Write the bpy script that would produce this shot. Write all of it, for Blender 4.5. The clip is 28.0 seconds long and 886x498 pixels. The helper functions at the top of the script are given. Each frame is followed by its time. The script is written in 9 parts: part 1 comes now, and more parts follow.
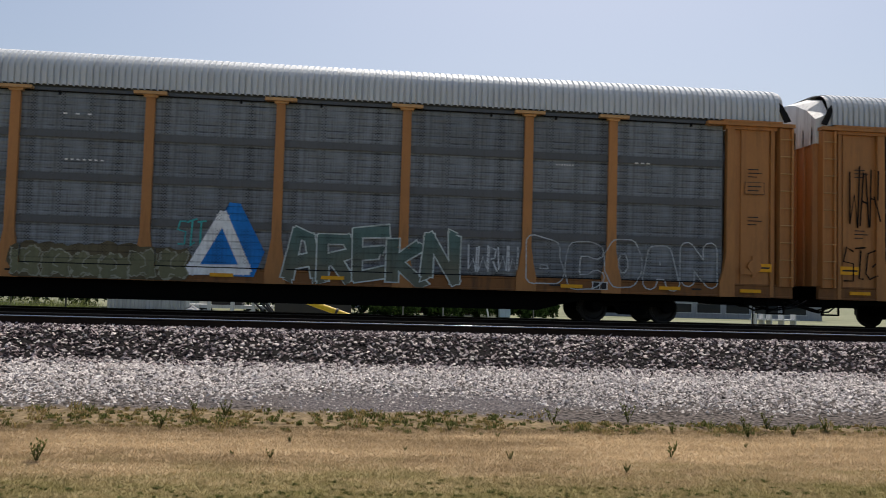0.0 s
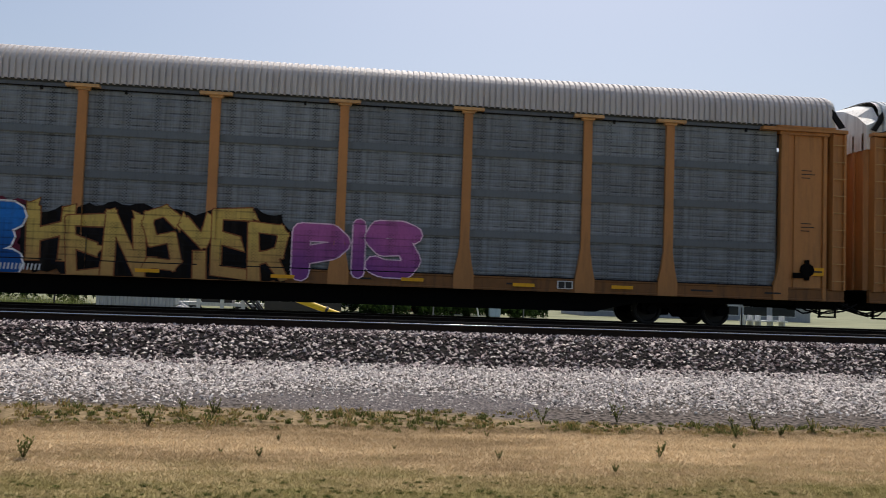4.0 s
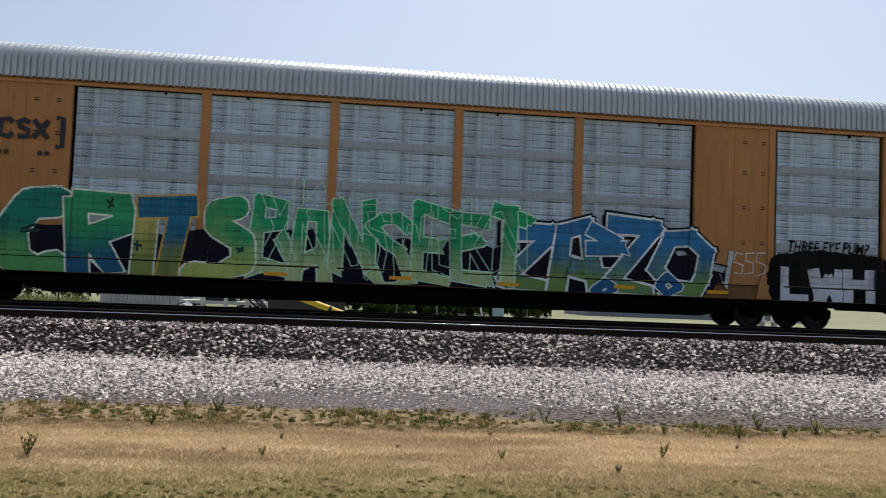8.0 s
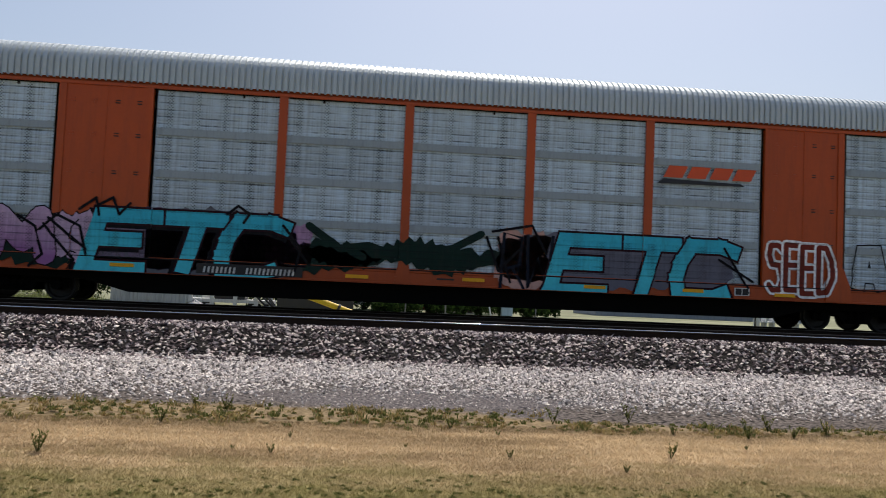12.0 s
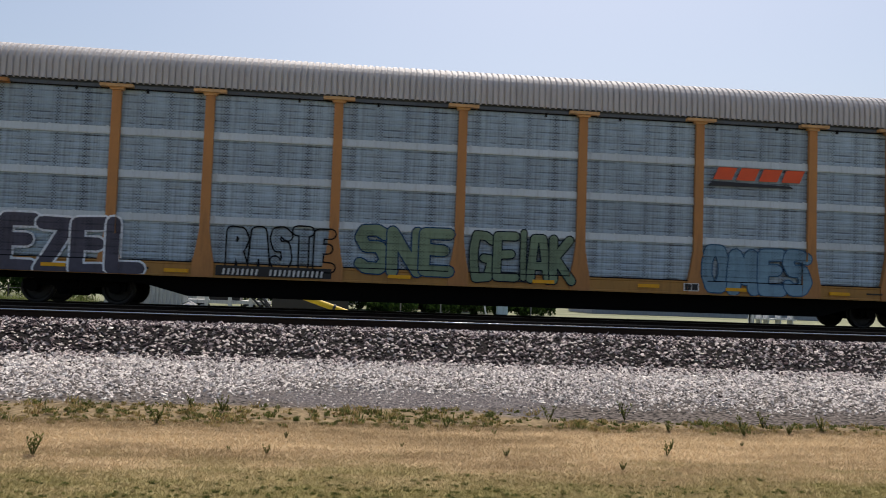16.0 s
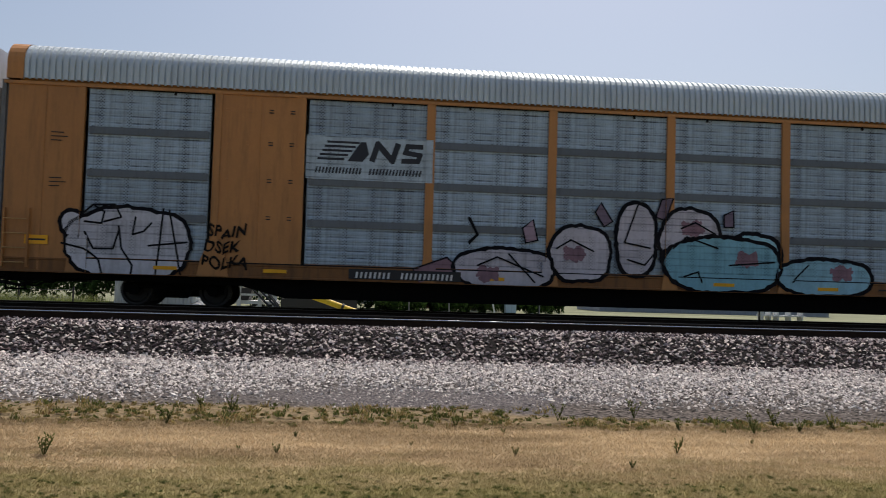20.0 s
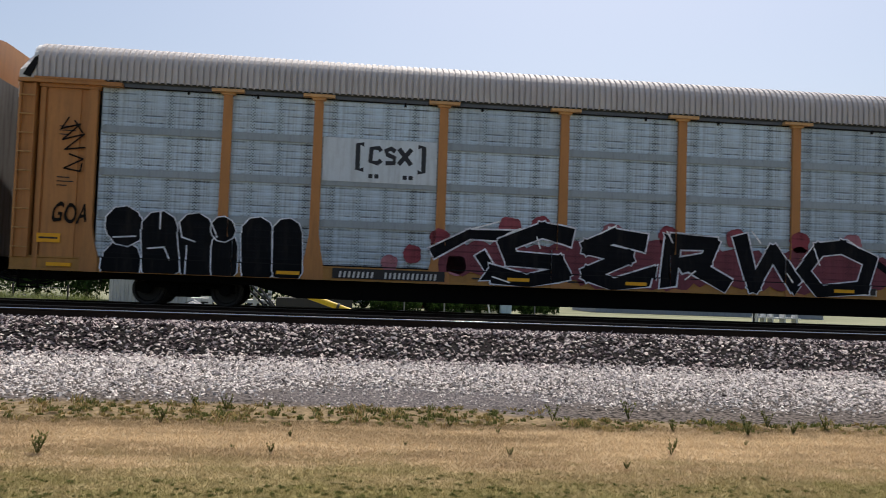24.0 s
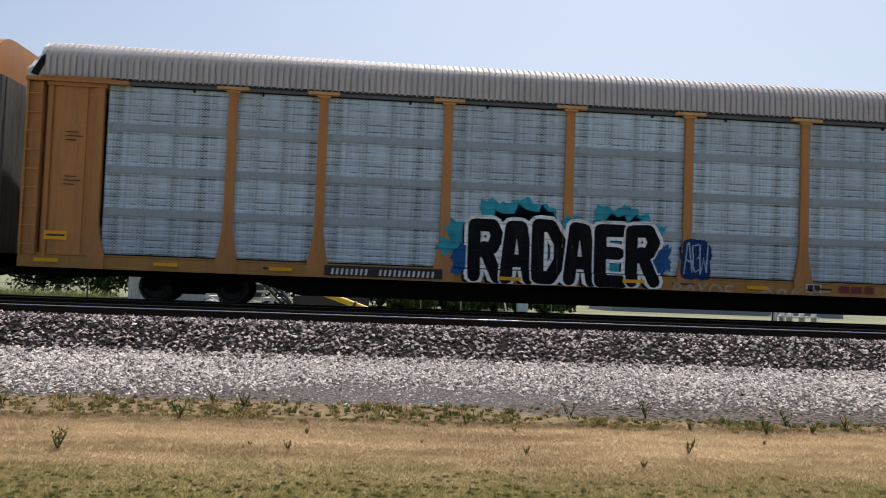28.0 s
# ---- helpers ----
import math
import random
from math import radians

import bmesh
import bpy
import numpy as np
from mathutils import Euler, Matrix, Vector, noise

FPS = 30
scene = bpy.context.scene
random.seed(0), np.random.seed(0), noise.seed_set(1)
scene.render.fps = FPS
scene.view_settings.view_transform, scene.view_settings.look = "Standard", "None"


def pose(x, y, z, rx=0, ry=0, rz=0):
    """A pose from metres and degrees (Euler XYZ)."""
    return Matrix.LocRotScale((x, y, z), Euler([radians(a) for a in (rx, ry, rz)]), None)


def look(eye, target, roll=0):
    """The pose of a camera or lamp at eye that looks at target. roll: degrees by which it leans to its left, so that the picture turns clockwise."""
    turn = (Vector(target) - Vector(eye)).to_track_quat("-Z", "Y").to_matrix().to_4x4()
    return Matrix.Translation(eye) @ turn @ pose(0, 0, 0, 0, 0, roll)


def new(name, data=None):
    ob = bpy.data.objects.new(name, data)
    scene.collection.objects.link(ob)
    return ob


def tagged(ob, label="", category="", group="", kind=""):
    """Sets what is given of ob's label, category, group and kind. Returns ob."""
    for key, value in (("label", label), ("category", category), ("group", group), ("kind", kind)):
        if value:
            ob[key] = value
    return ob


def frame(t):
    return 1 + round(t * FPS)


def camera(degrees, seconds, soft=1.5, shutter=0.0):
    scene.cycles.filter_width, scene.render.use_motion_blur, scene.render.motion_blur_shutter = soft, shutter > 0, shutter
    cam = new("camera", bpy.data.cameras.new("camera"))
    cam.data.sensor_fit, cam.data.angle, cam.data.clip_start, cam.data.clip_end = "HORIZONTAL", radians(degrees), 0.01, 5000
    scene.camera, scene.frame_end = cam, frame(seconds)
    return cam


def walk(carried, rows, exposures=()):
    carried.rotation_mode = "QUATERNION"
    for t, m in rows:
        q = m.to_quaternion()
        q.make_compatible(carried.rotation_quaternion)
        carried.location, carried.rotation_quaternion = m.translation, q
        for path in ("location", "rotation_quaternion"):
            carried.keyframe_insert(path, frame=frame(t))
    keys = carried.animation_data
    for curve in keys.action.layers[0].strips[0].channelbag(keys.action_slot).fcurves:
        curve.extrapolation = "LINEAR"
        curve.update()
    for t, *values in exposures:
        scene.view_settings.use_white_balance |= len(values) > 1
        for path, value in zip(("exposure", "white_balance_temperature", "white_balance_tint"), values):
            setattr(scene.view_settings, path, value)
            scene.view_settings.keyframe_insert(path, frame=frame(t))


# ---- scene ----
EYE_Z = 0.6          # eye above the rail tops, which are z = 0
SIDE_Y = 19.25       # near side of the train
PITCH = 28.370       # coupled length of one car
FIRST = -3.557       # middle of the first car at the start
PATH = [
    (0.0, pose(0, 0, EYE_Z, 93.030, -1.590, -6.260)),
    (0.5, pose(0, 0, EYE_Z, 93.013, -1.534, -6.428)),
    (1.0, pose(0, 0, EYE_Z, 93.009, -1.496, -6.566)),
    (1.5, pose(0, 0, EYE_Z, 93.037, -1.650, -6.663)),
    (2.0, pose(0, 0, EYE_Z, 93.031, -1.974, -6.972)),
    (2.5, pose(0, 0, EYE_Z, 93.037, -1.687, -6.978)),
    (3.0, pose(0, 0, EYE_Z, 92.992, -1.994, -7.048)),
    (3.5, pose(0, 0, EYE_Z, 92.989, -2.047, -6.952)),
    (5.5, pose(0, 0, EYE_Z, 92.967, -1.802, -6.887)),
    (6.0, pose(0, 0, EYE_Z, 92.946, -1.878, -6.742)),
    (6.5, pose(0, 0, EYE_Z, 92.921, -1.911, -6.515)),
    (7.0, pose(0, 0, EYE_Z, 92.877, -1.991, -6.855)),
    (7.5, pose(0, 0, EYE_Z, 92.936, -2.049, -6.671)),
    (8.0, pose(0, 0, EYE_Z, 92.931, -2.225, -6.682)),
    (8.5, pose(0, 0, EYE_Z, 92.937, -2.043, -6.668)),
    (9.0, pose(0, 0, EYE_Z, 92.878, -2.244, -6.861)),
    (9.5, pose(0, 0, EYE_Z, 92.907, -2.537, -6.662)),
    (10.0, pose(0, 0, EYE_Z, 92.914, -2.454, -6.613)),
    (10.5, pose(0, 0, EYE_Z, 92.889, -2.477, -6.371)),
    (11.0, pose(0, 0, EYE_Z, 92.872, -2.391, -6.407)),
    (11.5, pose(0, 0, EYE_Z, 92.866, -2.367, -6.254)),
    (12.0, pose(0, 0, EYE_Z, 92.858, -2.450, -6.082)),
    (12.5, pose(0, 0, EYE_Z, 92.850, -2.215, -6.153)),
    (14.5, pose(0, 0, EYE_Z, 92.806, -1.899, -5.905)),
    (15.0, pose(0, 0, EYE_Z, 92.790, -1.882, -6.097)),
    (15.5, pose(0, 0, EYE_Z, 92.784, -2.076, -6.177)),
    (16.0, pose(0, 0, EYE_Z, 92.819, -2.010, -6.420)),
    (16.5, pose(0, 0, EYE_Z, 92.796, -1.903, -6.497)),
    (17.0, pose(0, 0, EYE_Z, 92.785, -2.121, -6.300)),
    (17.5, pose(0, 0, EYE_Z, 92.776, -2.281, -6.280)),
    (18.0, pose(0, 0, EYE_Z, 92.746, -2.517, -6.001)),
    (18.5, pose(0, 0, EYE_Z, 92.734, -2.411, -6.053)),
    (19.0, pose(0, 0, EYE_Z, 92.755, -2.683, -5.824)),
    (19.5, pose(0, 0, EYE_Z, 92.745, -2.490, -6.049)),
    (20.0, pose(0, 0, EYE_Z, 92.707, -1.685, -5.851)),
    (20.5, pose(0, 0, EYE_Z, 92.719, -1.724, -5.739)),
    (21.0, pose(0, 0, EYE_Z, 92.731, -1.835, -5.709)),
    (21.5, pose(0, 0, EYE_Z, 92.714, -1.766, -5.658)),
    (23.5, pose(0, 0, EYE_Z, 92.661, -1.787, -6.231)),
    (24.0, pose(0, 0, EYE_Z, 92.728, -2.013, -6.165)),
    (24.5, pose(0, 0, EYE_Z, 92.620, -1.860, -5.489)),
    (25.0, pose(0, 0, EYE_Z, 92.623, -1.823, -5.467)),
    (25.5, pose(0, 0, EYE_Z, 92.629, -1.830, -5.575)),
    (26.0, pose(0, 0, EYE_Z, 92.628, -2.141, -6.212)),
    (26.5, pose(0, 0, EYE_Z, 92.606, -2.046, -5.707)),
    (27.0, pose(0, 0, EYE_Z, 92.609, -2.097, -5.424)),
    (27.5, pose(0, 0, EYE_Z, 92.558, -2.110, -5.038)),
    (28.0, pose(0, 0, EYE_Z, 92.557, -2.112, -5.033)),
]
RUN = [(0.0, 0.36), (0.6, -16.24), (0.9, -24.61), (1.4, -38.36), (2.0, -55.14), (2.6, -72.73), (3.0, -83.88), (3.5, -97.70), (5.5, -152.54), (5.9, -163.58), (6.2, -172.06), (6.8, -188.67), (7.2, -199.99), (7.7, -213.91), (8.0, -222.37), (8.3, -230.93), (8.8, -244.69), (9.2, -255.87), (9.8, -272.74), (10.2, -283.81), (10.8, -300.90), (11.0, -306.33), (11.2, -311.89), (11.7, -325.83), (12.2, -340.05), (12.5, -348.59), (14.5, -404.43), (14.9, -415.68), (15.3, -426.82), (15.8, -440.81), (16.3, -454.92), (16.7, -466.06), (17.0, -473.49), (17.4, -484.92), (17.8, -496.15), (18.2, -507.26), (18.8, -524.03), (19.2, -535.59), (19.5, -544.28), (20.0, -557.91), (20.6, -575.11), (20.9, -583.42), (21.2, -591.80), (21.5, -600.31), (23.5, -656.97), (23.9, -668.24), (24.3, -679.35), (24.7, -690.73), (25.0, -699.15), (25.4, -710.47), (25.8, -721.74), (26.2, -732.88), (26.7, -747.18), (27.0, -755.50), (27.4, -767.96), (28.0, -784.77)]
cam = camera(56.1, 28.0, soft=0.92, shutter=0.035)
walk(cam, PATH, [(t, e, kelvin, 10.6) for t, e, kelvin in (
    (0.0, 0.16, 6800), (1.0, 0.27, 6800), (2.0, 0.19, 6800), (3.0, 0.12, 6800), (4.5, 0.28, 6800), (6.0, 0.36, 6800), (9.0, 0.36, 6800), (10.0, 0.43, 6800), (11.5, 0.29, 6800),
    (12.5, 0.24, 6800), (13.4, -0.02, 6450), (14.5, -0.06, 6400), (15.0, 0.23, 6800), (16.0, 0.30, 6800), (17.0, 0.15, 6800), (19.0, 0.13, 6800), (21.0, 0.07, 6800),
    (22.5, 0.20, 6800), (24.0, 0.36, 6800), (28.0, 0.38, 6800))])

# ---- light ----
SUN_DIR = Vector((0.15, 0.45, 0.88)).normalized()     # towards the sun: high, a little beyond the train
world = bpy.data.worlds.new("sky")
scene.world = world
world.use_nodes = True
wn = world.node_tree.nodes
sky = wn.new("ShaderNodeTexSky")
sky.sky_type, sky.sun_disc = "NISHITA", False
sky.sun_elevation = math.asin(SUN_DIR.z)
sky.sun_rotation = math.atan2(SUN_DIR.x, SUN_DIR.y)
sky.air_density, sky.dust_density, sky.ozone_density, sky.altitude = 1.0, 3.5, 1.5, 200
wn["Background"].inputs["Strength"].default_value = 0.11
world.node_tree.links.new(sky.outputs[0], wn["Background"].inputs["Color"])
sun = new("sun", bpy.data.lights.new("sun", "SUN"))
sun.data.energy, sun.data.angle, sun.data.color = 3.4, radians(0.6), (1.0, 0.95, 0.88)
sun.matrix_world = look(SUN_DIR * 60, (0, 0, 0))

# ---- materials ----


def lin(h):
    """Linear colour of an sRGB hex string."""
    c = [int(h[i:i + 2], 16) / 255 for i in (0, 2, 4)]
    return tuple(v / 12.92 if v <= 0.04045 else ((v + 0.055) / 1.055) ** 2.4 for v in c) + (1.0,)


def scaled(c, k):
    return tuple(min(1.0, v * k) for v in c[:3]) + (1.0,)


class Nodes:
    """A short hand for node trees."""

    def __init__(self, name):
        self.m = bpy.data.materials.new(name)
        self.m.use_nodes = True
        self.t = self.m.node_tree
        self.bsdf = self.t.nodes["Principled BSDF"]

    def n(self, kind, **values):
        node = self.t.nodes.new("ShaderNode" + kind)
        if "operation" in values:
            node.operation = values["operation"]
        if "data_type" in values:
            node.data_type, node.blend_type = values["data_type"], values["blend_type"]
        return node

    def put(self, socket, value):
        if isinstance(value, bpy.types.NodeSocket):
            self.t.links.new(value, socket)
        else:
            socket.default_value = value

    def math(self, op, a, b=0.0, c=None):
        node = self.n("Math", operation=op)
        self.put(node.inputs[0], a)
        self.put(node.inputs[1], b)
        if c is not None:
            self.put(node.inputs[2], c)
        return node.outputs[0]

    def mix(self, fac, a, b, blend="MIX"):
        node = self.n("Mix", data_type="RGBA", blend_type=blend)
        self.put(node.inputs[0], fac)
        self.put(node.inputs[6], a)
        self.put(node.inputs[7], b)
        return node.outputs[2]

    def coords(self, scale=(1, 1, 1), kind="Object"):
        tc = self.n("TexCoord")
        mp = self.n("Mapping")
        mp.inputs["Scale"].default_value = scale
        self.t.links.new(tc.outputs[kind], mp.inputs["Vector"])
        return mp.outputs[0]

    def noise(self, scale, detail=3.0, stretch=(1, 1, 1), rough=0.6, kind="Object"):
        node = self.n("TexNoise")
        node.inputs["Scale"].default_value, node.inputs["Detail"].default_value, node.inputs["Roughness"].default_value = scale, detail, rough
        self.t.links.new(self.coords(stretch, kind), node.inputs["Vector"])
        return node.outputs["Fac"]

    def ramp(self, fac, lo, hi):
        node = self.n("MapRange")
        self.put(node.inputs[0], fac)
        node.inputs[1].default_value, node.inputs[2].default_value = lo, hi
        return node.outputs[0]

    def bump(self, height, strength, distance):
        node = self.n("Bump")
        node.inputs["Strength"].default_value, node.inputs["Distance"].default_value = strength, distance
        self.put(node.inputs["Height"], height)
        self.put(self.bsdf.inputs["Normal"], node.outputs[0])

    def random(self):
        return self.n("ObjectInfo").outputs["Random"]

    def leafy(self, color, share=0.5):
        """A thin leaf: half of the light passes through it."""
        self.put(self.bsdf.inputs["Base Color"], color)
        self.bsdf.inputs["Roughness"].default_value, self.bsdf.inputs["Specular IOR Level"].default_value = 0.85, 0.15
        thin, both = self.n("BsdfTranslucent"), self.n("MixShader")
        self.put(thin.inputs[0], color)
        both.inputs[0].default_value = share
        self.t.links.new(self.bsdf.outputs[0], both.inputs[1])
        self.t.links.new(thin.outputs[0], both.inputs[2])
        self.t.links.new(both.outputs[0], self.t.nodes["Material Output"].inputs["Surface"])
        return self.m

    def done(self, color, rough=0.6, metal=0.0, spec=0.4):
        self.put(self.bsdf.inputs["Base Color"], color)
        self.put(self.bsdf.inputs["Roughness"], rough)
        self.put(self.bsdf.inputs["Metallic"], metal)
        self.put(self.bsdf.inputs["Specular IOR Level"], spec)
        return self.m


def worn(name, color, rough=0.6, metal=0.0, vary=0.18, dirt=(0.05, 0.035, 0.025, 1), dirty=0.35, grain=14.0, bump=0.15, streak=True, spec=0.4):
    """Painted or bare metal with blotches, vertical streaks of dirt and fine grain."""
    k = Nodes(name)
    big = k.noise(0.9, 4)
    fine = k.noise(grain, 3)
    tone = k.math("MULTIPLY_ADD", big, vary * 2, 1 - vary)
    tone = k.math("MULTIPLY", tone, k.math("MULTIPLY_ADD", fine, vary, 1 - vary / 2))
    tone = k.math("MULTIPLY", tone, k.math("MULTIPLY_ADD", k.random(), 0.12, 0.94))
    base = k.mix(1.0, color, tone, "MULTIPLY")
    runs = k.noise(3.0, 4, (2.2, 2.2, 0.22) if streak else (1, 1, 1), 0.7)
    base = k.mix(k.math("MULTIPLY", k.ramp(runs, 0.48, 0.75), dirty), base, dirt)
    k.bump(fine, bump, 0.004)
    return k.done(base, k.math("MULTIPLY_ADD", big, 0.2, rough - 0.1), metal, spec)


def holes(k):
    """How dark the perforated sheet reads: narrow clusters of small round holes, painted shade lines of the pressed
    ridges across, faint lines between.
    """
    sep = k.n("SeparateXYZ")
    k.t.links.new(k.coords(), sep.inputs[0])
    x, z = sep.outputs[0], sep.outputs[2]

    def wave(v, period, shift=0.0):
        return k.math("SINE", k.math("MULTIPLY_ADD", v, 2 * math.pi / period, shift))
    patchy = k.ramp(k.noise(1.7, 4, (1.0, 1.0, 0.6)), 0.34, 0.68)
    cell = k.ramp(k.math("MULTIPLY", wave(x, 0.075), wave(z, 0.07)), 0.3, 0.6)
    cluster = k.ramp(wave(x, 0.62), 0.72, 0.86)
    line = k.ramp(k.math("MAXIMUM", wave(x, 0.31, 0.9), wave(x, 0.207, 0.4)), 0.93, 0.995)
    # shadow lines of the pressed ridges, put into the colour
    row = k.ramp(wave(z, 0.16, 0.5), 0.70, 0.93)
    row = k.math("MULTIPLY", row, k.ramp(k.noise(2.4, 3, (1.0, 1.0, 3.0)), 0.36, 0.56))
    plaid = k.math("ADD", k.math("MULTIPLY", line, 0.20), k.math("MULTIPLY", row, 0.62))
    plaid = k.math("ADD", plaid, k.math("MULTIPLY", k.ramp(wave(x, 0.62), 0.2, 0.95), 0.12))
    up_streaks = k.ramp(k.noise(11.0, 2, (1.0, 1.0, 0.03)), 0.50, 0.68)
    cross_streaks = k.ramp(k.noise(8.0, 2, (0.03, 0.03, 1.0)), 0.50, 0.68)
    plaid = k.math("ADD", plaid, k.math("ADD", k.math("MULTIPLY", up_streaks, 0.22), k.math("MULTIPLY", cross_streaks, 0.20)))
    plaid = k.math("MULTIPLY", plaid, k.math("MULTIPLY_ADD", patchy, 0.9, 0.45))
    dots = k.math("MULTIPLY", k.math("MULTIPLY", cell, cluster), 0.7)
    return k.math("ADD", plaid, dots), plaid


def dot_rows(k):
    """Two staggered rows of round holes along the upper and lower edge of a sheet."""
    sep = k.n("SeparateXYZ")
    k.t.links.new(k.coords(), sep.inputs[0])
    x, z = sep.outputs[0], sep.outputs[2]
    wx = k.math("SINE", k.math("MULTIPLY", x, 2 * math.pi / 0.11))
    wz = k.math("SINE", k.math("MULTIPLY", z, 2 * math.pi / 0.11))
    cell = k.ramp(k.math("MULTIPLY", wx, wz), 0.14, 0.3)
    band = k.math("MULTIPLY", k.ramp(k.math("ABSOLUTE", z), 0.24, 0.25), k.ramp(k.math("ABSOLUTE", z), 0.43, 0.42))
    part_x = k.ramp(k.math("SINE", k.math("MULTIPLY_ADD", x, 2 * math.pi / 0.95, 1.0)), -0.75, -0.65)
    dots = k.math("MULTIPLY", k.math("MULTIPLY", cell, band), part_x)
    return dots, k.math("MULTIPLY", dots, 0.5)


def sheet(name, color, dirt, dirty=0.5, depth=0.55, metal=0.25, rough=0.5, ribs=False):
    """Perforated galvanised rack sheet, weathered, browner in blotches."""
    k = Nodes(name)
    color = scaled(color, 1.0 if ribs else 1.12)
    big = k.noise(0.7, 4)
    fine = k.noise(22, 3)
    tone = k.math("MULTIPLY", k.math("MULTIPLY_ADD", big, 0.36, 0.82), k.math("MULTIPLY_ADD", fine, 0.24, 0.88))
    tone = k.math("MULTIPLY", tone, k.math("MULTIPLY_ADD", k.random(), 0.26, 0.87))
    base = k.mix(1.0, color, tone, "MULTIPLY")
    runs = k.noise(2.6, 5, (1.6, 1.6, 0.3), 0.7)
    base = k.mix(k.math("MULTIPLY", k.ramp(runs, 0.42, 0.72), dirty), base, dirt)
    dark, plaid = dot_rows(k) if ribs else holes(k)
    base = k.mix(k.math("MULTIPLY", k.math("MINIMUM", dark, 1.0), depth), base, (0.012, 0.013, 0.016, 1))
    k.bump(k.math("ADD", fine, k.math("MULTIPLY", plaid, -2.0)), 0.25, 0.006)
    return k.done(base, k.math("MULTIPLY_ADD", big, 0.25, rough - 0.1), metal)


def spray(name, color, second=None, seed=0.0):
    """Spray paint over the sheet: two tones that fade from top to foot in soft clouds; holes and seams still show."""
    k = Nodes(name)
    cloud = k.noise(1.1 + seed, 3)
    fine = k.noise(18, 3)
    sep = k.n("SeparateXYZ")
    k.t.links.new(k.coords(), sep.inputs[0])
    z = sep.outputs[2]
    fade = k.ramp(z, 1.9, 0.9) if second else 0.5
    base = k.mix(k.ramp(k.math("ADD", cloud, k.math("MULTIPLY_ADD", fade, 0.7, -0.35)), 0.22, 0.78), color, second or scaled(color, 0.72))
    base = k.mix(1.0, base, k.math("MULTIPLY_ADD", fine, 0.36, 0.92), "MULTIPLY")
    runs = k.noise(2.6, 5, (1.6, 1.6, 0.3), 0.7)
    base = k.mix(k.math("MULTIPLY", k.ramp(runs, 0.5, 0.78), 0.4), base, (0.05, 0.04, 0.035, 1))
    dark, plaid = holes(k)
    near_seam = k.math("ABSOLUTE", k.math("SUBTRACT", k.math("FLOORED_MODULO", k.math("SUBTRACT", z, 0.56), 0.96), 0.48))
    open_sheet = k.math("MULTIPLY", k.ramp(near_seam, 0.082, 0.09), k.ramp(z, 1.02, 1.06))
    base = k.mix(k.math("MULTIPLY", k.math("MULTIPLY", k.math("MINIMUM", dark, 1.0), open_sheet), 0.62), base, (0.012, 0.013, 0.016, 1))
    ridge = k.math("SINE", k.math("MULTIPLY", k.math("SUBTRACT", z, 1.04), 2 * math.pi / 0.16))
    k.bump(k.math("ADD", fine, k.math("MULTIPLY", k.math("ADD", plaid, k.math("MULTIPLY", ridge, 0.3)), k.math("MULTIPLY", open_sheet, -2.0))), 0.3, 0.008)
    return k.done(base, 0.65, 0.0, 0.12)


PAINTS = {}


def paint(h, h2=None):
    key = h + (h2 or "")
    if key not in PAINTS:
        bright = [1.5 if max(lin(c)[:3]) > 0.05 else 0.7 for c in (h, h2 or h)]       # pale colours are scaled up, near-black ones down
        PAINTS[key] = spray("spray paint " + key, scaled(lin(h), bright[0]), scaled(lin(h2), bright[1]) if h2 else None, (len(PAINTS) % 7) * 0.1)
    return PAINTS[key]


GRIME = (0.035, 0.026, 0.02, 1)
YELLOW = worn("rack yellow paint", lin("b47c46"), 0.5, dirt=(0.10, 0.055, 0.025, 1), dirty=0.40)
YELLOW_PALE = worn("pale rack yellow paint", lin("b48b5c"), 0.5, dirt=(0.09, 0.055, 0.025, 1), dirty=0.42)
YELLOW_NEW = worn("fresh rack yellow paint", lin("b87c28"), 0.42, dirt=(0.16, 0.08, 0.03, 1), dirty=0.2)
BROWN = worn("red brown paint", lin("4e211a"), 0.6, dirt=GRIME, dirty=0.5)
ORANGE = worn("orange red paint", lin("b24a1a"), 0.45, dirt=(0.12, 0.03, 0.015, 1), dirty=0.3)
GREY_PAINT = worn("light grey paint", lin("c4c8d0"), 0.5, dirt=(0.12, 0.10, 0.09, 1), dirty=0.35)
WHITE_PAINT = worn("white paint", lin("b4bac0"), 0.45, dirt=(0.2, 0.17, 0.14, 1), dirty=0.25)
CAP = worn("sun-bleached tan cap", lin("c79b68"), 0.5, dirt=(0.12, 0.08, 0.05, 1), dirty=0.3)
SILL = worn("sill paint", lin("84582f"), 0.65, dirt=GRIME, dirty=0.6, vary=0.3)
SILL_CLEAN = worn("clean sill paint", lin("ad7e40"), 0.5, dirt=(0.10, 0.05, 0.02, 1), dirty=0.35)
SILL_GREY = worn("grey brown sill", lin("564d42"), 0.7, dirt=GRIME, dirty=0.6)
REFLECT = worn("yellow reflector", lin("f0ab12"), 0.35, vary=0.06, dirty=0.12)
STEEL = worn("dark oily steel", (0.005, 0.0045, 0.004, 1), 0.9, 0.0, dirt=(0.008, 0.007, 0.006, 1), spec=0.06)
WHEEL = worn("worn wheel steel", (0.03, 0.027, 0.025, 1), 0.5, 0.5, dirt=(0.02, 0.015, 0.012, 1))
ROOF_W = worn("white galvanised roof", lin("cacfd3"), 0.6, 0.1, vary=0.08, dirt=(0.3, 0.28, 0.26, 1), dirty=0.25)
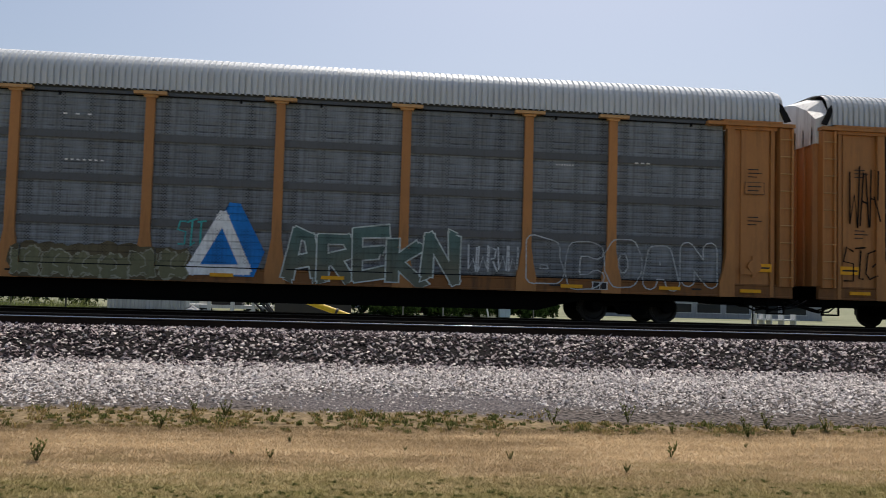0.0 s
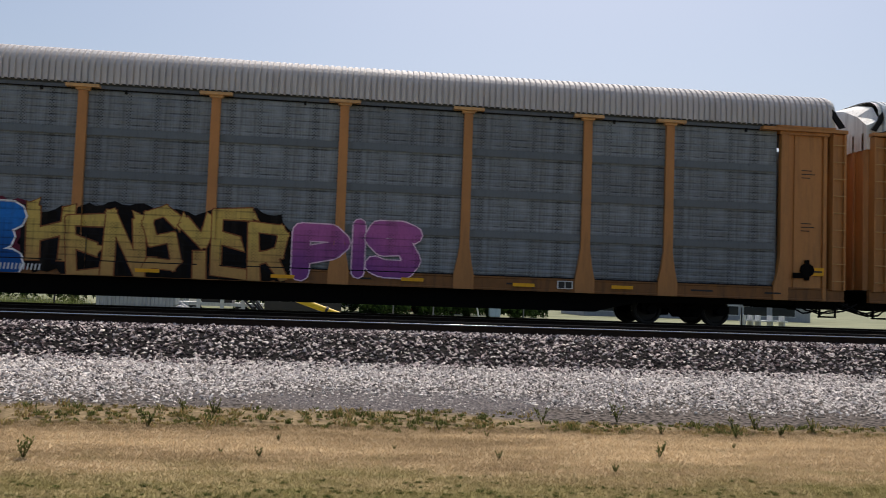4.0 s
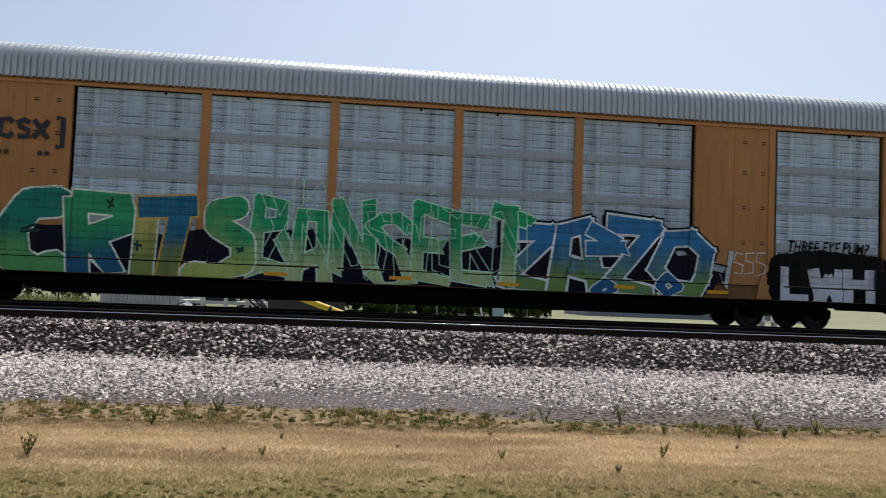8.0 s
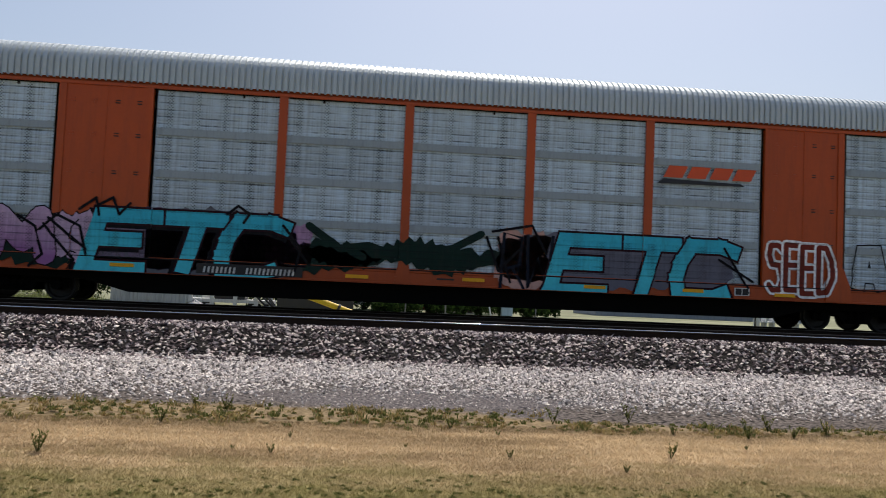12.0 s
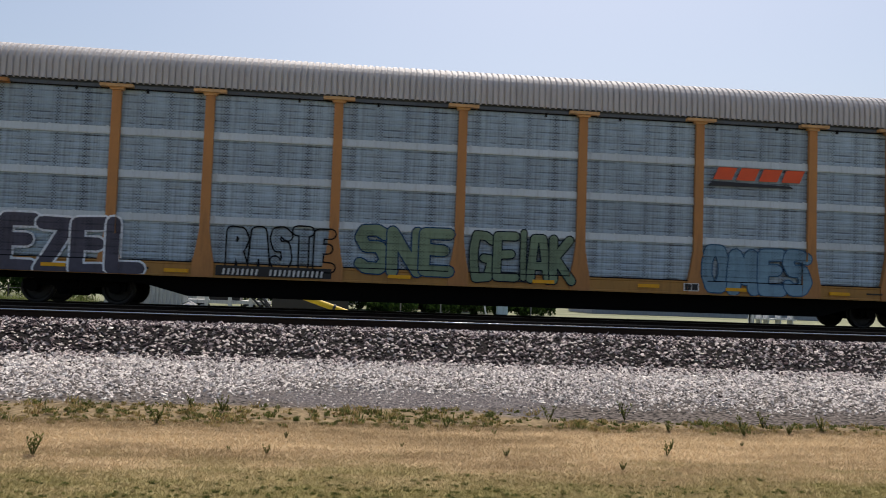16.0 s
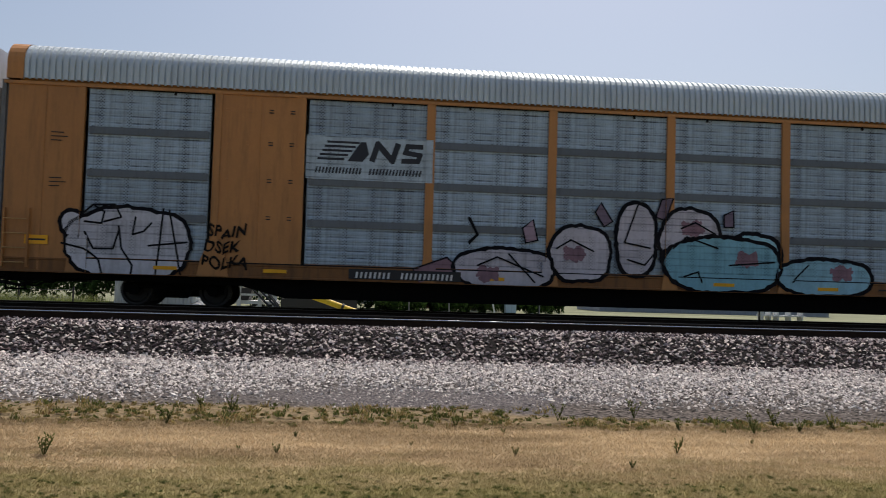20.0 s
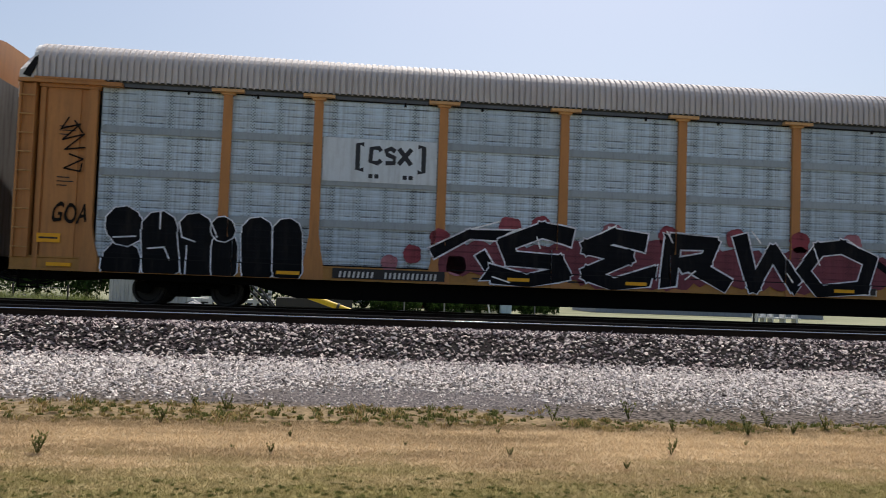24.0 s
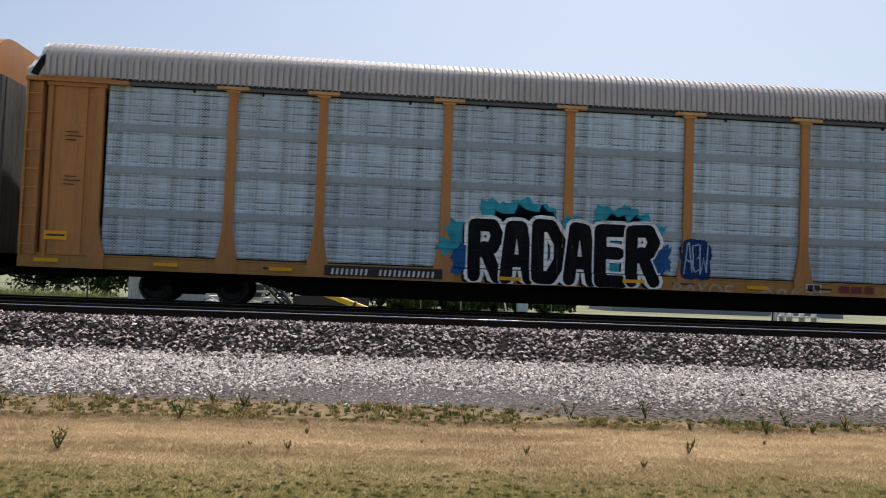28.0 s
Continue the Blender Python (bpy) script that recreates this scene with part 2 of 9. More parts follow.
ROOF_G = worn("galvanised roof", lin("bcc6cc"), 0.52, 0.25, vary=0.1, dirt=(0.22, 0.22, 0.22, 1), dirty=0.25)
ROOF_P = worn("chalky pinkish galvanised roof", lin("bdb9b9"), 0.65, 0.05, vary=0.1, dirt=(0.24, 0.2, 0.19, 1), dirty=0.3)
HOOD = worn("dirty white end hood", lin("dcdcda"), 0.55, vary=0.15, dirt=(0.12, 0.10, 0.09, 1), dirty=0.5)
DOOR_GREY = worn("streaked grey end door", lin("6c6c6c"), 0.55, vary=0.3, dirt=GRIME, dirty=0.9)
RUBBER_AND_GAP = worn("black rubber and gap shade", (0.008, 0.008, 0.009, 1), 0.75, vary=0.2, dirty=0.1, spec=0.2)
BLACK = worn("black paint", (0.014, 0.014, 0.016, 1), 0.5, vary=0.2, dirty=0.2)
LETTER_W = worn("white lettering", lin("d5d5d2"), 0.55, vary=0.1, dirty=0.3)
LETTER_B = worn("dark lettering", (0.02, 0.018, 0.02, 1), 0.55, vary=0.1, dirty=0.2)
SHEETS = {
    "white": sheet("bright white rack sheet", lin("dbe4ec"), (0.3, 0.25, 0.2, 1), 0.12, 0.3, 0.1, 0.42),
    "light": sheet("light galvanised rack sheet", lin("b6c8d4"), (0.2, 0.18, 0.16, 1), 0.25, 0.95),
    "mid": sheet("grey galvanised rack sheet", lin("9caebb"), (0.12, 0.10, 0.085, 1), 0.35, 0.95),
    "dull": sheet("dull weathered rack sheet", lin("7d8489"), (0.07, 0.058, 0.048, 1), 0.5, 0.95),
    "dark": sheet("dark grimy rack sheet", lin("5e564f"), (0.034, 0.027, 0.022, 1), 0.65, 0.75),
    "black": sheet("soot dark rack sheet", lin("4a4039"), (0.026, 0.015, 0.012, 1), 0.65, 0.7),
    "rib_white": sheet("bright white ribbed sheet", lin("e4eef6"), (0.3, 0.25, 0.2, 1), 0.1, 0.95, 0.0, 0.42, True),
    "rib_dark": sheet("dark ribbed sheet", lin("403f3f"), (0.02, 0.016, 0.014, 1), 0.6, 0.35, 0.3, 0.38, True),
    "rib_brown": sheet("brown grimy ribbed sheet", lin("716e6c"), (0.05, 0.042, 0.036, 1), 0.5, 0.35, 0.2, 0.5, True),
    "rib_grey": sheet("grey ribbed sheet", lin("4d4d4e"), (0.03, 0.026, 0.023, 1), 0.5, 0.35, 0.2, 0.5, True),
    "teal": sheet("greenish grey rack sheet", lin("a6bac6"), (0.12, 0.10, 0.09, 1), 0.3, 0.8),
    "pink": sheet("pink sprayed rack sheet", lin("c46478"), (0.32, 0.08, 0.11, 1), 0.4, 0.55, 0.0),
    "olive": sheet("olive sprayed rack sheet", lin("6a6540"), (0.09, 0.085, 0.045, 1), 0.45, 0.55, 0.0),
}
STRIPS = {k: worn("seam strip " + k, lin(h), 0.5, 0.2, dirt=GRIME, dirty=0.3) for k, h in dict(
    white="b0bcc6", light="9aa6ae", mid="a4acb3", dull="5e6164", dark="48433f", black="38332f", teal="84959e",
    pale="c6d0d7", grey="666d73", pink="b05868", olive="66613c").items()}

# ---- mesh helpers ----


class Build:
    """Collects vertices and faces for one mesh."""

    def __init__(self):
        self.v, self.f = [], []

    def add(self, verts, faces):
        o = len(self.v)
        self.v += [tuple(p) for p in verts]
        self.f += [tuple(i + o for i in q) for q in faces]
        return self

    def boxes(self, rows):
        """Several small boxes: middle x, half width, y0, y1, z0, z1."""
        for x, w, y0, y1, z0, z1 in rows:
            self.box(x - w, x + w, y0, y1, z0, z1)
        return self

    def box(self, x0, x1, y0, y1, z0, z1, top=1.0):
        """A box; top narrows its upper face in x."""
        c, h = (x0 + x1) / 2, (x1 - x0) / 2 * top
        v = [(x0, y0, z0), (x1, y0, z0), (x1, y1, z0), (x0, y1, z0), (c - h, y0, z1), (c + h, y0, z1), (c + h, y1, z1), (c - h, y1, z1)]
        return self.add(v, [(0, 3, 2, 1), (4, 5, 6, 7), (0, 1, 5, 4), (1, 2, 6, 5), (2, 3, 7, 6), (3, 0, 4, 7)])

    def plate(self, outline, y0, y1):
        """An outline in x, z (counter-clockwise seen from -y), y0 (near) to y1 thick."""
        n = len(outline)
        v = [(x, y0, z) for x, z in outline] + [(x, y1, z) for x, z in outline]
        f = [tuple(range(n)), tuple(range(2 * n - 1, n - 1, -1))]
        f += [(i, i + n, (i + 1) % n + n, (i + 1) % n) for i in range(n)]
        return self.add(v, f)

    def run(self, profile, x0, x1, closed=False):
        """A profile in y, z drawn along x."""
        n = len(profile)
        v = [(x0, y, z) for y, z in profile] + [(x1, y, z) for y, z in profile]
        m = n if closed else n - 1
        f = [(i, (i + 1) % n, (i + 1) % n + n, i + n) for i in range(m)]
        if closed:
            f += [tuple(range(n - 1, -1, -1)), tuple(range(n, 2 * n))]
        return self.add(v, f)

    def rod(self, a, b, r, n=8, r2=None):
        """A round bar from a to b."""
        a, b = Vector(a), Vector(b)
        q = (b - a).to_track_quat("Z", "Y").to_matrix()
        r2 = r if r2 is None else r2
        ring = [(math.cos(2 * math.pi * i / n), math.sin(2 * math.pi * i / n)) for i in range(n)]
        v = [a + q @ Vector((c * r, s * r, 0)) for c, s in ring] + [b + q @ Vector((c * r2, s * r2, 0)) for c, s in ring]
        f = [(i, (i + 1) % n, (i + 1) % n + n, i + n) for i in range(n)]
        return self.add(v, f + [tuple(range(n - 1, -1, -1)), tuple(range(n, 2 * n))])

    def pipe(self, points, r, n=6):
        for a, b in zip(points, points[1:]):
            self.rod(a, b, r, n)
        return self

    def tube(self, points, r, n=6):
        """One unbroken round tube through the points, which run along x."""
        v, f = [], []
        for i, p in enumerate(points):
            v += [(p[0], p[1] + r * math.cos(2 * math.pi * j / n), p[2] + r * math.sin(2 * math.pi * j / n)) for j in range(n)]
            if i:
                f += [((i - 1) * n + j, (i - 1) * n + (j + 1) % n, i * n + (j + 1) % n, i * n + j) for j in range(n)]
        return self.add(v, f)

    def tower(self, outline, z0, z1):
        """An outline in x, y raised from z0 to z1."""
        n = len(outline)
        v = [(x, y, z0) for x, y in outline] + [(x, y, z1) for x, y in outline]
        return self.add(v, [(i, (i + 1) % n, (i + 1) % n + n, i + n) for i in range(n)] + [tuple(range(n - 1, -1, -1)), tuple(range(n, 2 * n))])

    def mesh(self, name, mat=None, smooth=False):
        m = bpy.data.meshes.new(name)
        m.from_pydata(self.v, [], self.f)
        m.materials.append(mat)
        if smooth:
            m.shade_smooth()
        m.update()
        return m


def thing(name, label, category, m=None, group="", kind=""):
    ob = new(name)
    if m is not None:
        ob.matrix_basis = m
    return tagged(ob, label, category, group, kind)


def piece(name, mesh, parent, mat=None, m=None, label=""):
    """One mesh object under a thing or part; meshes are shared, the material may be its own."""
    ob = new(name, mesh)
    ob.parent = parent
    if m is not None:
        ob.matrix_basis = m
    if mat is not None:
        ob.material_slots[0].link = "OBJECT"
        ob.material_slots[0].material = mat
    return tagged(ob, label) if label else ob


def structure(name, mesh, label):
    return tagged(new(name, mesh), label, name.replace("_", " "), "", "structure")


# ---- ground ----


def height(x, y):
    """The lie of the land: lawn, gravel rising to the ballast, two tracks, a field beyond."""
    pts = [(-400, -1.05), (9.9, -1.02), (10.6, -0.99), (13.3, -0.66), (13.7, -0.58), (14.75, -0.20), (15.2, -0.17), (17.9, -0.17), (18.4, -0.2),
           (22.6, -0.2), (23.4, -0.3), (25.2, -0.95), (30, -1.05), (4000, -1.05)]
    for (a, za), (b, zb) in zip(pts, pts[1:]):
        if y <= b:
            return za + (zb - za) * (y - a) / (b - a)
    return -1.05


def soil_edge(k, x, y):
    """Where bare soil gives way to gravel: nearer on one side."""
    return k.math("SUBTRACT", k.math("ADD", y, k.math("MULTIPLY", k.ramp(x, 1.0, 4.0), 0.45)), k.math("MULTIPLY_ADD", k.noise(1.3, 4, (0.5, 1, 1)), 0.7, -0.35))


def soil(k):
    return k.mix(k.ramp(k.noise(9.0, 4), 0.35, 0.65), lin("8f7d61"), lin("6a5c46"))


def lawn_colour(k):
    """Straw lawn, patchy green at its near edge, bare soil towards the gravel, field far off."""
    sep = k.n("SeparateXYZ")
    k.t.links.new(k.coords(), sep.inputs[0])
    y = sep.outputs[1]
    near = k.math("ADD", y, k.math("MULTIPLY_ADD", k.noise(1.6, 5, (0.45, 1, 1), 0.75), 4.4, -2.2))
    dry = k.mix(k.ramp(k.noise(1.4, 4, (0.35, 1.2, 1)), 0.35, 0.65), lin("b8a383"), lin("8f7c60"))
    dry = k.mix(1.0, dry, k.math("MULTIPLY_ADD", k.noise(24.0, 3, (1, 0.5, 1)), 0.3, 0.85), "MULTIPLY")
    green = k.mix(k.ramp(k.noise(7.0, 4), 0.3, 0.7), lin("6f6b42"), lin("8c8159"))
    col = k.mix(k.ramp(near, 8.0, 6.5), dry, green)
    col = k.mix(k.ramp(k.math("ADD", y, k.math("MULTIPLY_ADD", k.noise(3.2, 5, (0.6, 1, 1), 0.75), 1.6, -0.8)), 9.35, 9.95), col, soil(k))
    field = k.mix(k.ramp(k.noise(0.3, 6, (0.5, 1, 1)), 0.3, 0.7), lin("8a8c74"), lin("6f735c"))
    return k.mix(k.ramp(y, 24.0, 26.0), col, field)


k = Nodes("lawn and field")
col = lawn_colour(k)
k.bump(k.noise(40, 3), 0.25, 0.02)
GRASS_GROUND = k.done(col, 0.95, 0, 0.1)
k = Nodes("short dry grass")
col = lawn_colour(k)
col = k.mix(1.0, col, k.math("MULTIPLY_ADD", k.n("NewGeometry").outputs["Random Per Island"], 0.36, 0.95), "MULTIPLY")
LAWN_BLADE = k.leafy(col)

k = Nodes("crushed stone bed")
sep = k.n("SeparateXYZ")
k.t.links.new(k.coords(), sep.inputs[0])
x, y = sep.outputs[0], sep.outputs[1]
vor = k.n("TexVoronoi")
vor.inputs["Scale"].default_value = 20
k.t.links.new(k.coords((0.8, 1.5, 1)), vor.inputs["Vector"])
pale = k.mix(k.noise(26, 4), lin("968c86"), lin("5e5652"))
# shade between the stones put into the colour, darker towards cell edges
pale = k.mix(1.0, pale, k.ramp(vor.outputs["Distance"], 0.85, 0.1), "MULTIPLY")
drift = k.noise(1.0, 4, (0.22, 1.3, 1))
dusty = k.ramp(k.math("SUBTRACT", drift, k.math("ADD", k.math("MULTIPLY", k.math("ABSOLUTE", k.math("SUBTRACT", y, 11.3)), 0.3), k.math("MULTIPLY", k.math("ABSOLUTE", k.math("SUBTRACT", x, 0.6)), 0.05))), 0.22, 0.34)
grit = k.mix(k.ramp(k.noise(34, 5, (1, 0.6, 1)), 0.38, 0.62), lin("37343a"), lin("77716f"))
col = k.mix(dusty, pale, grit)
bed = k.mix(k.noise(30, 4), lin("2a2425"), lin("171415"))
# the ballast bed gets the same painted shade in its gaps
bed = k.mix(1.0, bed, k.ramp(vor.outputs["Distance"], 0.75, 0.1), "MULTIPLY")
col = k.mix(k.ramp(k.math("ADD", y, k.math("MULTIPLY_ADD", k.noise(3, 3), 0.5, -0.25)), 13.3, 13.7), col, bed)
col = k.mix(k.ramp(soil_edge(k, x, y), 10.95, 10.75), col, soil(k))
k.bump(vor.outputs["Distance"], 0.7, 0.02)
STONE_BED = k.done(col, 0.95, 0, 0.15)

b = Build()
xs = [-2500, -300, -60, -20, 0, 20, 60, 300, 2500]
ys = [-400, -20, 4, 9.9]
for i in range(len(xs) - 1):
    for j in range(len(ys) - 1):
        b.add([(xs[i], ys[j], height(0, ys[j])), (xs[i + 1], ys[j], height(0, ys[j])), (xs[i + 1], ys[j + 1], height(0, ys[j + 1])), (xs[i], ys[j + 1], height(0, ys[j + 1]))], [(0, 1, 2, 3)])
rows_y = [9.9, 10.6, 25.2, 30, 120, 600, 4000]
for a, c in zip(rows_y, rows_y[1:]):
    za, zc = (height(0, a), height(0, c)) if a != 10.6 else (-1.06, -1.06)
    if a == 9.9:
        zc = -1.06
    if a == 25.2:
        za = -1.06
    b.add([(-2500, a, za), (2500, a, za), (2500, c, zc), (-2500, c, zc)], [(0, 1, 2, 3)])
structure("ground", b.mesh("ground", GRASS_GROUND), "dry straw-coloured lawn and pale field under the railway")

b = Build()
prof = [(y, height(0, y)) for y in (10.2, 10.6, 13.3, 13.7, 14.75, 15.2, 17.9, 18.4, 22.6, 23.4, 25.4)]
prof[0] = (10.2, -1.05)
b.run(prof, -1500, 1500)
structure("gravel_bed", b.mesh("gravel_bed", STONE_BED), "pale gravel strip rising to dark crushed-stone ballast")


def stones_mesh(name, spots, mat):
    """Angular stones, one mesh: spots are x, y, z, size."""
    rng = np.random.default_rng(5)
    base = np.array([(1, 0, 0), (-1, 0, 0), (0, 1, 0), (0, -1, 0), (0, 0, 1), (0, 0, -1)], float)
    tri = np.array([(0, 2, 4), (2, 1, 4), (1, 3, 4), (3, 0, 4), (2, 0, 5), (1, 2, 5), (3, 1, 5), (0, 3, 5)])
    n = len(spots)
    v = np.repeat(base[None], n, 0) * rng.uniform(0.6, 1.25, (n, 6, 1))
    v += rng.normal(0, 0.22, (n, 6, 3))
    v *= np.array([1.0, 0.9, 0.62])
    a = rng.uniform(0, 6.28, n)
    c, s = np.cos(a)[:, None], np.sin(a)[:, None]
    x, y = v[:, :, 0] * c - v[:, :, 1] * s, v[:, :, 0] * s + v[:, :, 1] * c
    t = rng.normal(0, 0.35, n)[:, None]
    z = v[:, :, 2] + x * t
    p = np.stack([x, y, z], 2) * spots[:, None, 3:4] + spots[:, None, :3]
    f = (tri[None] + (np.arange(n) * 6)[:, None, None]).reshape(-1, 3)
    m = bpy.data.meshes.new(name)
    m.from_pydata(p.reshape(-1, 3), [], f)
    m.materials.append(mat)
    m.update()
    return m


def stone_mat(name, tones, rough=0.9, leaf=False):
    k = Nodes(name)
    geo = k.n("NewGeometry")
    ramp = k.n("ValToRGB")
    ramp.color_ramp.interpolation = "LINEAR"
    e = ramp.color_ramp.elements
    while len(e) < len(tones):
        e.new(0.5)
    for i, h in enumerate(tones):
        e[i].position, e[i].color = i / (len(tones) - 1), lin(h)
    k.t.links.new(geo.outputs["Random Per Island"], ramp.inputs[0])
    col = k.mix(1.0, ramp.outputs[0], k.math("MULTIPLY_ADD", k.noise(45, 3), 0.6, 0.7), "MULTIPLY")
    return k.leafy(col, 0.4) if leaf else k.done(col, rough, 0, 0.25)


rng = np.random.default_rng(3)


def heights(y):
    pts = [(-400, -1.05), (9.9, -1.02), (10.6, -0.99), (13.3, -0.66), (13.7, -0.58), (14.75, -0.20), (15.2, -0.17), (17.9, -0.17), (18.4, -0.2), (22.6, -0.2), (23.4, -0.3), (25.2, -0.95)]
    return np.interp(y, [p[0] for p in pts], [p[1] for p in pts])


n = 28000      # ballast, on the shoulder and between the rails
y = rng.uniform(13.35, 16.2, n)
x = rng.uniform(-13, 17, n)
s = rng.uniform(0.020, 0.052, n)
spots = np.stack([x, y, heights(y) + s * 0.25, s], 1)
BALLAST = stone_mat("ballast stones", ["100d0e", "352c2f", "85787a", "bcaeaa", "dfd4ce", "564749", "181415"])
tagged(new("ballast", stones_mesh("ballast", spots, BALLAST)), "dark pinkish-grey crushed-stone ballast heaped along the rails", "ballast", "", "stuff")

n = 46000      # pale gravel below it
y = 10.75 + 2.85 * rng.beta(1.6, 1.0, n)
x = rng.uniform(-9, 13, n)
dusty = (np.sin(x * 2.3) * 0.10 + np.sin(x * 5.1) * 0.06 + y - 10.95 - 0.95 * np.exp(-((x - 0.6) / 2.7) ** 2)) < rng.normal(0, 0.22, n)
keep = ~dusty | (rng.uniform(0, 1, n) < 0.34)
fine = dusty[keep]
x, y = x[keep], y[keep]
s = rng.uniform(0.011, 0.040, len(x)) * np.where(y > 12.4, 1.2, 1.0) * np.where(fine, 0.62, 1.0)
spots = np.stack([x, y, heights(y) + s * 0.12, s], 1)
GRAVEL = stone_mat("pale gravel stones", ["3c3635", "dcd3cd", "b4aaa5", "efe8e2", "5d5552", "dcd3cc"])
tagged(new("gravel", stones_mesh("gravel", spots, GRAVEL)), "loose pale grey limestone gravel below the ballast", "gravel", "", "stuff")


def blades_mesh(name, x, y, z, h, w, lean, mat):
    """Thin upright blades, each a bent strip of two faces."""
    n = len(x)
    rng = np.random.default_rng(11)
    a = rng.uniform(0, 3.14, n)
    dx, dy = np.cos(a) * w, np.sin(a) * w
    lx, ly = rng.normal(0, 1, n) * lean * h, rng.normal(0, 1, n) * lean * h
    p = np.zeros((n, 5, 3))
    p[:, 0] = np.stack([x - dx, y - dy, z], 1)
    p[:, 1] = np.stack([x + dx, y + dy, z], 1)
    p[:, 2] = np.stack([x + dx * 0.7 + lx * 0.35, y + dy * 0.7 + ly * 0.35, z + h * 0.6], 1)
    p[:, 3] = np.stack([x - dx * 0.7 + lx * 0.35, y - dy * 0.7 + ly * 0.35, z + h * 0.6], 1)
    p[:, 4] = np.stack([x + lx, y + ly, z + h], 1)
    o = np.arange(n) * 5
    m = bpy.data.meshes.new(name)
    quads = np.stack([o, o + 1, o + 2, o + 3], 1).tolist()
    tris = np.stack([o + 3, o + 2, o + 4], 1).tolist()
    m.from_pydata(p.reshape(-1, 3), [], quads + tris)
    m.materials.append(mat)
    m.update()
    return m


n = 210000
y = 5.9 + 4.1 * rng.uniform(0, 1, n) ** 0.9
x = rng.uniform(-0.62, 0.80, n) * (y + 1)
h = rng.uniform(0.010, 0.034, n)
tagged(new("dry_grass", blades_mesh("dry_grass", x, y, np.full(n, -1.022), h, 0.0035, 1.3, LAWN_BLADE)), "short dry straw-coloured mown grass, greener near its edge", "grass", "", "stuff")
WEED = stone_mat("weed leaves", ["3c4722", "5f6a38", "7b7a4a", "4b5529", "6f6c40", "444e26"], 0.8, True)
WEED_DRY = stone_mat("dry weed leaves", ["7a7048", "9a8a5c", "ab9668", "7d7a4a", "8a6848"], 0.85, True)


def tufts_mesh(name, spots, mat):
    """Many small tufts of upright leaves: spots are x, y, size, leaves."""
    g = np.random.default_rng(21)
    px, py, ph = [], [], []
    for tx, ty, ts, tn in spots:
        px.append(tx + g.normal(0, ts * 0.45, tn))
        py.append(ty + g.normal(0, ts * 0.35, tn))
        ph.append(ts * g.uniform(0.4, 1.15, tn))
    px, py, ph = np.concatenate(px), np.concatenate(py), np.concatenate(ph)
    return blades_mesh(name, px, py, heights(py) - 0.005, ph, 0.008, 0.7, mat)


def margin(n, seed):
    """Tufts strewn over the bare soil between lawn and gravel."""
    g = np.random.default_rng(seed)
    out = []
    while len(out) < n:
        tx = g.uniform(-8, 11)
        wide = 1.15 if tx < 2.5 else 0.65
        ty = 9.6 + (wide + 0.15) * g.beta(1.5, 1.1)
        if math.sin(tx * 1.7) + math.sin(tx * 4.1 + 1) + math.sin(tx * 0.6 + 2) + 3 * abs(g.normal()) < 1.3:
            continue
        out.append((tx, ty, g.uniform(0.022, 0.062) * (1.7 if g.random() < 0.12 else 0.85), int(g.integers(9, 26))))
    return out


tagged(new("weedy_margin", tufts_mesh("weedy_margin", margin(760, 4), WEED)), "sparse low green weeds on bare soil by the gravel", "weeds", "", "stuff")
g = np.random.default_rng(31)
green = [(g.uniform(-0.5, 0.65) * ty, ty, g.uniform(0.012, 0.03), int(g.integers(16, 40))) for ty in 5.9 + 1.5 * g.beta(0.8, 1.6, 900) if math.sin(ty * 3.1) + g.normal() > -0.4]
tagged(new("green_tufts", tufts_mesh("green_tufts", green, WEED)), "low green clumps in the dry mown grass", "grass", "", "stuff")
tagged(new("dry_weeds", tufts_mesh("dry_weeds", margin(700, 9), WEED_DRY)), "sparse low dry brown weeds on bare soil", "weeds", "", "stuff")


def weed(x, y, size, seed):
    """A tuft: stems with small leaves."""
    r = random.Random(seed)
    b = Build()
    for i in range(9):
        a, l = r.uniform(0, 6.28), size * r.uniform(0.5, 1.0)
        tip = Vector((math.cos(a) * l * 0.45, math.sin(a) * l * 0.3, l))
        b.rod((0, 0, 0), tip, 0.004, 4, 0.002)
        for j in range(6):
            p = tip * r.uniform(0.3, 1.0)
            d = Vector((r.uniform(-1, 1), r.uniform(-1, 1), r.uniform(0.1, 1))).normalized() * size * 0.22
            s = d.cross(Vector((0, 0, 1))).normalized() * size * 0.05
            b.add([p, p + d * 0.5 + s, p + d, p + d * 0.5 - s], [(0, 1, 2, 3)])
    ob = tagged(new("weed", b.mesh("weed", WEED)), "small green weed tuft in the dry grass", "weed", "weeds by the track")
    ob.matrix_basis = pose(x, y, height(x, y) - 0.01)
    return ob


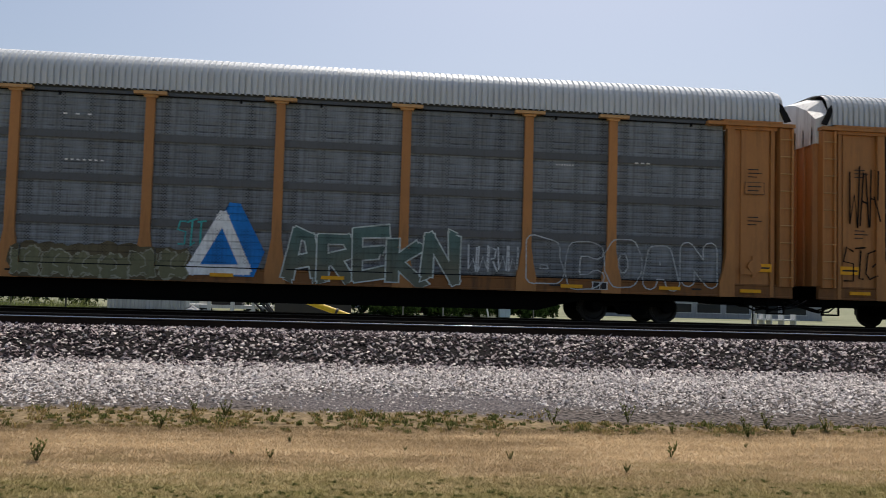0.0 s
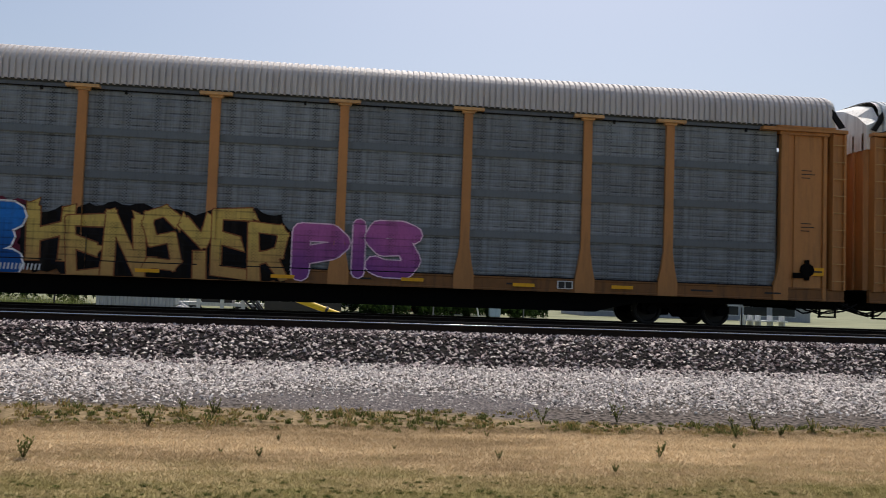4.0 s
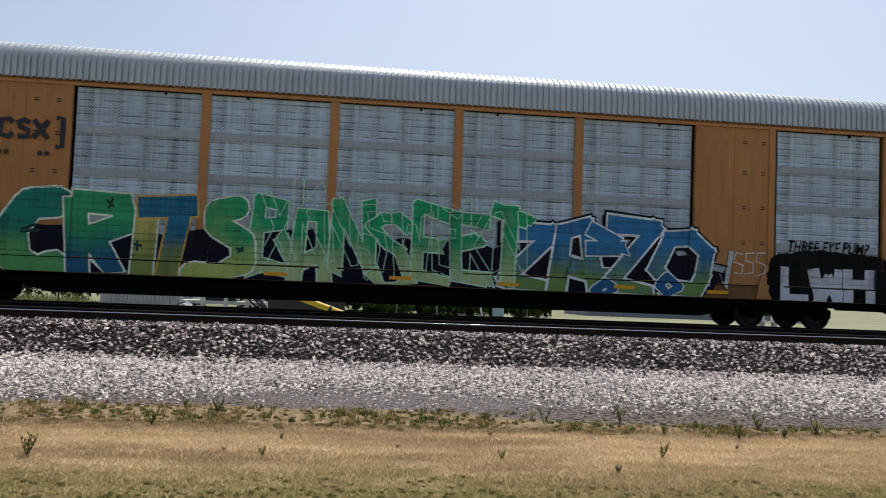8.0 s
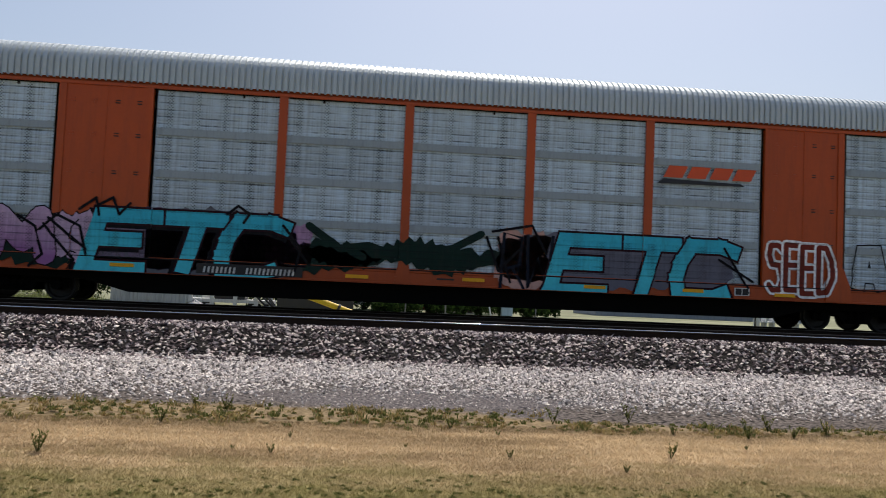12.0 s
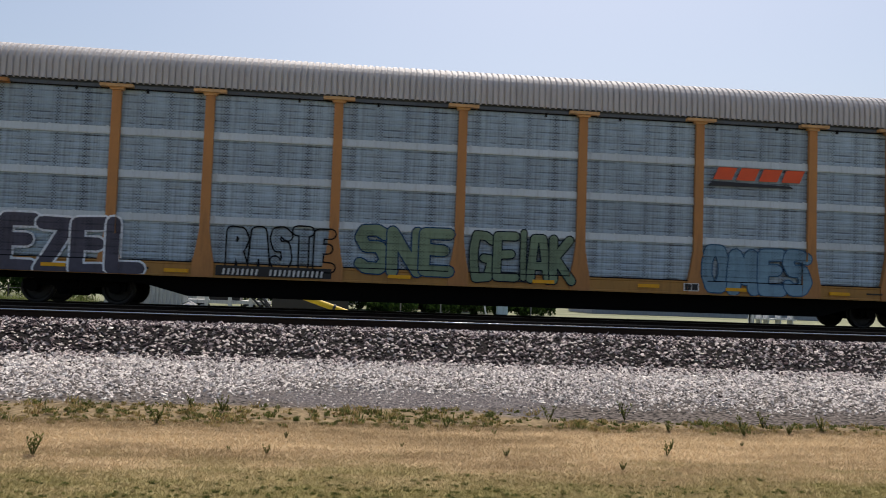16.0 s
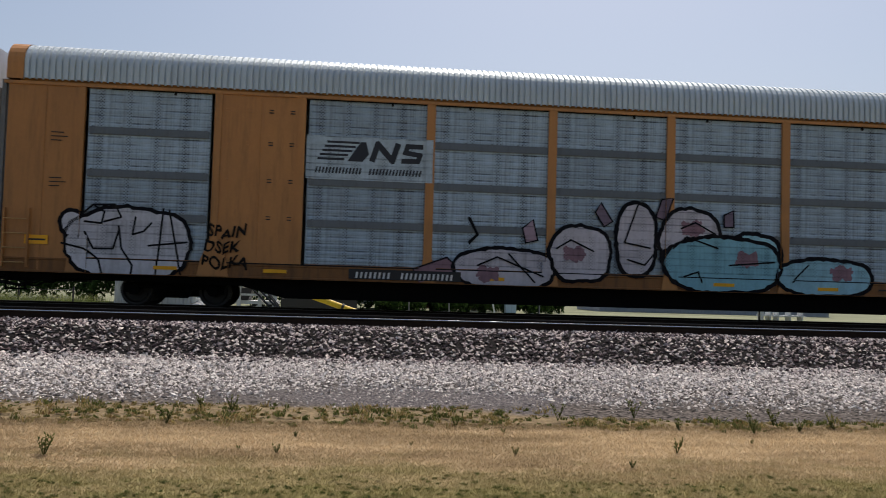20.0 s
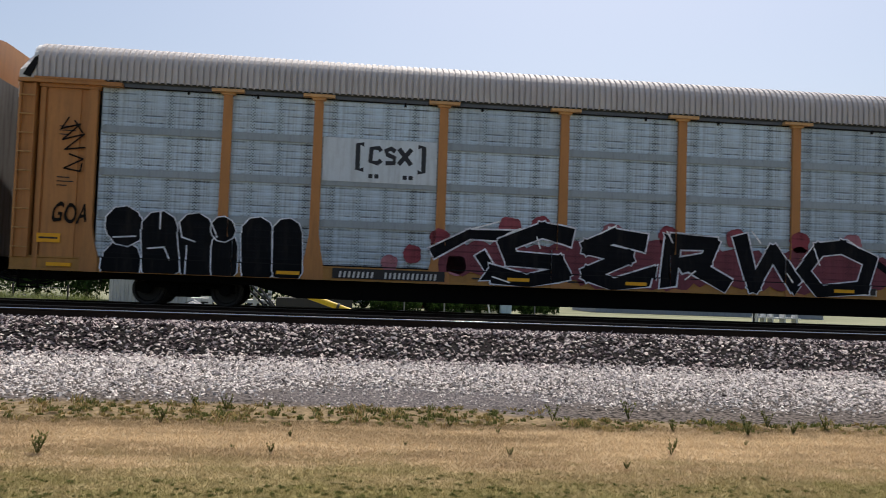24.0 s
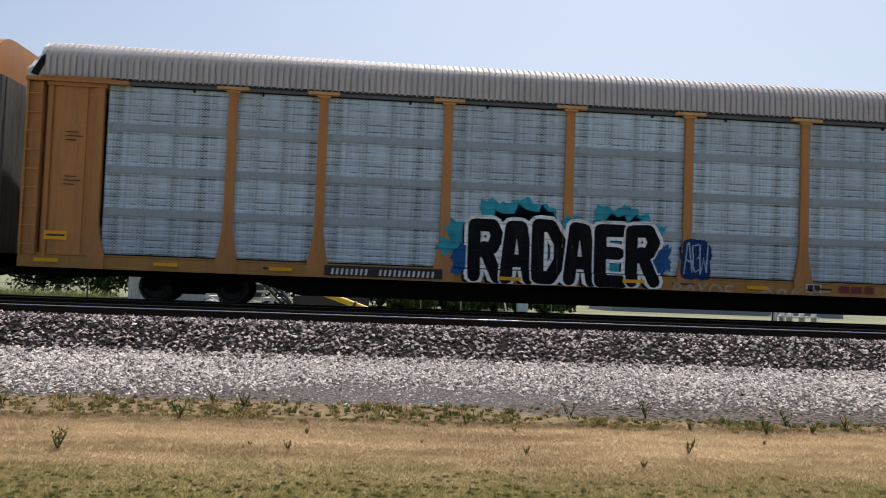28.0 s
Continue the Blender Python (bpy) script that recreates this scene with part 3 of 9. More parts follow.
for i, (wx, wy, ws) in enumerate(((-2.78, 7.95, 0.22), (-0.72, 8.15, 0.10), (2.55, 10.3, 0.22), (3.30, 8.3, 0.18), (4.75, 9.55, 0.16), (-1.5, 10.6, 0.20), (-2.1, 9.75, 0.20),
                                  (4.9, 9.9, 0.2), (5.4, 9.7, 0.18), (3.9, 9.75, 0.16), (1.2, 9.8, 0.15), (-4.3, 10.4, 0.2), (6.0, 10.0, 0.2), (-0.6, 9.0, 0.08), (1.6, 8.15, 0.10), (1.7, 9.4, 0.08), (2.6, 7.6, 0.09), (5.3, 10.15, 0.22), (3.6, 10.5, 0.24), (-1.9, 10.7, 0.2), (0.6, 8.6, 0.06), (4.4, 8.9, 0.07), (-1.1, 8.3, 0.06))):
    weed(wx, wy, ws, i)

# ---- two tracks ----
RAIL_SIDE = worn("rusty rail", (0.03, 0.02, 0.015, 1), 0.9, 0.0, dirt=(0.015, 0.011, 0.009, 1), spec=0.1)
RAIL_TOP = worn("polished rail head", (0.42, 0.43, 0.44, 1), 0.075, 1.0, vary=0.05, dirty=0.0, bump=0.0)
# the train's shade and dark reflection are put into this head's colour
RAIL_SHADED = worn("shaded rail head", (0.10, 0.085, 0.07, 1), 0.55, 0.6, vary=0.1, dirty=0.3)
TIE = worn("creosoted wooden tie", (0.05, 0.038, 0.03, 1), 0.9, dirt=(0.12, 0.1, 0.09, 1), streak=False)
RAIL = [(-0.07, -0.186), (0.07, -0.186), (0.07, -0.172), (0.012, -0.15), (0.012, -0.05), (0.036, -0.04), (0.036, -0.006), (-0.036, -0.006), (-0.036, -0.04), (-0.012, -0.05), (-0.012, -0.15), (-0.07, -0.172)]


def track(name, y_mid, label):
    t = thing(name, label, "railway track", pose(0, y_mid, 0), "railway tracks", "structure")
    b = Build()
    b.run(RAIL, -1500, 1500, True)
    top = Build()
    top.run([(-0.0375, -0.016)] + [(-0.0265 - 0.011 * math.cos(math.radians(a)), -0.011 + 0.011 * math.sin(math.radians(a))) for a in range(10, 90, 10)]
            + [(-0.012, 0.0004), (0.012, 0.0004), (0.030, -0.003), (0.0365, -0.016)], -1500, 1500)
    rail, head = b.mesh("rail", RAIL_SIDE), top.mesh("rail_head", RAIL_TOP, True)
    tie = Build().box(-0.115, 0.115, -1.3, 1.3, -0.36, -0.196).mesh("tie", TIE)
    tie_plate = Build().box(-0.10, 0.10, -0.18, 0.18, -0.196, -0.184).box(-0.07, -0.03, -0.12, -0.09, -0.19, -0.15).box(0.03, 0.07, -0.12, -0.09, -0.19, -0.15).mesh("tie_plate", RAIL_SIDE)
    for s in (-0.755, 0.755):
        r = piece("rail", rail, t, None, pose(0, s, 0))
        # only the nearest rail keeps the bright head; the rest are coloured as shaded
        piece("rail_head", head, r, RAIL_TOP if s < 0 and y_mid < 18 else RAIL_SHADED, None, "polished steel running surface")
    for i in range(-30, 40):
        p = piece("tie", tie, t, None, pose(i * 0.53, 0, 0))
        for s in (-0.755, 0.755):
            piece("tie_plate", tie_plate, p, None, pose(0, s, 0))
    return t


track("near_track", 16.45, "empty railway track with polished rails on ballast")
track("far_track", 20.75, "railway track under the passing train")

# ---- the cars ----
EDGES = [-12.15, -9.3, -7.25, -4.35, -1.45, 1.45, 4.35, 7.25, 9.3, 12.15]
Z_SILL, Z_PANEL, Z_TOP, Z_ROOF = 0.68, 1.04, 4.88, 5.91
ROW = (Z_TOP - Z_PANEL) / 4
SHAPES = {}
RUNG = worn("worn pale rung", lin("b8905a"), 0.5)
ROOF_RAIL = worn("dull steel roof rail", lin("5a5e63"), 0.6, 0.2)


def shape(name, make, mat=STEEL, smooth=False):
    """One shared mesh per name."""
    if name not in SHAPES:
        b = Build()
        make(b)
        SHAPES[name] = b.mesh(name, mat, smooth)
    return SHAPES[name]


def panel_shape(w, ribbed):
    def make(b):
        h = ROW / 2 - 0.012
        n = 9 if ribbed else 6
        d = 0.035 if ribbed else 0.009
        prof = []
        for i in range(n):
            z0 = -h + 2 * h * i / n
            q = 2 * h / n
            prof += [(0.0, z0), (0.0, z0 + q * 0.45), (-d, z0 + q * 0.6), (-d, z0 + q * 0.85)]
        prof += [(0.0, h)]
        b.run(prof, -w / 2, w / 2)
        b.box(-w / 2, w / 2, 0.004, 0.012, -h, h)
        for s in (-1, 1):
            b.box(s * w / 2 - 0.02, s * w / 2 + 0.02, -d - 0.006, 0.0, -h, h)
    return shape("panel_%.2f_%d" % (w, ribbed), make)


def post_shape():
    def make(b):
        o = [(-0.24, 0.70), (0.24, 0.70), (0.24, 1.02), (0.17, 1.35), (0.11, 1.75), (0.10, 4.90), (-0.10, 4.90), (-0.11, 1.75), (-0.17, 1.35), (-0.24, 1.02)]
        b.plate(o, -1.585, -1.44)
    return shape("post", make)


def cap_shape():
    return shape("post_cap", lambda b: b.box(-0.36, 0.36, -1.67, -1.42, 4.885, 4.955).box(-0.14, 0.14, -1.61, -1.42, 4.83, 4.885, 1.2))


def roof_shape():
    half = [(-1.50, 5.00), (-1.50, 5.36)] + [(-1.5 * math.cos(math.radians(q)) ** 0.42, 5.36 + 0.55 * math.sin(math.radians(q)) ** 0.95) for q in (10, 22, 34, 46, 58, 69, 79, 85)] + [(0.0, Z_ROOF)]
    prof = half + [(-y, z) for y, z in half[-2::-1]]

    def make(b):
        step, x, rows = 0.140, -13.52, []
        while x < 13.4:
            for dx, up in ((0.0, 0), (0.028, 0), (0.038, 1), (0.124, 1), (0.137, 0)):
                rows.append((x + dx, up))
            x += step
        rows.append((13.52, 0))
        n = len(prof)
        verts, faces = [], []
        for i, (x, up) in enumerate(rows):
            for j, (y, z) in enumerate(prof):
                k = 1 + 0.052 * up / 1.5
                verts.append((x, y * k, z + up * 0.02))
        for i in range(len(rows) - 1):
            for j in range(n - 1):
                faces.append((i * n + j, i * n + j + 1, (i + 1) * n + j + 1, (i + 1) * n + j))
        b.add(verts, faces)
    return shape("roof", make), prof


def hood_shape(kind):
    _, prof = roof_shape()

    def make(b):
        if kind == "sheet":       # pale fabric hood, pitched like a gable, hanging over the end
            b.run([(y, z) for y, z in prof], 13.50, 13.60)
            b.add([(13.60, y, z) for y, z in prof], [tuple(range(len(prof)))])
        elif kind == "hung":
            b.run([(y, z) for y, z in prof], 13.50, 13.60)
            peak = [(-1.46, 4.55), (-1.46, 5.16), (-1.05, 5.46), (-0.45, 5.72), (0.0, 5.80), (0.45, 5.72), (1.05, 5.46), (1.46, 5.16), (1.46, 4.55)]
            edge = [(-1.48, 4.55), (-1.5, 5.30), (-1.20, 5.70), (-0.6, 5.86), (0.0, 5.90), (0.6, 5.86), (1.20, 5.70), (1.5, 5.30), (1.48, 4.55)]
            n = len(peak)
            b.add([(13.58, y, z) for y, z in edge] + [(13.90, y, z) for y, z in peak], [(i, i + 1, i + 1 + n, i + n) for i in range(n - 1)])
            b.add([(13.90, y, z) for y, z in peak], [tuple(range(n))])
        else:                     # steel cap of the car's colour
            big = [(y * 1.03, 4.95 + (z - 4.95) * 1.04) for y, z in prof]
            b.run(big, 13.50, 13.86)
            b.add([(13.86, y, z) for y, z in big], [tuple(range(len(big)))])
    return shape("hood_" + kind, make)


def flap_shape(seed):
    """The torn black edge seal over the end of the roof."""
    def make(b):
        r = random.Random(seed)
        pts = [(13.02, 5.72), (13.22, 5.67), (13.40, 5.56), (13.52, 5.42), (13.60, 5.25), (13.70 + 0.08 * r.random(), 5.02)]
        deep = [-1.24, -1.32, -1.42, -1.49, -1.52, -1.53]
        for i in range(5):
            (x0, z0), (x1, z1) = pts[i], pts[i + 1]
            w = r.uniform(0.018, 0.03) + 0.012 * i
            y0, y1 = deep[i] - 0.03, deep[i + 1] - 0.03
            b.add([(x0 - w, y0, z0), (x0 + w, y0 - 0.01, z0 + 0.02), (x1 + w, y1 - 0.01, z1 + 0.02), (x1 - w, y1, z1 - 0.02),
                   (x0 - w, y0 + 0.05, z0), (x0 + w, y0 + 0.04, z0 + 0.02), (x1 + w, y1 + 0.04, z1 + 0.02), (x1 - w, y1 + 0.05, z1 - 0.02)],
                  [(0, 1, 2, 3), (4, 7, 6, 5), (0, 4, 5, 1), (2, 6, 7, 3), (1, 5, 6, 2), (0, 3, 7, 4)])
        b.add([(12.7, -1.16, 5.79), (12.78, -1.16, 5.79), (13.06, -1.25, 5.73), (13.0, -1.25, 5.70)], [(0, 1, 2, 3)])
    return shape("flap%d" % seed, make)


def door_shape():
    """The flat side sheet at the end of the rack with its pressed field and upright rib."""
    o = [(12.32, -1.44), (12.32, -1.50), (12.52, -1.50), (12.52, -1.535), (13.22, -1.535), (13.22, -1.50), (13.27, -1.50), (13.27, -1.565), (13.36, -1.565), (13.36, -1.48), (13.42, -1.48), (13.42, -1.44)]
    return shape("end_side_sheet", lambda b: b.tower(o, 0.72, 4.90))


def end_post_shape():
    return shape("end_post", lambda b: b.plate([(11.98, 0.70), (12.36, 0.70), (12.36, 1.5), (12.34, 4.90), (12.15, 4.90), (12.14, 1.75), (12.08, 1.35), (11.98, 1.02)], -1.59, -1.44))


def header_shape():
    return shape("end_header", lambda b: b.box(11.62, 13.84, -1.68, -1.42, 4.86, 4.945).box(12.0, 13.5, -1.70, -1.42, 4.945, 4.985).box(12.1, 13.4, -1.60, -1.42, 4.78, 4.86))


def ladder_sheet_shape():
    o = [(13.46, -1.42), (13.46, -1.66), (13.51, -1.66), (13.51, -1.58), (13.76, -1.58), (13.76, -1.66), (13.81, -1.66), (13.81, -1.42)]
    return shape("ladder_sheet", lambda b: b.tower(o, 0.98, 4.84))


def rung_shape(x0, x1):
    return shape("rung_%.2f" % x0, lambda b: b.rod((x0, -1.67, 0), (x1, -1.67, 0), 0.015, 6))


def rungs(sheets, z0, z1, step, x0, x1, mat):
    """Ladder rungs on both ladder sheets."""
    m = rung_shape(x0, x1)
    for s, parent in zip((1, -1), sheets):
        z = z0
        while z < z1:
            piece("rung", m if s > 0 else mirrored(m.name), parent, RUNG if mat in (YELLOW, YELLOW_PALE) else mat, pose(0, 0, z))
            z += step


def sill_shape():
    def make(b):
        prof = [(-1.53, 0.70), (-1.56, 0.70), (-1.56, 0.735), (-1.545, 0.75), (-1.545, 0.97), (-1.56, 0.985), (-1.56, 1.02), (-1.44, 1.02), (-1.44, 0.70)]
        b.run(prof, -13.85, 13.85, True)
    return shape("side_sill", make)


# a black strip painting in the shade between sheets and sill
def sill_gap_shape():
    return shape("sill_lip", lambda b: b.box(-11.97, 11.97, -1.566, -1.50, 1.021, 1.047))


def belly_shape():
    def make(b):
        o = [(-7.6, 0.26), (7.6, 0.26), (8.6, 0.52), (13.6, 0.60), (13.6, 0.70), (-13.6, 0.70), (-13.6, 0.60), (-8.6, 0.52)]
        b.plate(o, -1.30, -1.20).plate(o, 1.20, 1.30)
        b.box(-13.9, 13.9, -0.35, 0.35, 0.55, 0.95)
        for q in (-1, 1):
            b.box(min(q * 12.7, q * 13.7), max(q * 12.7, q * 13.7), -1.36, 1.36, 0.50, 0.72)
            b.box(min(q * 13.25, q * 13.7), max(q * 13.25, q * 13.7), -1.46, -1.38, 0.30, 0.34)
            b.box(min(q * 13.25, q * 13.29), max(q * 13.25, q * 13.29), -1.46, -1.42, 0.30, 0.70)
            b.box(min(q * 13.66, q * 13.7), max(q * 13.66, q * 13.7), -1.46, -1.42, 0.30, 0.70)
        b.box(-13.7, 13.7, -1.42, 1.42, 0.94, 1.0)
        for i in range(-6, 7):
            b.box(i * 1.0 - 0.06, i * 1.0 + 0.06, -1.2, 1.2, 0.45, 0.92)
    return shape("underframe", make)


def brake_shape():
    def make(b):
        b.rod((-2.2, -0.8, 0.52), (-1.2, -0.8, 0.52), 0.16, 12)
        b.box(1.2, 1.8, -1.15, -0.8, 0.32, 0.58)
        b.rod((-8, -1.0, 0.46), (8, -1.0, 0.46), 0.025, 6)
        b.box(3.4, 3.7, -1.2, -0.9, 0.34, 0.6)
    return shape("brake_gear", make)


def far_side_shape():
    """The side of the car that faces away, with its posts."""
    def make(b):
        b.box(-13.9, 13.9, 1.44, 1.50, 0.72, 4.93)
        for e in EDGES:
            b.box(e - 0.1, e + 0.1, 1.50, 1.58, 0.7, 4.92)
        for i in range(1, 4):
            b.box(-12.1, 12.1, 1.50, 1.52, Z_PANEL + ROW * i - 0.08, Z_PANEL + ROW * i + 0.08)
        b.box(-13.85, 13.85, 1.50, 1.56, 0.70, 1.02)
        b.box(-13.6, 13.6, 1.44, 1.50, 4.93, 5.04)
    return shape("far_side", make)


def end_door_shape():
    """The folding door across the end, with upright ribs."""
    def make(b):
        o = [(13.80, -1.40), (13.80, 1.40)]
        for y in (1.3, 0.9, 0.5, 0.1, -0.1, -0.5, -0.9, -1.3):
            o += [(13.86, y + 0.05), (13.90, y + 0.04), (13.90, y - 0.04), (13.86, y - 0.05)]
        b.tower(o[::-1], 1.02, 4.98)
    return shape("end_door", make)


def corner_shape():
    """The tall pale door edge at the corner of a newer car."""
    def make(b):
        b.box(13.80, 13.96, -1.50, -1.30, 0.95, 4.98)
        b.box(13.86, 13.98, -1.30, 1.30, 1.0, 4.98)
        b.box(13.83, 13.94, -1.56, -1.50, 1.0, 4.9, 0.7)
        for i in range(6):
            b.rod((13.885, -1.575, 1.3 + i * 0.65), (13.885, -1.55, 1.3 + i * 0.65), 0.02, 6)
    return shape("corner_door", make)


def hose_shape(seed):
    def make(b):
        r = random.Random(seed)
        pts, x = [], 12.6 + 0.3 * r.random()
        for i in range(9):
            t = i / 8
            pts.append((x + 1.55 * t, (-0.9, -0.45, -1.2)[seed % 3] + 0.05 * r.random(), 0.66 - 0.26 * math.sin(math.pi * t) * r.uniform(0.7, 1.15)))
        b.tube(pts, 0.024, 6)
    return shape("air_hose%d" % seed, make)


def coupler_shape():
    def make(b):
        b.box(13.6, 14.0, -0.12, 0.12, 0.70, 0.88)
        b.plate([(14.0, 0.66), (14.16, 0.66), (14.2, 0.74), (14.2, 0.86), (14.12, 0.93), (14.0, 0.93)], -0.2, 0.2)
        b.box(13.4, 13.62, -0.4, 0.4, 0.6, 0.95)
    return shape("coupler", make)


def wheel_shape():
    def make(b):
        n = 28
        prof = [(0.0, 0.36), (0.09, 0.355), (0.10, 0.385), (0.125, 0.385), (0.13, 0.33), (0.08, 0.30), (0.06, 0.14), (0.10, 0.10), (0.10, 0.0)]
        prof = [(-0.005, 0.30), (-0.005, 0.345)] + prof
        front = [(0.02, 0.0), (0.02, 0.10), (0.045, 0.14), (0.05, 0.27), (-0.005, 0.30)]
        prof = front + prof[1:]
        v = []
        for i in range(n):
            a = 2 * math.pi * i / n
            v += [(math.cos(a) * r, y, math.sin(a) * r) for y, r in prof]
        m = len(prof)
        b.add(v, [(i * m + j, i * m + j + 1, ((i + 1) % n) * m + j + 1, ((i + 1) % n) * m + j) for i in range(n) for j in range(m - 1)])
    return shape("wheel", make, WHEEL, False)


def side_frame_shape():
    def make(b):
        o = [(-1.12, 0.30), (-0.80, 0.30), (-0.72, 0.40), (-0.45, 0.40), (-0.32, 0.20), (0.32, 0.20), (0.45, 0.40), (0.72, 0.40), (0.80, 0.30), (1.12, 0.30),
             (1.12, 0.50), (0.85, 0.56), (0.45, 0.64), (-0.45, 0.64), (-0.85, 0.56), (-1.12, 0.50)]
        b.plate(o, -0.06, 0.06)
        for s in (-0.89, 0.89):
            b.rod((s, -0.14, 0.37), (s, 0.1, 0.37), 0.12, 12)
        for s in (-0.2, 0.0, 0.2):
            for q in range(4):
                b.rod((s, -0.08, 0.26 + q * 0.07), (s, -0.08, 0.30 + q * 0.07), 0.075, 8)
    return shape("side_frame", make)


def bogie(car, x):
    m = shape("bolster", lambda b: b.box(-0.2, 0.2, -1.0, 1.0, 0.36, 0.56).rod((-0.89, -0.8, 0.36), (-0.89, 0.8, 0.36), 0.07, 10).rod((0.89, -0.8, 0.36), (0.89, 0.8, 0.36), 0.07, 10))
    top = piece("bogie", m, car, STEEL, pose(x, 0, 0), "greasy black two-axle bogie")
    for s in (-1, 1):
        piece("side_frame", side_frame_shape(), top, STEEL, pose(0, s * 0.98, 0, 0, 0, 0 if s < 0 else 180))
        for w in (-0.89, 0.89):
            piece("wheel", wheel_shape(), top, WHEEL, pose(w, s * 0.79, 0.36, 0, 0, 0 if s < 0 else 180))
    return top


MIRROR = Matrix.Diagonal((-1, 1, 1, 1))


def mirrored(name):
    """The shared mesh of that name turned end for end."""
    key = name + "_m"
    if key not in SHAPES:
        m = SHAPES[name].copy()
        m.transform(MIRROR)
        m.flip_normals()
        SHAPES[key] = m
    return SHAPES[key]


def both_ends(car, name, mesh, mat, label=""):
    return [piece(name, mesh if s > 0 else mirrored(mesh.name), car, mat, None, label) for s in (1, -1)]


def car_base(k, label, body, sheet_kind, strip, ribbed, roof, sill, solid=(), style="old", caps=True, hood=HOOD, end_strip=None, rows=None, cap_mat=None):
    """One autorack: underframe, bogies, rack sheets and roof. solid: bays closed with plain steel."""
    car = thing("autorack_car", label, "railway car", pose(FIRST + PITCH * k, SIDE_Y + 1.5, 0), "cars of the train")
    r = random.Random(k)
    piece("side_sill", sill_shape(), car, sill)
    piece("sill_lip", sill_gap_shape(), car, RUBBER_AND_GAP)
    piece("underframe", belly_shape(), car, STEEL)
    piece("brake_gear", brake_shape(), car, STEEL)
    piece("far_side", far_side_shape(), car, STRIPS["mid"])
    bogie(car, -10.15)
    bogie(car, 10.0)
    both_ends(car, "coupler", coupler_shape(), STEEL)
    for q in range(3):
        both_ends(car, "air_hose", hose_shape((k % 2) * 3 + q), RUBBER_AND_GAP)
    both_ends(car, "cut_lever", shape("cut_lever", lambda b: b.pipe([(12.9, -1.25, 0.62), (13.4, -1.28, 0.60), (13.9, -1.25, 0.58), (13.95, -0.6, 0.6)], 0.018, 6).rod((13.3, -1.25, 0.74), (13.3, -1.25, 0.5), 0.03, 6)), STEEL)
    piece("roof", roof_shape()[0], car, roof, None, "corrugated metal roof")
    piece("roof_rail", shape("roof_rail", lambda b: b.run([(-1.525, 4.885), (-1.40, 4.885), (-1.40, 5.06), (-1.44, 5.06), (-1.44, 4.955), (-1.525, 4.955)], -13.6, 13.6, True)), car, ROOF_RAIL if style == "old" else body)
    # black strip added for the shade of the gap below the roof rail
    piece("rail_gap", shape("rail_gap", lambda b: b.box(-11.6, 11.6, -1.515, -1.46, 4.862, 4.882)), car, RUBBER_AND_GAP)
    both_ends(car, "end_door", end_door_shape(), body if style == "old" else DOOR_GREY)
    for i in range(9):
        x0, x1 = EDGES[i], EDGES[i + 1]
        mid = (x0 + x1) / 2
        if i in solid:
            w = x1 - x0
            piece("steel_sheet", shape("steel_sheet_%.2f" % w, lambda b: b.tower([(-w / 2, -1.44), (-w / 2, -1.56), (-w / 2 + 0.16, -1.56), (-w / 2 + 0.16, -1.53), (-0.02, -1.53), (-0.02, -1.545), (0.02, -1.545), (0.02, -1.53),
                  (w / 2 - 0.16, -1.53), (w / 2 - 0.16, -1.56), (w / 2, -1.56), (w / 2, -1.44)], 1.02, 4.88)), car, body, pose(mid, 0, 0))
            for rz in (2.05, 2.9, 3.75, 4.5):
                for rx in (-w / 2 + 0.3, -0.25, 0.25, w / 2 - 0.3):
                    piece("bolt_plate", shape("bolt_plate", lambda b: b.box(-0.05, 0.05, -1.545, -1.53, -0.012, 0.012).box(-0.05, 0.05, -1.545, -1.53, 0.05, 0.07)), car, BLACK if rx * rz > 0 else body, pose(mid + rx, 0, rz))
            piece("gusset", shape("gusset", lambda b: b.plate([(-0.35, 0.72), (0.35, 0.72), (0.28, 1.1), (0.10, 1.55), (-0.10, 1.55), (-0.28, 1.1)], -1.60, -1.56)), car, body, pose(x0 + 0.1 if i < 4 else x1 - 0.1, 0, 0))
            continue
        w = x1 - x0 - 0.2
        for lx in (0.2 - 0.4 * (i % 2),):
            piece("roof_latch", shape("roof_latch", lambda b: b.box(-0.025, 0.025, -1.53, -1.47, 4.80, 4.89)), car, RUBBER_AND_GAP, pose(mid + lx * w, 0, 0))
        for q in range(4):
            kind = (rows or {}).get((i, q), sheet_kind)
            piece("rack_panel", panel_shape(w, ribbed), car, SHEETS[kind], pose(mid, -1.478, Z_PANEL + ROW * (q + 0.5)))
            if q and not ribbed:
                piece("seam_strip", shape("seam_strip_%.2f" % w, lambda b: b.box(-w / 2, w / 2, -1.512, -1.476, -0.085, 0.085).box(-w / 2, w / 2, -1.524, -1.512, -0.07, -0.05).boxes([(q * 0.62, 0.025, -1.528, -1.512, 0.05, 0.10) for q in range(-int(w / 1.24), int(w / 1.24) + 1)])), car, STRIPS["mid" if kind == "mid" and strip == "olive" else strip], pose(mid, 0, Z_PANEL + ROW * q))
            if q and ribbed:
                # black strip added for the shade in the open seam
                piece("seam_gap", shape("seam_gap_%.2f" % w, lambda b: b.box(-w / 2, w / 2, -1.518, -1.47, -0.026, 0.026)), car, RUBBER_AND_GAP, pose(mid, 0, Z_PANEL + ROW * q))
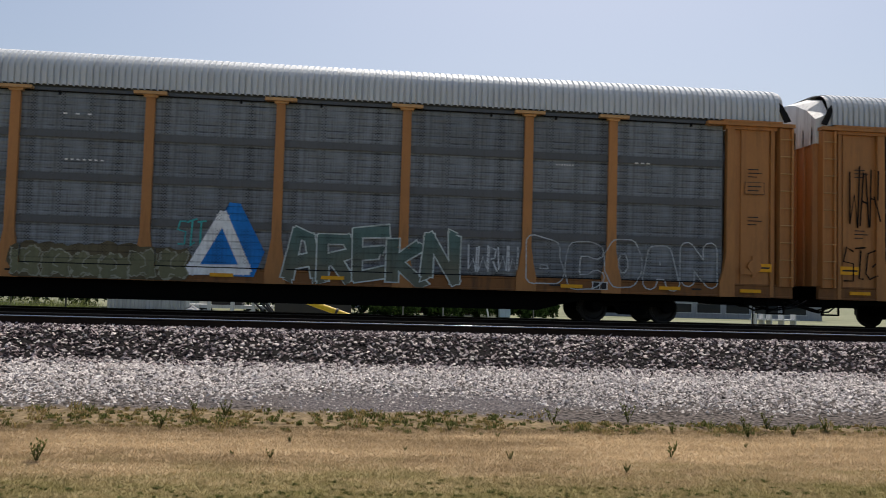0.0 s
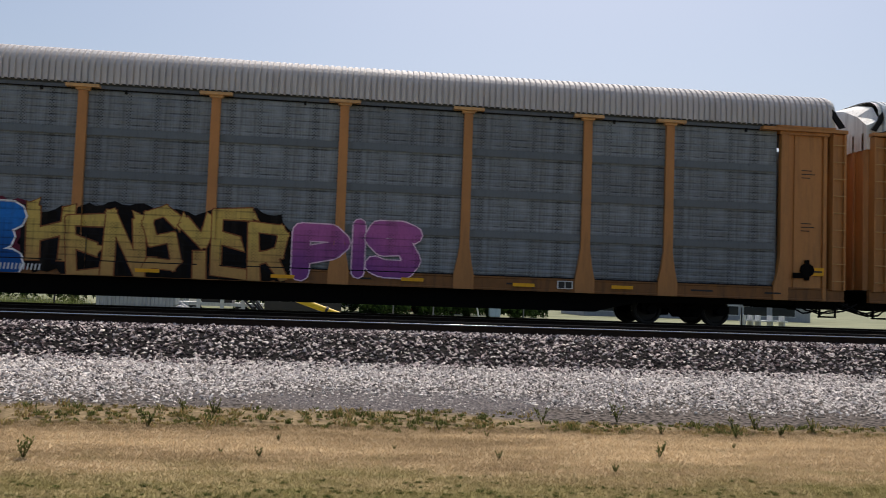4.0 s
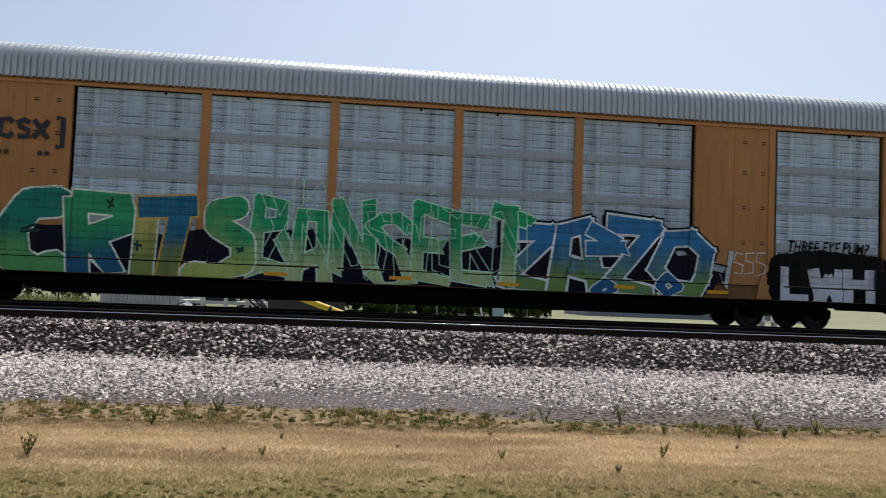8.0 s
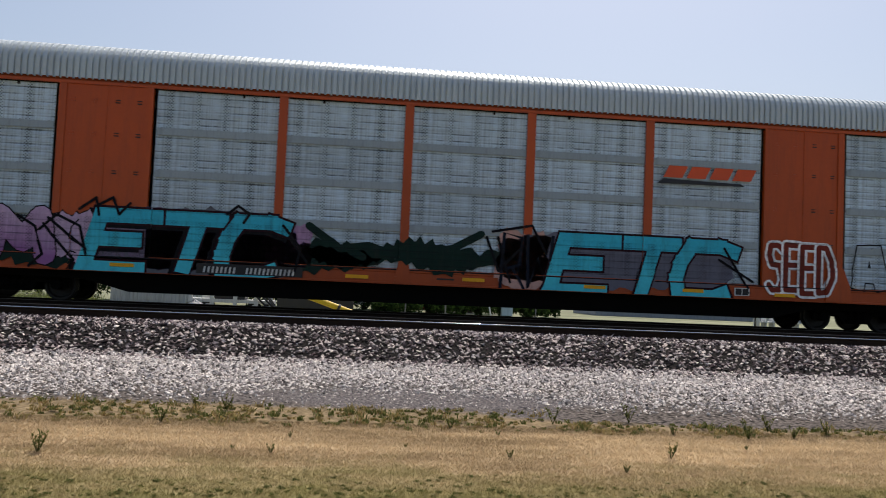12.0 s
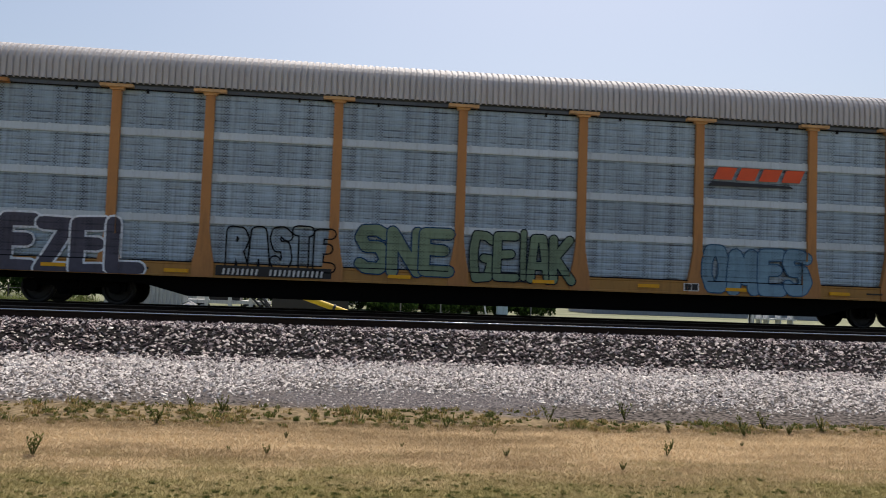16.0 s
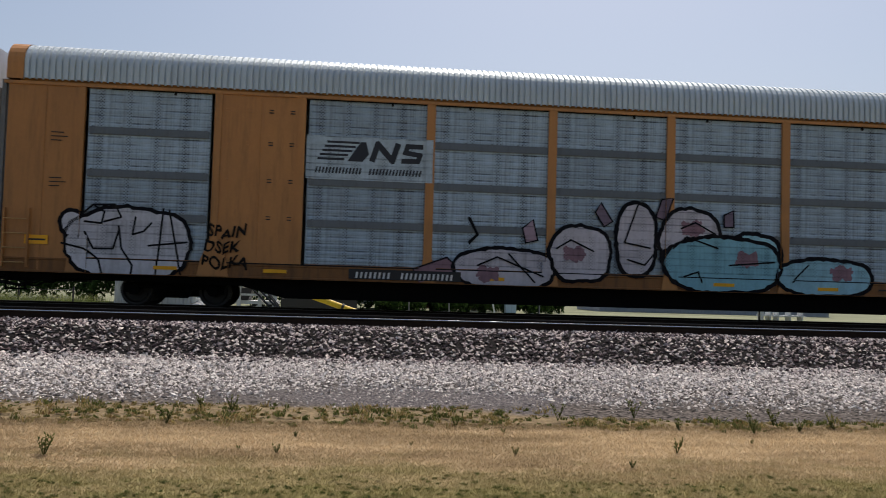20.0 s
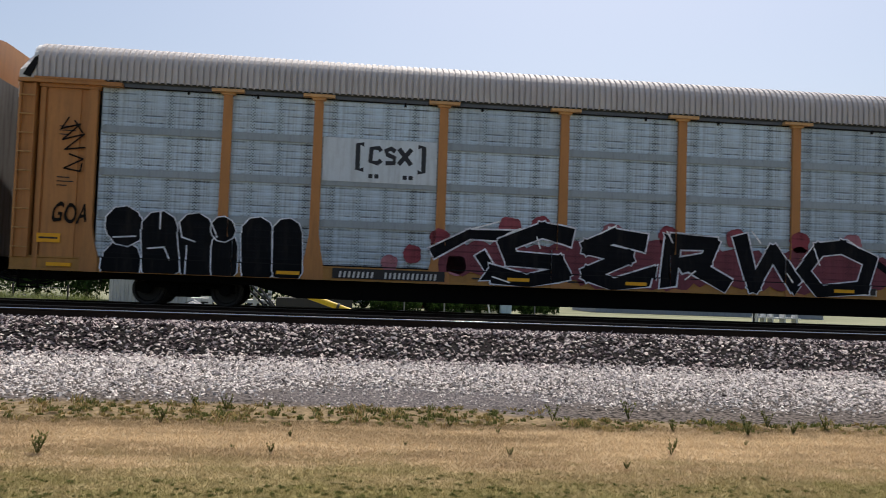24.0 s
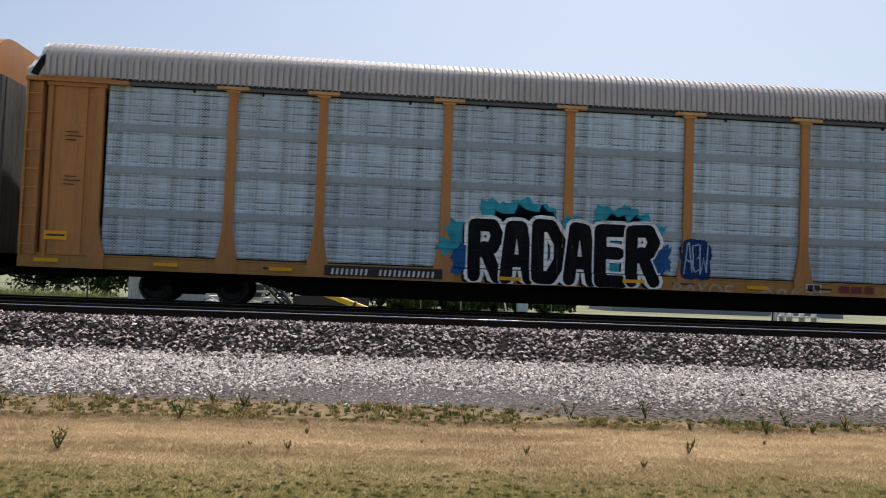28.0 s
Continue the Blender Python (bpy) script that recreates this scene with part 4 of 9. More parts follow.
                piece("hinge_bar", shape("hinge_bar_%.2f" % w, lambda b: b.plate([(-w / 2 - 0.02, -0.05), (-w / 2 + 0.05, -0.05), (-w / 2 + 0.07, -0.008), (w / 2 - 0.07, -0.008), (w / 2 - 0.05, -0.05), (w / 2 + 0.02, -0.05),
                      (w / 2 + 0.02, 0.05), (w / 2 - 0.05, 0.05), (w / 2 - 0.07, 0.008), (-w / 2 + 0.07, 0.008), (-w / 2 + 0.05, 0.05), (-w / 2 - 0.02, 0.05)], -1.545, -1.47)), car, STRIPS["mid" if sheet_kind != "rib_white" else "grey"], pose(mid, 0, Z_PANEL + ROW * q - 0.03))
        if style == "new":
            piece("bay_sill", shape("bay_sill_%.2f" % w, lambda b: b.box(-w / 2, w / 2, -1.54, -1.47, 1.02, 1.06)), car, sill, pose(mid, 0, 0))
    for i, e in enumerate(EDGES[1:-1]):
        if style == "old":
            p = piece("post", post_shape(), car, body, pose(e, 0, 0))
            if caps:
                piece("post_cap", cap_shape(), p, cap_mat or (CAP if body in (YELLOW, YELLOW_PALE) else body))
        elif not ({i, i + 1} & set(solid)):
            piece("post", shape("slim_post", lambda b: b.box(-0.10, 0.10, -1.56, -1.44, 1.0, 4.9).plate([(-0.2, 0.72), (0.2, 0.72), (0.1, 1.3), (-0.1, 1.3)], -1.585, -1.56)), car, body, pose(e, 0, 0))
    if style == "old":
        both_ends(car, "end_post", end_post_shape(), body)
        both_ends(car, "end_side_sheet", door_shape(), body)
        both_ends(car, "end_header", header_shape(), cap_mat or body)
        rungs(both_ends(car, "ladder_sheet", ladder_sheet_shape(), body), 1.2, 4.8, 0.42, 13.46, 13.79, body)
        piece("roof_hood", hood_shape("sheet"), car, hood)
        hood_shape("hung")
        piece("roof_hood", mirrored("hood_hung"), car, hood, None, "pale fabric hood hung over the end")
        for s in (1, -1):
            m = flap_shape((k + (s > 0)) % 5)
            piece("edge_seal", m if s > 0 else mirrored(m.name), car, RUBBER_AND_GAP)
        piece("brake_handle", shape("brake_handle", lambda b: b.box(12.5, 12.9, -1.60, -1.53, 1.25, 1.38).rod((12.85, -1.62, 1.45), (12.85, -1.53, 1.45), 0.17, 10).box(12.8, 12.9, -1.6, -1.53, 1.2, 1.7)), car, STEEL if k % 3 else body)
    else:
        o = [(12.15, -1.44), (12.15, -1.555), (12.32, -1.555), (12.32, -1.53), (12.98, -1.53), (12.98, -1.545), (13.02, -1.545), (13.02, -1.53), (13.8, -1.53), (13.8, -1.44)]
        both_ends(car, "end_side_sheet", shape("end_solid", lambda b: b.tower(o, 0.72, 4.93)), body)
        both_ends(car, "gusset", shape("end_gusset", lambda b: b.plate([(11.95, 0.72), (12.4, 0.72), (12.3, 1.5), (12.15, 1.5)], -1.60, -1.555)), body)
        both_ends(car, "top_beam", shape("top_beam", lambda b: b.box(0, 13.9, -1.57, -1.44, 4.88, 4.95)), body)
        both_ends(car, "corner_door", corner_shape(), end_strip or DOOR_GREY, "streaked grey door edge")
        rungs(both_ends(car, "ladder_sheet", shape("step_sheet", lambda b: b.box(13.2, 13.24, -1.62, -1.53, 0.8, 2.1).box(13.72, 13.76, -1.62, -1.53, 0.8, 2.1)), body), 0.9, 2.1, 0.32, 13.24, 13.72, body)
        both_ends(car, "roof_hood", hood_shape("cap"), body)
    refl = shape("reflector", lambda b: b.box(-0.26, 0.26, -1.60, -1.56, 0.81, 0.89))
    for e in (-13.0, -10.4, -7.9, -5.2, -2.6, 0.4, 2.9, 5.6, 8.1, 10.5, 13.0):
        if r.random() < 0.85 and e not in (-5.2,):
            piece("reflector", refl, car, REFLECT, pose(e + r.uniform(-0.3, 0.3), 0, r.uniform(-0.02, 0.03)))
    return car

# ---- paint on the cars: letters, logos and stencils ----
from mathutils.geometry import delaunay_2d_cdt


def depth(k, u, z):
    """How far the surface of car k stands out at u, z, the flared feet of its posts included."""
    style = LINE_UP[k][7].get("style", "old")
    a = abs(u)
    near = min(abs(u - e) for e in EDGES[1:-1])
    if style == "old":
        if near < 0.24 and z < 1.6 and a < 9.6:
            return 1.589
        if z < 1.03:
            return 1.595 if 11.98 < a < 12.36 else 1.578
        if a > 13.42:
            return 1.665
        if a > 12.36:
            return 1.569
        if a > 12.13:
            return 1.595
        return 1.589 if near < 0.115 else 1.529
    if (8.85 < a < 9.55 and z < 1.55) or (11.95 < a < 12.4 and z < 1.5):
        return 1.604
    if near < 0.2 and z < 1.3 and a < 6:
        return 1.589
    if z < 1.03:
        return 1.578
    if a > 12.15:
        return 1.558
    if 7.25 < a < 9.3:
        return 1.563
    return 1.564 if near < 0.105 else 1.529


def lay(k, name, verts, faces, mat, layer=1, parent=None, label="", cut=True):
    """Lay flat faces in u, z on the side of car k, following its posts and sheets."""
    verts = [(u, max(z, 0.715)) for u, z in verts]       # nothing hangs below the sill
    bm = bmesh.new()
    vs = [bm.verts.new((u, 0, z)) for u, z in verts]
    for f in faces:
        try:
            bm.faces.new([vs[i] for i in f])
        except ValueError:
            pass
    if cut:
        us, zs = [p[0] for p in verts], [p[1] for p in verts]
        old = LINE_UP[k][7].get("style", "old") == "old"
        lines = [c for c in ((1.022, 1.046, 1.6) if old else (1.022, 1.046, 1.3, 1.55)) if min(zs) < c < max(zs)]
        w = 0.115 if old else 0.105
        foot = 0.24 if old else 0.2
        cuts = [e + s * q for e in EDGES[1:-1] for s in (-1, 1) for q in ((w, foot) if min(zs) < 1.6 else (w,))]
        cuts += [s * q for s in (-1, 1) for q in ((11.98, 12.13, 12.36, 13.42) if old else (7.25, 8.85, 9.3, 9.55, 11.95, 12.15, 12.4))]
        for c in cuts:
            if min(us) < c < max(us):
                bmesh.ops.bisect_plane(bm, geom=bm.verts[:] + bm.edges[:] + bm.faces[:], dist=1e-5, plane_co=(c, 0, 0), plane_no=(1, 0, 0))
        for c in lines:
            bmesh.ops.bisect_plane(bm, geom=bm.verts[:] + bm.edges[:] + bm.faces[:], dist=1e-5, plane_co=(0, 0, c), plane_no=(0, 0, 1))
    out, index, new_faces = [], {}, []
    for f in bm.faces:
        c = f.calc_center_median()
        d = round(-depth(k, c.x, c.z) - 0.0025 * layer, 4)
        if cut and 1.022 < c.z < 1.046 and abs(c.x) < 11.95 and d > -1.585 - 0.0025 * layer:
            continue        # the black strip that paints the gap's shade stays bare
        ids = []
        for v in f.verts:
            key = (round(v.co.x, 4), round(v.co.z, 4), d)
            if key not in index:
                index[key] = len(out)
                out.append((v.co.x, d, v.co.z))
            ids.append(index[key])
        if len(set(ids)) > 2:
            new_faces.append(ids if f.normal.y < 0 else ids[::-1])
    bm.free()
    m = bpy.data.meshes.new(name)
    m.from_pydata(out, [], new_faces)
    m.materials.append(mat)
    m.update()
    ob = new(name, m)
    ob.parent = parent or CARS[k]
    return tagged(ob, label) if label else ob


GLYPHS = {}


def glyphs(text, weight):
    """Flat mesh data of a word in the built-in font, fattened by weight."""
    key = (text, weight)
    if key not in GLYPHS:
        c = bpy.data.curves.new("word", "FONT")
        c.body, c.offset, c.resolution_u, c.fill_mode = text, weight, 3, "FRONT"
        c.space_character = 1.05
        ob = bpy.data.objects.new("word", c)
        m = bpy.data.meshes.new_from_object(ob)
        GLYPHS[key] = ([(v.co.x, v.co.y) for v in m.vertices], [tuple(p.vertices) for p in m.polygons])
        bpy.data.objects.remove(ob)
        bpy.data.meshes.remove(m)
    return GLYPHS[key]


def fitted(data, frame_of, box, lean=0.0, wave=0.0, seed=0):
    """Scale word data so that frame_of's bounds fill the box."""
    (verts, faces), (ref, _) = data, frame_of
    x0, x1 = min(p[0] for p in ref), max(p[0] for p in ref)
    y0, y1 = min(p[1] for p in ref), max(p[1] for p in ref)
    u0, z0, u1, z1 = box
    out = []
    for x, y in verts:
        a, c = (x - x0) / (x1 - x0), (y - y0) / (y1 - y0)
        c2 = c + wave * math.sin(a * 9 + seed) * (0.35 + 0.65 * abs(c - 0.5) * 2) + wave * 0.5 * math.sin(a * 23 + seed * 2)
        a2 = a + lean * (c - 0.5) * (z1 - z0) / (u1 - u0) + wave * 0.12 * math.sin(c * 6 + a * 12 + seed)
        out.append((u0 + a2 * (u1 - u0), z0 + c2 * (z1 - z0)))
    return out, faces


def cloud(box, seed, lobes=11, rough=0.16, square=0.75):
    """A closed puffy outline that fills the box: a rounded band with lobes all along its rim."""
    r = random.Random(seed)
    u0, z0, u1, z1 = box
    w, h = (u1 - u0) / 2, (z1 - z0) / 2
    power = 2 + 4 * square
    n = int(min(150, 36 + 16 * (w + h)))
    raw = []
    for i in range(4 * n):
        a = 2 * math.pi * i / (4 * n)
        c, s = math.cos(a), math.sin(a)
        q = (abs(c) ** power + abs(s) ** power) ** (-1 / power)
        raw.append((c * q * w, s * q * h))
    walked = [0.0]
    for p, q in zip(raw, raw[1:] + raw[:1]):
        walked.append(walked[-1] + math.hypot(q[0] - p[0], q[1] - p[1]))
    total, m = walked[-1], min(w, h)
    ph = [r.uniform(0, 6.28) for _ in range(4)]
    lobe = max(3, round(total / max(0.28, m * 0.75)))
    pts, j = [], 0
    for i in range(n):
        d = total * i / n
        while walked[j + 1] < d:
            j += 1
        x, z = raw[j % len(raw)]
        a = 2 * math.pi * i / n
        bump = 0.55 * abs(math.sin(lobe * a / 2 + ph[0] + 0.9 * math.sin(3 * a + ph[3]))) + 0.3 * math.sin(5 * a + ph[1]) + 0.15 * math.sin(2.4 * lobe * a + ph[2])
        k = rough * 1.5 * (bump - 0.8) * m
        l = math.hypot(x, z) or 1
        pts.append(Vector((u0 + w + x + k * x / l * (0.3 if abs(x) < w * 0.9 else 1), z0 + h + z + k * z / max(abs(z), 0.2 * h))))
    v, _, f, *_ = delaunay_2d_cdt(pts, [], [list(range(n))], 1, 1e-5)
    return [tuple(p) for p in v], [tuple(t) for t in f]


STROKES = [[[(0.1, 0), (0.15, 1), (0.8, 0.9), (0.7, 0.5), (0.25, 0.45)], [(0.45, 0.45), (0.95, 0.0)]], [[(0.9, 0.9), (0.25, 1.0), (0.1, 0.6), (0.85, 0.45), (0.8, 0.05), (0.1, 0.0)]],
           [[(0.1, 0.0), (0.4, 1.0), (0.65, 0.95), (0.95, 0.0)], [(0.3, 0.4), (0.8, 0.35)]], [[(0.85, 1.0), (0.2, 0.85), (0.1, 0.2), (0.4, 0.0), (0.95, 0.2)], [(0.5, 0.5), (0.9, 0.55)]],
           [[(0.1, 1.0), (0.15, 0.0), (0.5, 0.55), (0.85, 0.0), (0.95, 1.0)]], [[(0.15, 0.0), (0.1, 0.9), (0.9, 0.1), (0.9, 1.0)]], [[(0.05, 0.95), (0.95, 1.0)], [(0.5, 0.95), (0.45, 0.0), (0.8, 0.1)]]]


def ribbon(points, w):
    """A thick line through the points."""
    v, f = [], []
    for i, (x, z) in enumerate(points):
        a, b = points[max(i - 1, 0)], points[min(i + 1, len(points) - 1)]
        dx, dz = b[0] - a[0], b[1] - a[1]
        l = math.hypot(dx, dz) or 1
        v += [(x - dz / l * w, z + dx / l * w), (x + dz / l * w, z - dx / l * w)]
    for i in range(len(points) - 1):
        f.append((2 * i, 2 * i + 1, 2 * i + 3, 2 * i + 2))
    return v, f


def strokes(box, n, w, seed, grow=0.0):
    """Angular letter-like strokes that cannot be read, n of them side by side."""
    r = random.Random(seed)
    u0, z0, u1, z1 = box
    step = (u1 - u0) / n
    v, f = [], []
    for i in range(n):
        for line in STROKES[r.randrange(len(STROKES))]:
            pts = [(u0 + (i + x * 1.08 + r.uniform(-0.07, 0.07)) * step, z0 + (z + r.uniform(-0.08, 0.08)) * (z1 - z0)) for x, z in line]
            a, b = ribbon(pts, w + grow)
            f += [tuple(q + len(v) for q in face) for face in b]
            v += a
    return v, f



# letters as strokes: x and y from 0 to 9, strokes parted by a bar
ALPHABET = dict(
    A="00 29 69 90|13 83", B="00 09 78 75 05|75 91 80 00", C="98 69 19 06 03 10 70 91", D="00 09 59 96 93 50 00", E="99 09 00 90|05 75", F="00 09 99|05 75",
    G="98 69 19 06 03 10 70 94 54", H="00 09|90 99|05 95", I="50 59", J="59 52 20 02", K="00 09|89 15 90", L="09 00 90", M="00 19 53 89 90", N="00 09 90 99",
    O="29 06 03 20 70 93 96 79 29", P="00 09 79 97 75 04", Q="29 06 03 20 70 93 96 79 29|53 90", R="00 09 79 97 75 04|45 90", S="98 69 19 07 25 75 92 70 20 01",
    T="09 99|59 50", U="09 02 20 70 92 99", V="09 50 99", W="09 20 56 80 99", X="09 90|99 00", Y="09 55 99|55 50", Z="09 99 00 90")


def skeleton(ch):
    return [[(int(p[0]) / 9, int(p[1]) / 9) for p in line.split()] for line in ALPHABET.get(ch.upper(), ALPHABET["O"]).split("|")]


def bone(p, q, wp, wq, e0, e1, skew=0.0):
    """A straight bar from p to q, half as wide as wp and wq to each side, lengthened by e0 and e1."""
    d = Vector(q) - Vector(p)
    d = d.normalized() if d.length > 1e-6 else Vector((1, 0))
    n = Vector((-d.y, d.x))
    a, b = Vector(p) - d * e0, Vector(q) + d * e1
    return [a + n * wp, a - n * wp, b - n * wq + d * skew, b + n * wq - d * skew]


def disc(p, r, n=9):
    return [Vector((p[0] + r * math.cos(2 * math.pi * i / n), p[1] + r * math.sin(2 * math.pi * i / n))) for i in range(n)]


def limb_shapes(lines, t, grow, style, seed):
    """Convex pieces that together make the fat strokes of one letter: t thick, grown by grow on every side."""
    r = random.Random(seed)
    out, w = [], t / 2 + grow
    for line in lines:
        last = len(line) - 2
        closed = line[0] == line[-1]
        for i in range(last + 1):
            p, q = line[i], line[i + 1]
            if style == "round":
                out += [bone(p, q, w, w, 0, 0), disc(p, w), disc(q, w)]
                continue
            start, end = i == 0 and not closed, i == last and not closed
            flare = 1.28 if style == "wild" else 1.0
            cut = r.uniform(-0.45, 0.45) * t if style == "wild" else 0.0
            out.append(bone(p, q, w * (flare if start else 1), w * (flare if end else 1), grow + t * 0.15 if start else w * 0.8, grow + t * 0.15 if end else w * 0.8, cut if end else 0.0))
            spike, turn = r.random(), r.choice((-0.7, 0.7))
            if style == "wild" and (start or end) and spike < 0.6:
                tip, back = (q, p) if end else (p, q)
                d = (Vector(tip) - Vector(back)).normalized()
                d = Vector((d.x * math.cos(turn) - d.y * math.sin(turn), d.x * math.sin(turn) + d.y * math.cos(turn)))
                n = Vector((-d.y, d.x))
                c = Vector(tip)
                out.append([c - n * w * 0.9, c + d * (t * 0.95 + grow * 1.8), c + n * w * 0.9])
    for i, q in enumerate(out):
        area = sum(a.x * b.y - b.x * a.y for a, b in zip(q, q[1:] + q[:1]))
        if area < 0:
            out[i] = q[::-1]
    return out


def united(shapes, minus=()):
    """One flat mesh of overlapping convex pieces, without what lies in minus."""
    every = list(shapes) + list(minus)
    flat, edges = [], []
    for q in every:
        o = len(flat)
        flat += [Vector((p[0], p[1])) for p in q]
        edges += [(o + i, o + (i + 1) % len(q)) for i in range(len(q))]
    v, _, faces, *_ = delaunay_2d_cdt(flat, edges, [], 0, 1e-4)
    mid = np.array([np.mean([v[i] for i in f], axis=0) for f in faces])

    def inside(group):
        hit = np.zeros(len(faces), bool)
        for q in group:
            p = np.array([tuple(c) for c in q])
            d = np.roll(p, -1, 0) - p
            rel = mid[:, None] - p[None]
            hit |= (d[None, :, 0] * rel[..., 1] - d[None, :, 1] * rel[..., 0] > -1e-7).all(1)
        return hit
    keep = inside(shapes)
    if minus:
        keep &= ~inside(minus)
    return [tuple(p) for p in v], [tuple(f) for f, t in zip(faces, keep) if t]


def letter(k, lines, t, fill, line, fill2=None, edge=0.035, style="round", layer=2.0, shade="", name="spray_letter"):
    """One sprayed letter or figure along the given strokes, t thick, with its outline."""
    outer, inner = limb_shapes(lines, t, edge, style, k), limb_shapes(lines, t, 0.0, style, k)
    a = lay(k, name, *united(outer), paint(line), layer, None, "sprayed letter with an outline")
    lay(k, "letter_fill", *united(inner), paint(fill, fill2), layer + 0.28, a)
    if shade:
        lay(k, "letter_side", *united([[p + Vector((-0.13, -0.03)) for p in q] for q in outer]), paint(shade), layer - 0.9, a)
    return a


def doodle(k, lines, w, color, layer=2.0, name="spray_line", label="sprayed thin lines"):
    """Thin sprayed lines."""
    return lay(k, name, *united(limb_shapes(lines, w * 2, 0.0, "round", k)), paint(color), layer, None, label)


def word(k, text, box, fill, line, halo="", fat=0.0, edge=0.03, lean=0.0, wave=0.05, fill2=None, pad=0.12, label="", smooth=3, rim="", style="", thick=0.0, block=True, lift=0.0):
    """Sprayed letters that overlap: a cloud behind, and for each letter its outline and fill. No fill: the outline alone."""
    style = style or ("wild" if smooth == 1 else "round")
    seed = k * 7 + len(text) + int(box[0] * 3)
    r = random.Random(seed)
    if halo:
        g = (box[0] - pad * 2, box[1] - pad, box[2] + pad * 2, box[3] + pad)
        lay(k, "spray_cloud", *cloud(g, seed, 13), paint(halo), 1, None, "sprayed colour cloud behind letters")
    widths = [0.45 if ch in "IJ1il" else 1.25 if ch in "MW" else 1.0 for ch in text]
    unit = (box[2] - box[0]) / sum(widths)
    u, first, shade, rims = box[0], None, [], []
    h = box[3] - box[1]
    for i, ch in enumerate(text):
        w = widths[i] * unit
        t = (thick or (0.34 if style == "round" else 0.27)) * min(max(w, 0.7 * unit), h * 0.9)
        lap = 0.06 * unit if fill else -0.02 * unit
        dz = r.uniform(-0.5, 0.5) * wave * h * 1.6
        x0, x1, z0, z1 = u - lap + t / 2, u + w + lap - t / 2, box[1] + t / 2 + dz + r.uniform(0, 0.6) * wave * h, box[3] - t / 2 + dz - r.uniform(0, 0.6) * wave * h
        x1 = max(x1, x0 + 0.02)
        jit = wave * (1.0 if style == "wild" else 0.35)
        u += w
        if ch == " ":
            continue
        lines = []
        for stroke in skeleton(ch):
            pts = []
            for a, c in stroke:
                a2 = a + (r.uniform(-1, 1) * jit if 0 < len(pts) else 0)
                c2 = c + r.uniform(-1, 1) * jit
                pts.append((x0 + a2 * (x1 - x0) + (c2 - 0.5) * lean * h, z0 + c2 * (z1 - z0)))
            if stroke[0] == stroke[-1]:
                pts[-1] = pts[0]
            lines.append(pts)
        sd = seed * 31 + i
        outer = limb_shapes(lines, t, edge, style, sd)
        inner = limb_shapes(lines, t, 0.0, style, sd)
        name = label or ("sprayed letter with an outline" if fill else "sprayed hollow letter")
        if not fill:
            a = lay(k, "spray_letter", *united(outer, inner), paint(line), 2 + lift + i * 0.4, None, name)
            first = first or a
            continue
        a = lay(k, "spray_letter", *united(outer), paint(line), 2 + i * 0.55, None, name)
        first = first or a
        lay(k, "letter_fill", *united(inner), paint(fill, fill2), 2.28 + i * 0.55, a)
        shade += [[p + Vector((-0.09, -0.07)) for p in q] for q in outer]
        if rim:
            rims += limb_shapes(lines, t, edge + 0.045, style, sd)
    if rims:
        lay(k, "letter_rim", *united(rims), paint(rim), 1.75, first)
    if shade and block and (halo or rim or style == "wild"):
        lay(k, "spray_shadow", *united(shade), paint("14141a"), 1.5, None, "dark block shadow of sprayed letters")
    return first


def scrawl(k, box, n, line, fill="", w=0.05, halo="", seed=0, label="sprayed scrawl"):
    """Sprayed shapes that cannot be read: a jagged body of colour with edge lines in and round it."""
    seed = seed or int(abs(k * 13 + box[0] * 5)) + 1
    if halo:
        lay(k, "spray_cloud", *cloud((box[0] - 0.15, box[1] - 0.1, box[2] + 0.15, box[3] + 0.1), seed, 13), paint(halo), 1, None, "sprayed colour cloud behind letters")
    if not fill:
        return lay(k, "spray_outline", *strokes(box, n, w, seed), paint(line), 2, None, label)
    r = random.Random(seed)
    step, first, inner = (box[2] - box[0]) / n, None, ([], [])
    for i in range(n):
        lo, hi = box[1] + r.uniform(0, 0.12) * (box[3] - box[1]), box[3] - r.uniform(0, 0.16) * (box[3] - box[1])
        slot = (box[0] + (i - 0.10) * step, lo, box[0] + (i + 1.12) * step, hi)
        t = 0.035
        a = lay(k, "spray_body", *cloud(slot, seed + i, 5 + i % 3, 0.24, 0.8), paint(line), 2 + i * 0.5, None, label)
        lay(k, "spray_fill", *cloud((slot[0] + t, slot[1] + t, slot[2] - t, slot[3] - t), seed + i, 5 + i % 3, 0.24, 0.8), paint(fill), 2.25 + i * 0.5, a)
        first = first or a
        mx, mz, h = (slot[0] + slot[2]) / 2, (lo + hi) / 2, hi - lo
        q = r.choice((-1, 1))
        for curve in ([(-0.12 * q, 0.3), (0.06 * q, 0.15), (0.08 * q, -0.05), (-0.1 * q, -0.12)], [(-0.1 * q, -0.3), (0.05 * q, -0.27), (0.12 * q, -0.36)]):
            v, f = ribbon([(mx + x * step, mz + z * h) for x, z in curve], 0.016)
            inner[1].extend(tuple(j + len(inner[0]) for j in face) for face in f)
            inner[0].extend(v)
    lay(k, "spray_edge", *inner, paint(line), 2.5 + n * 0.5, first)
    return first


def tag_line(k, text, box, line, lean=0.15, wave=0.06, fat=0.012):
    """A handwritten line."""
    ref = glyphs(text, fat)
    return lay(k, "spray_tag", *fitted(ref, ref, box, lean, wave, k), paint(line), 2, None, "thin sprayed tag")


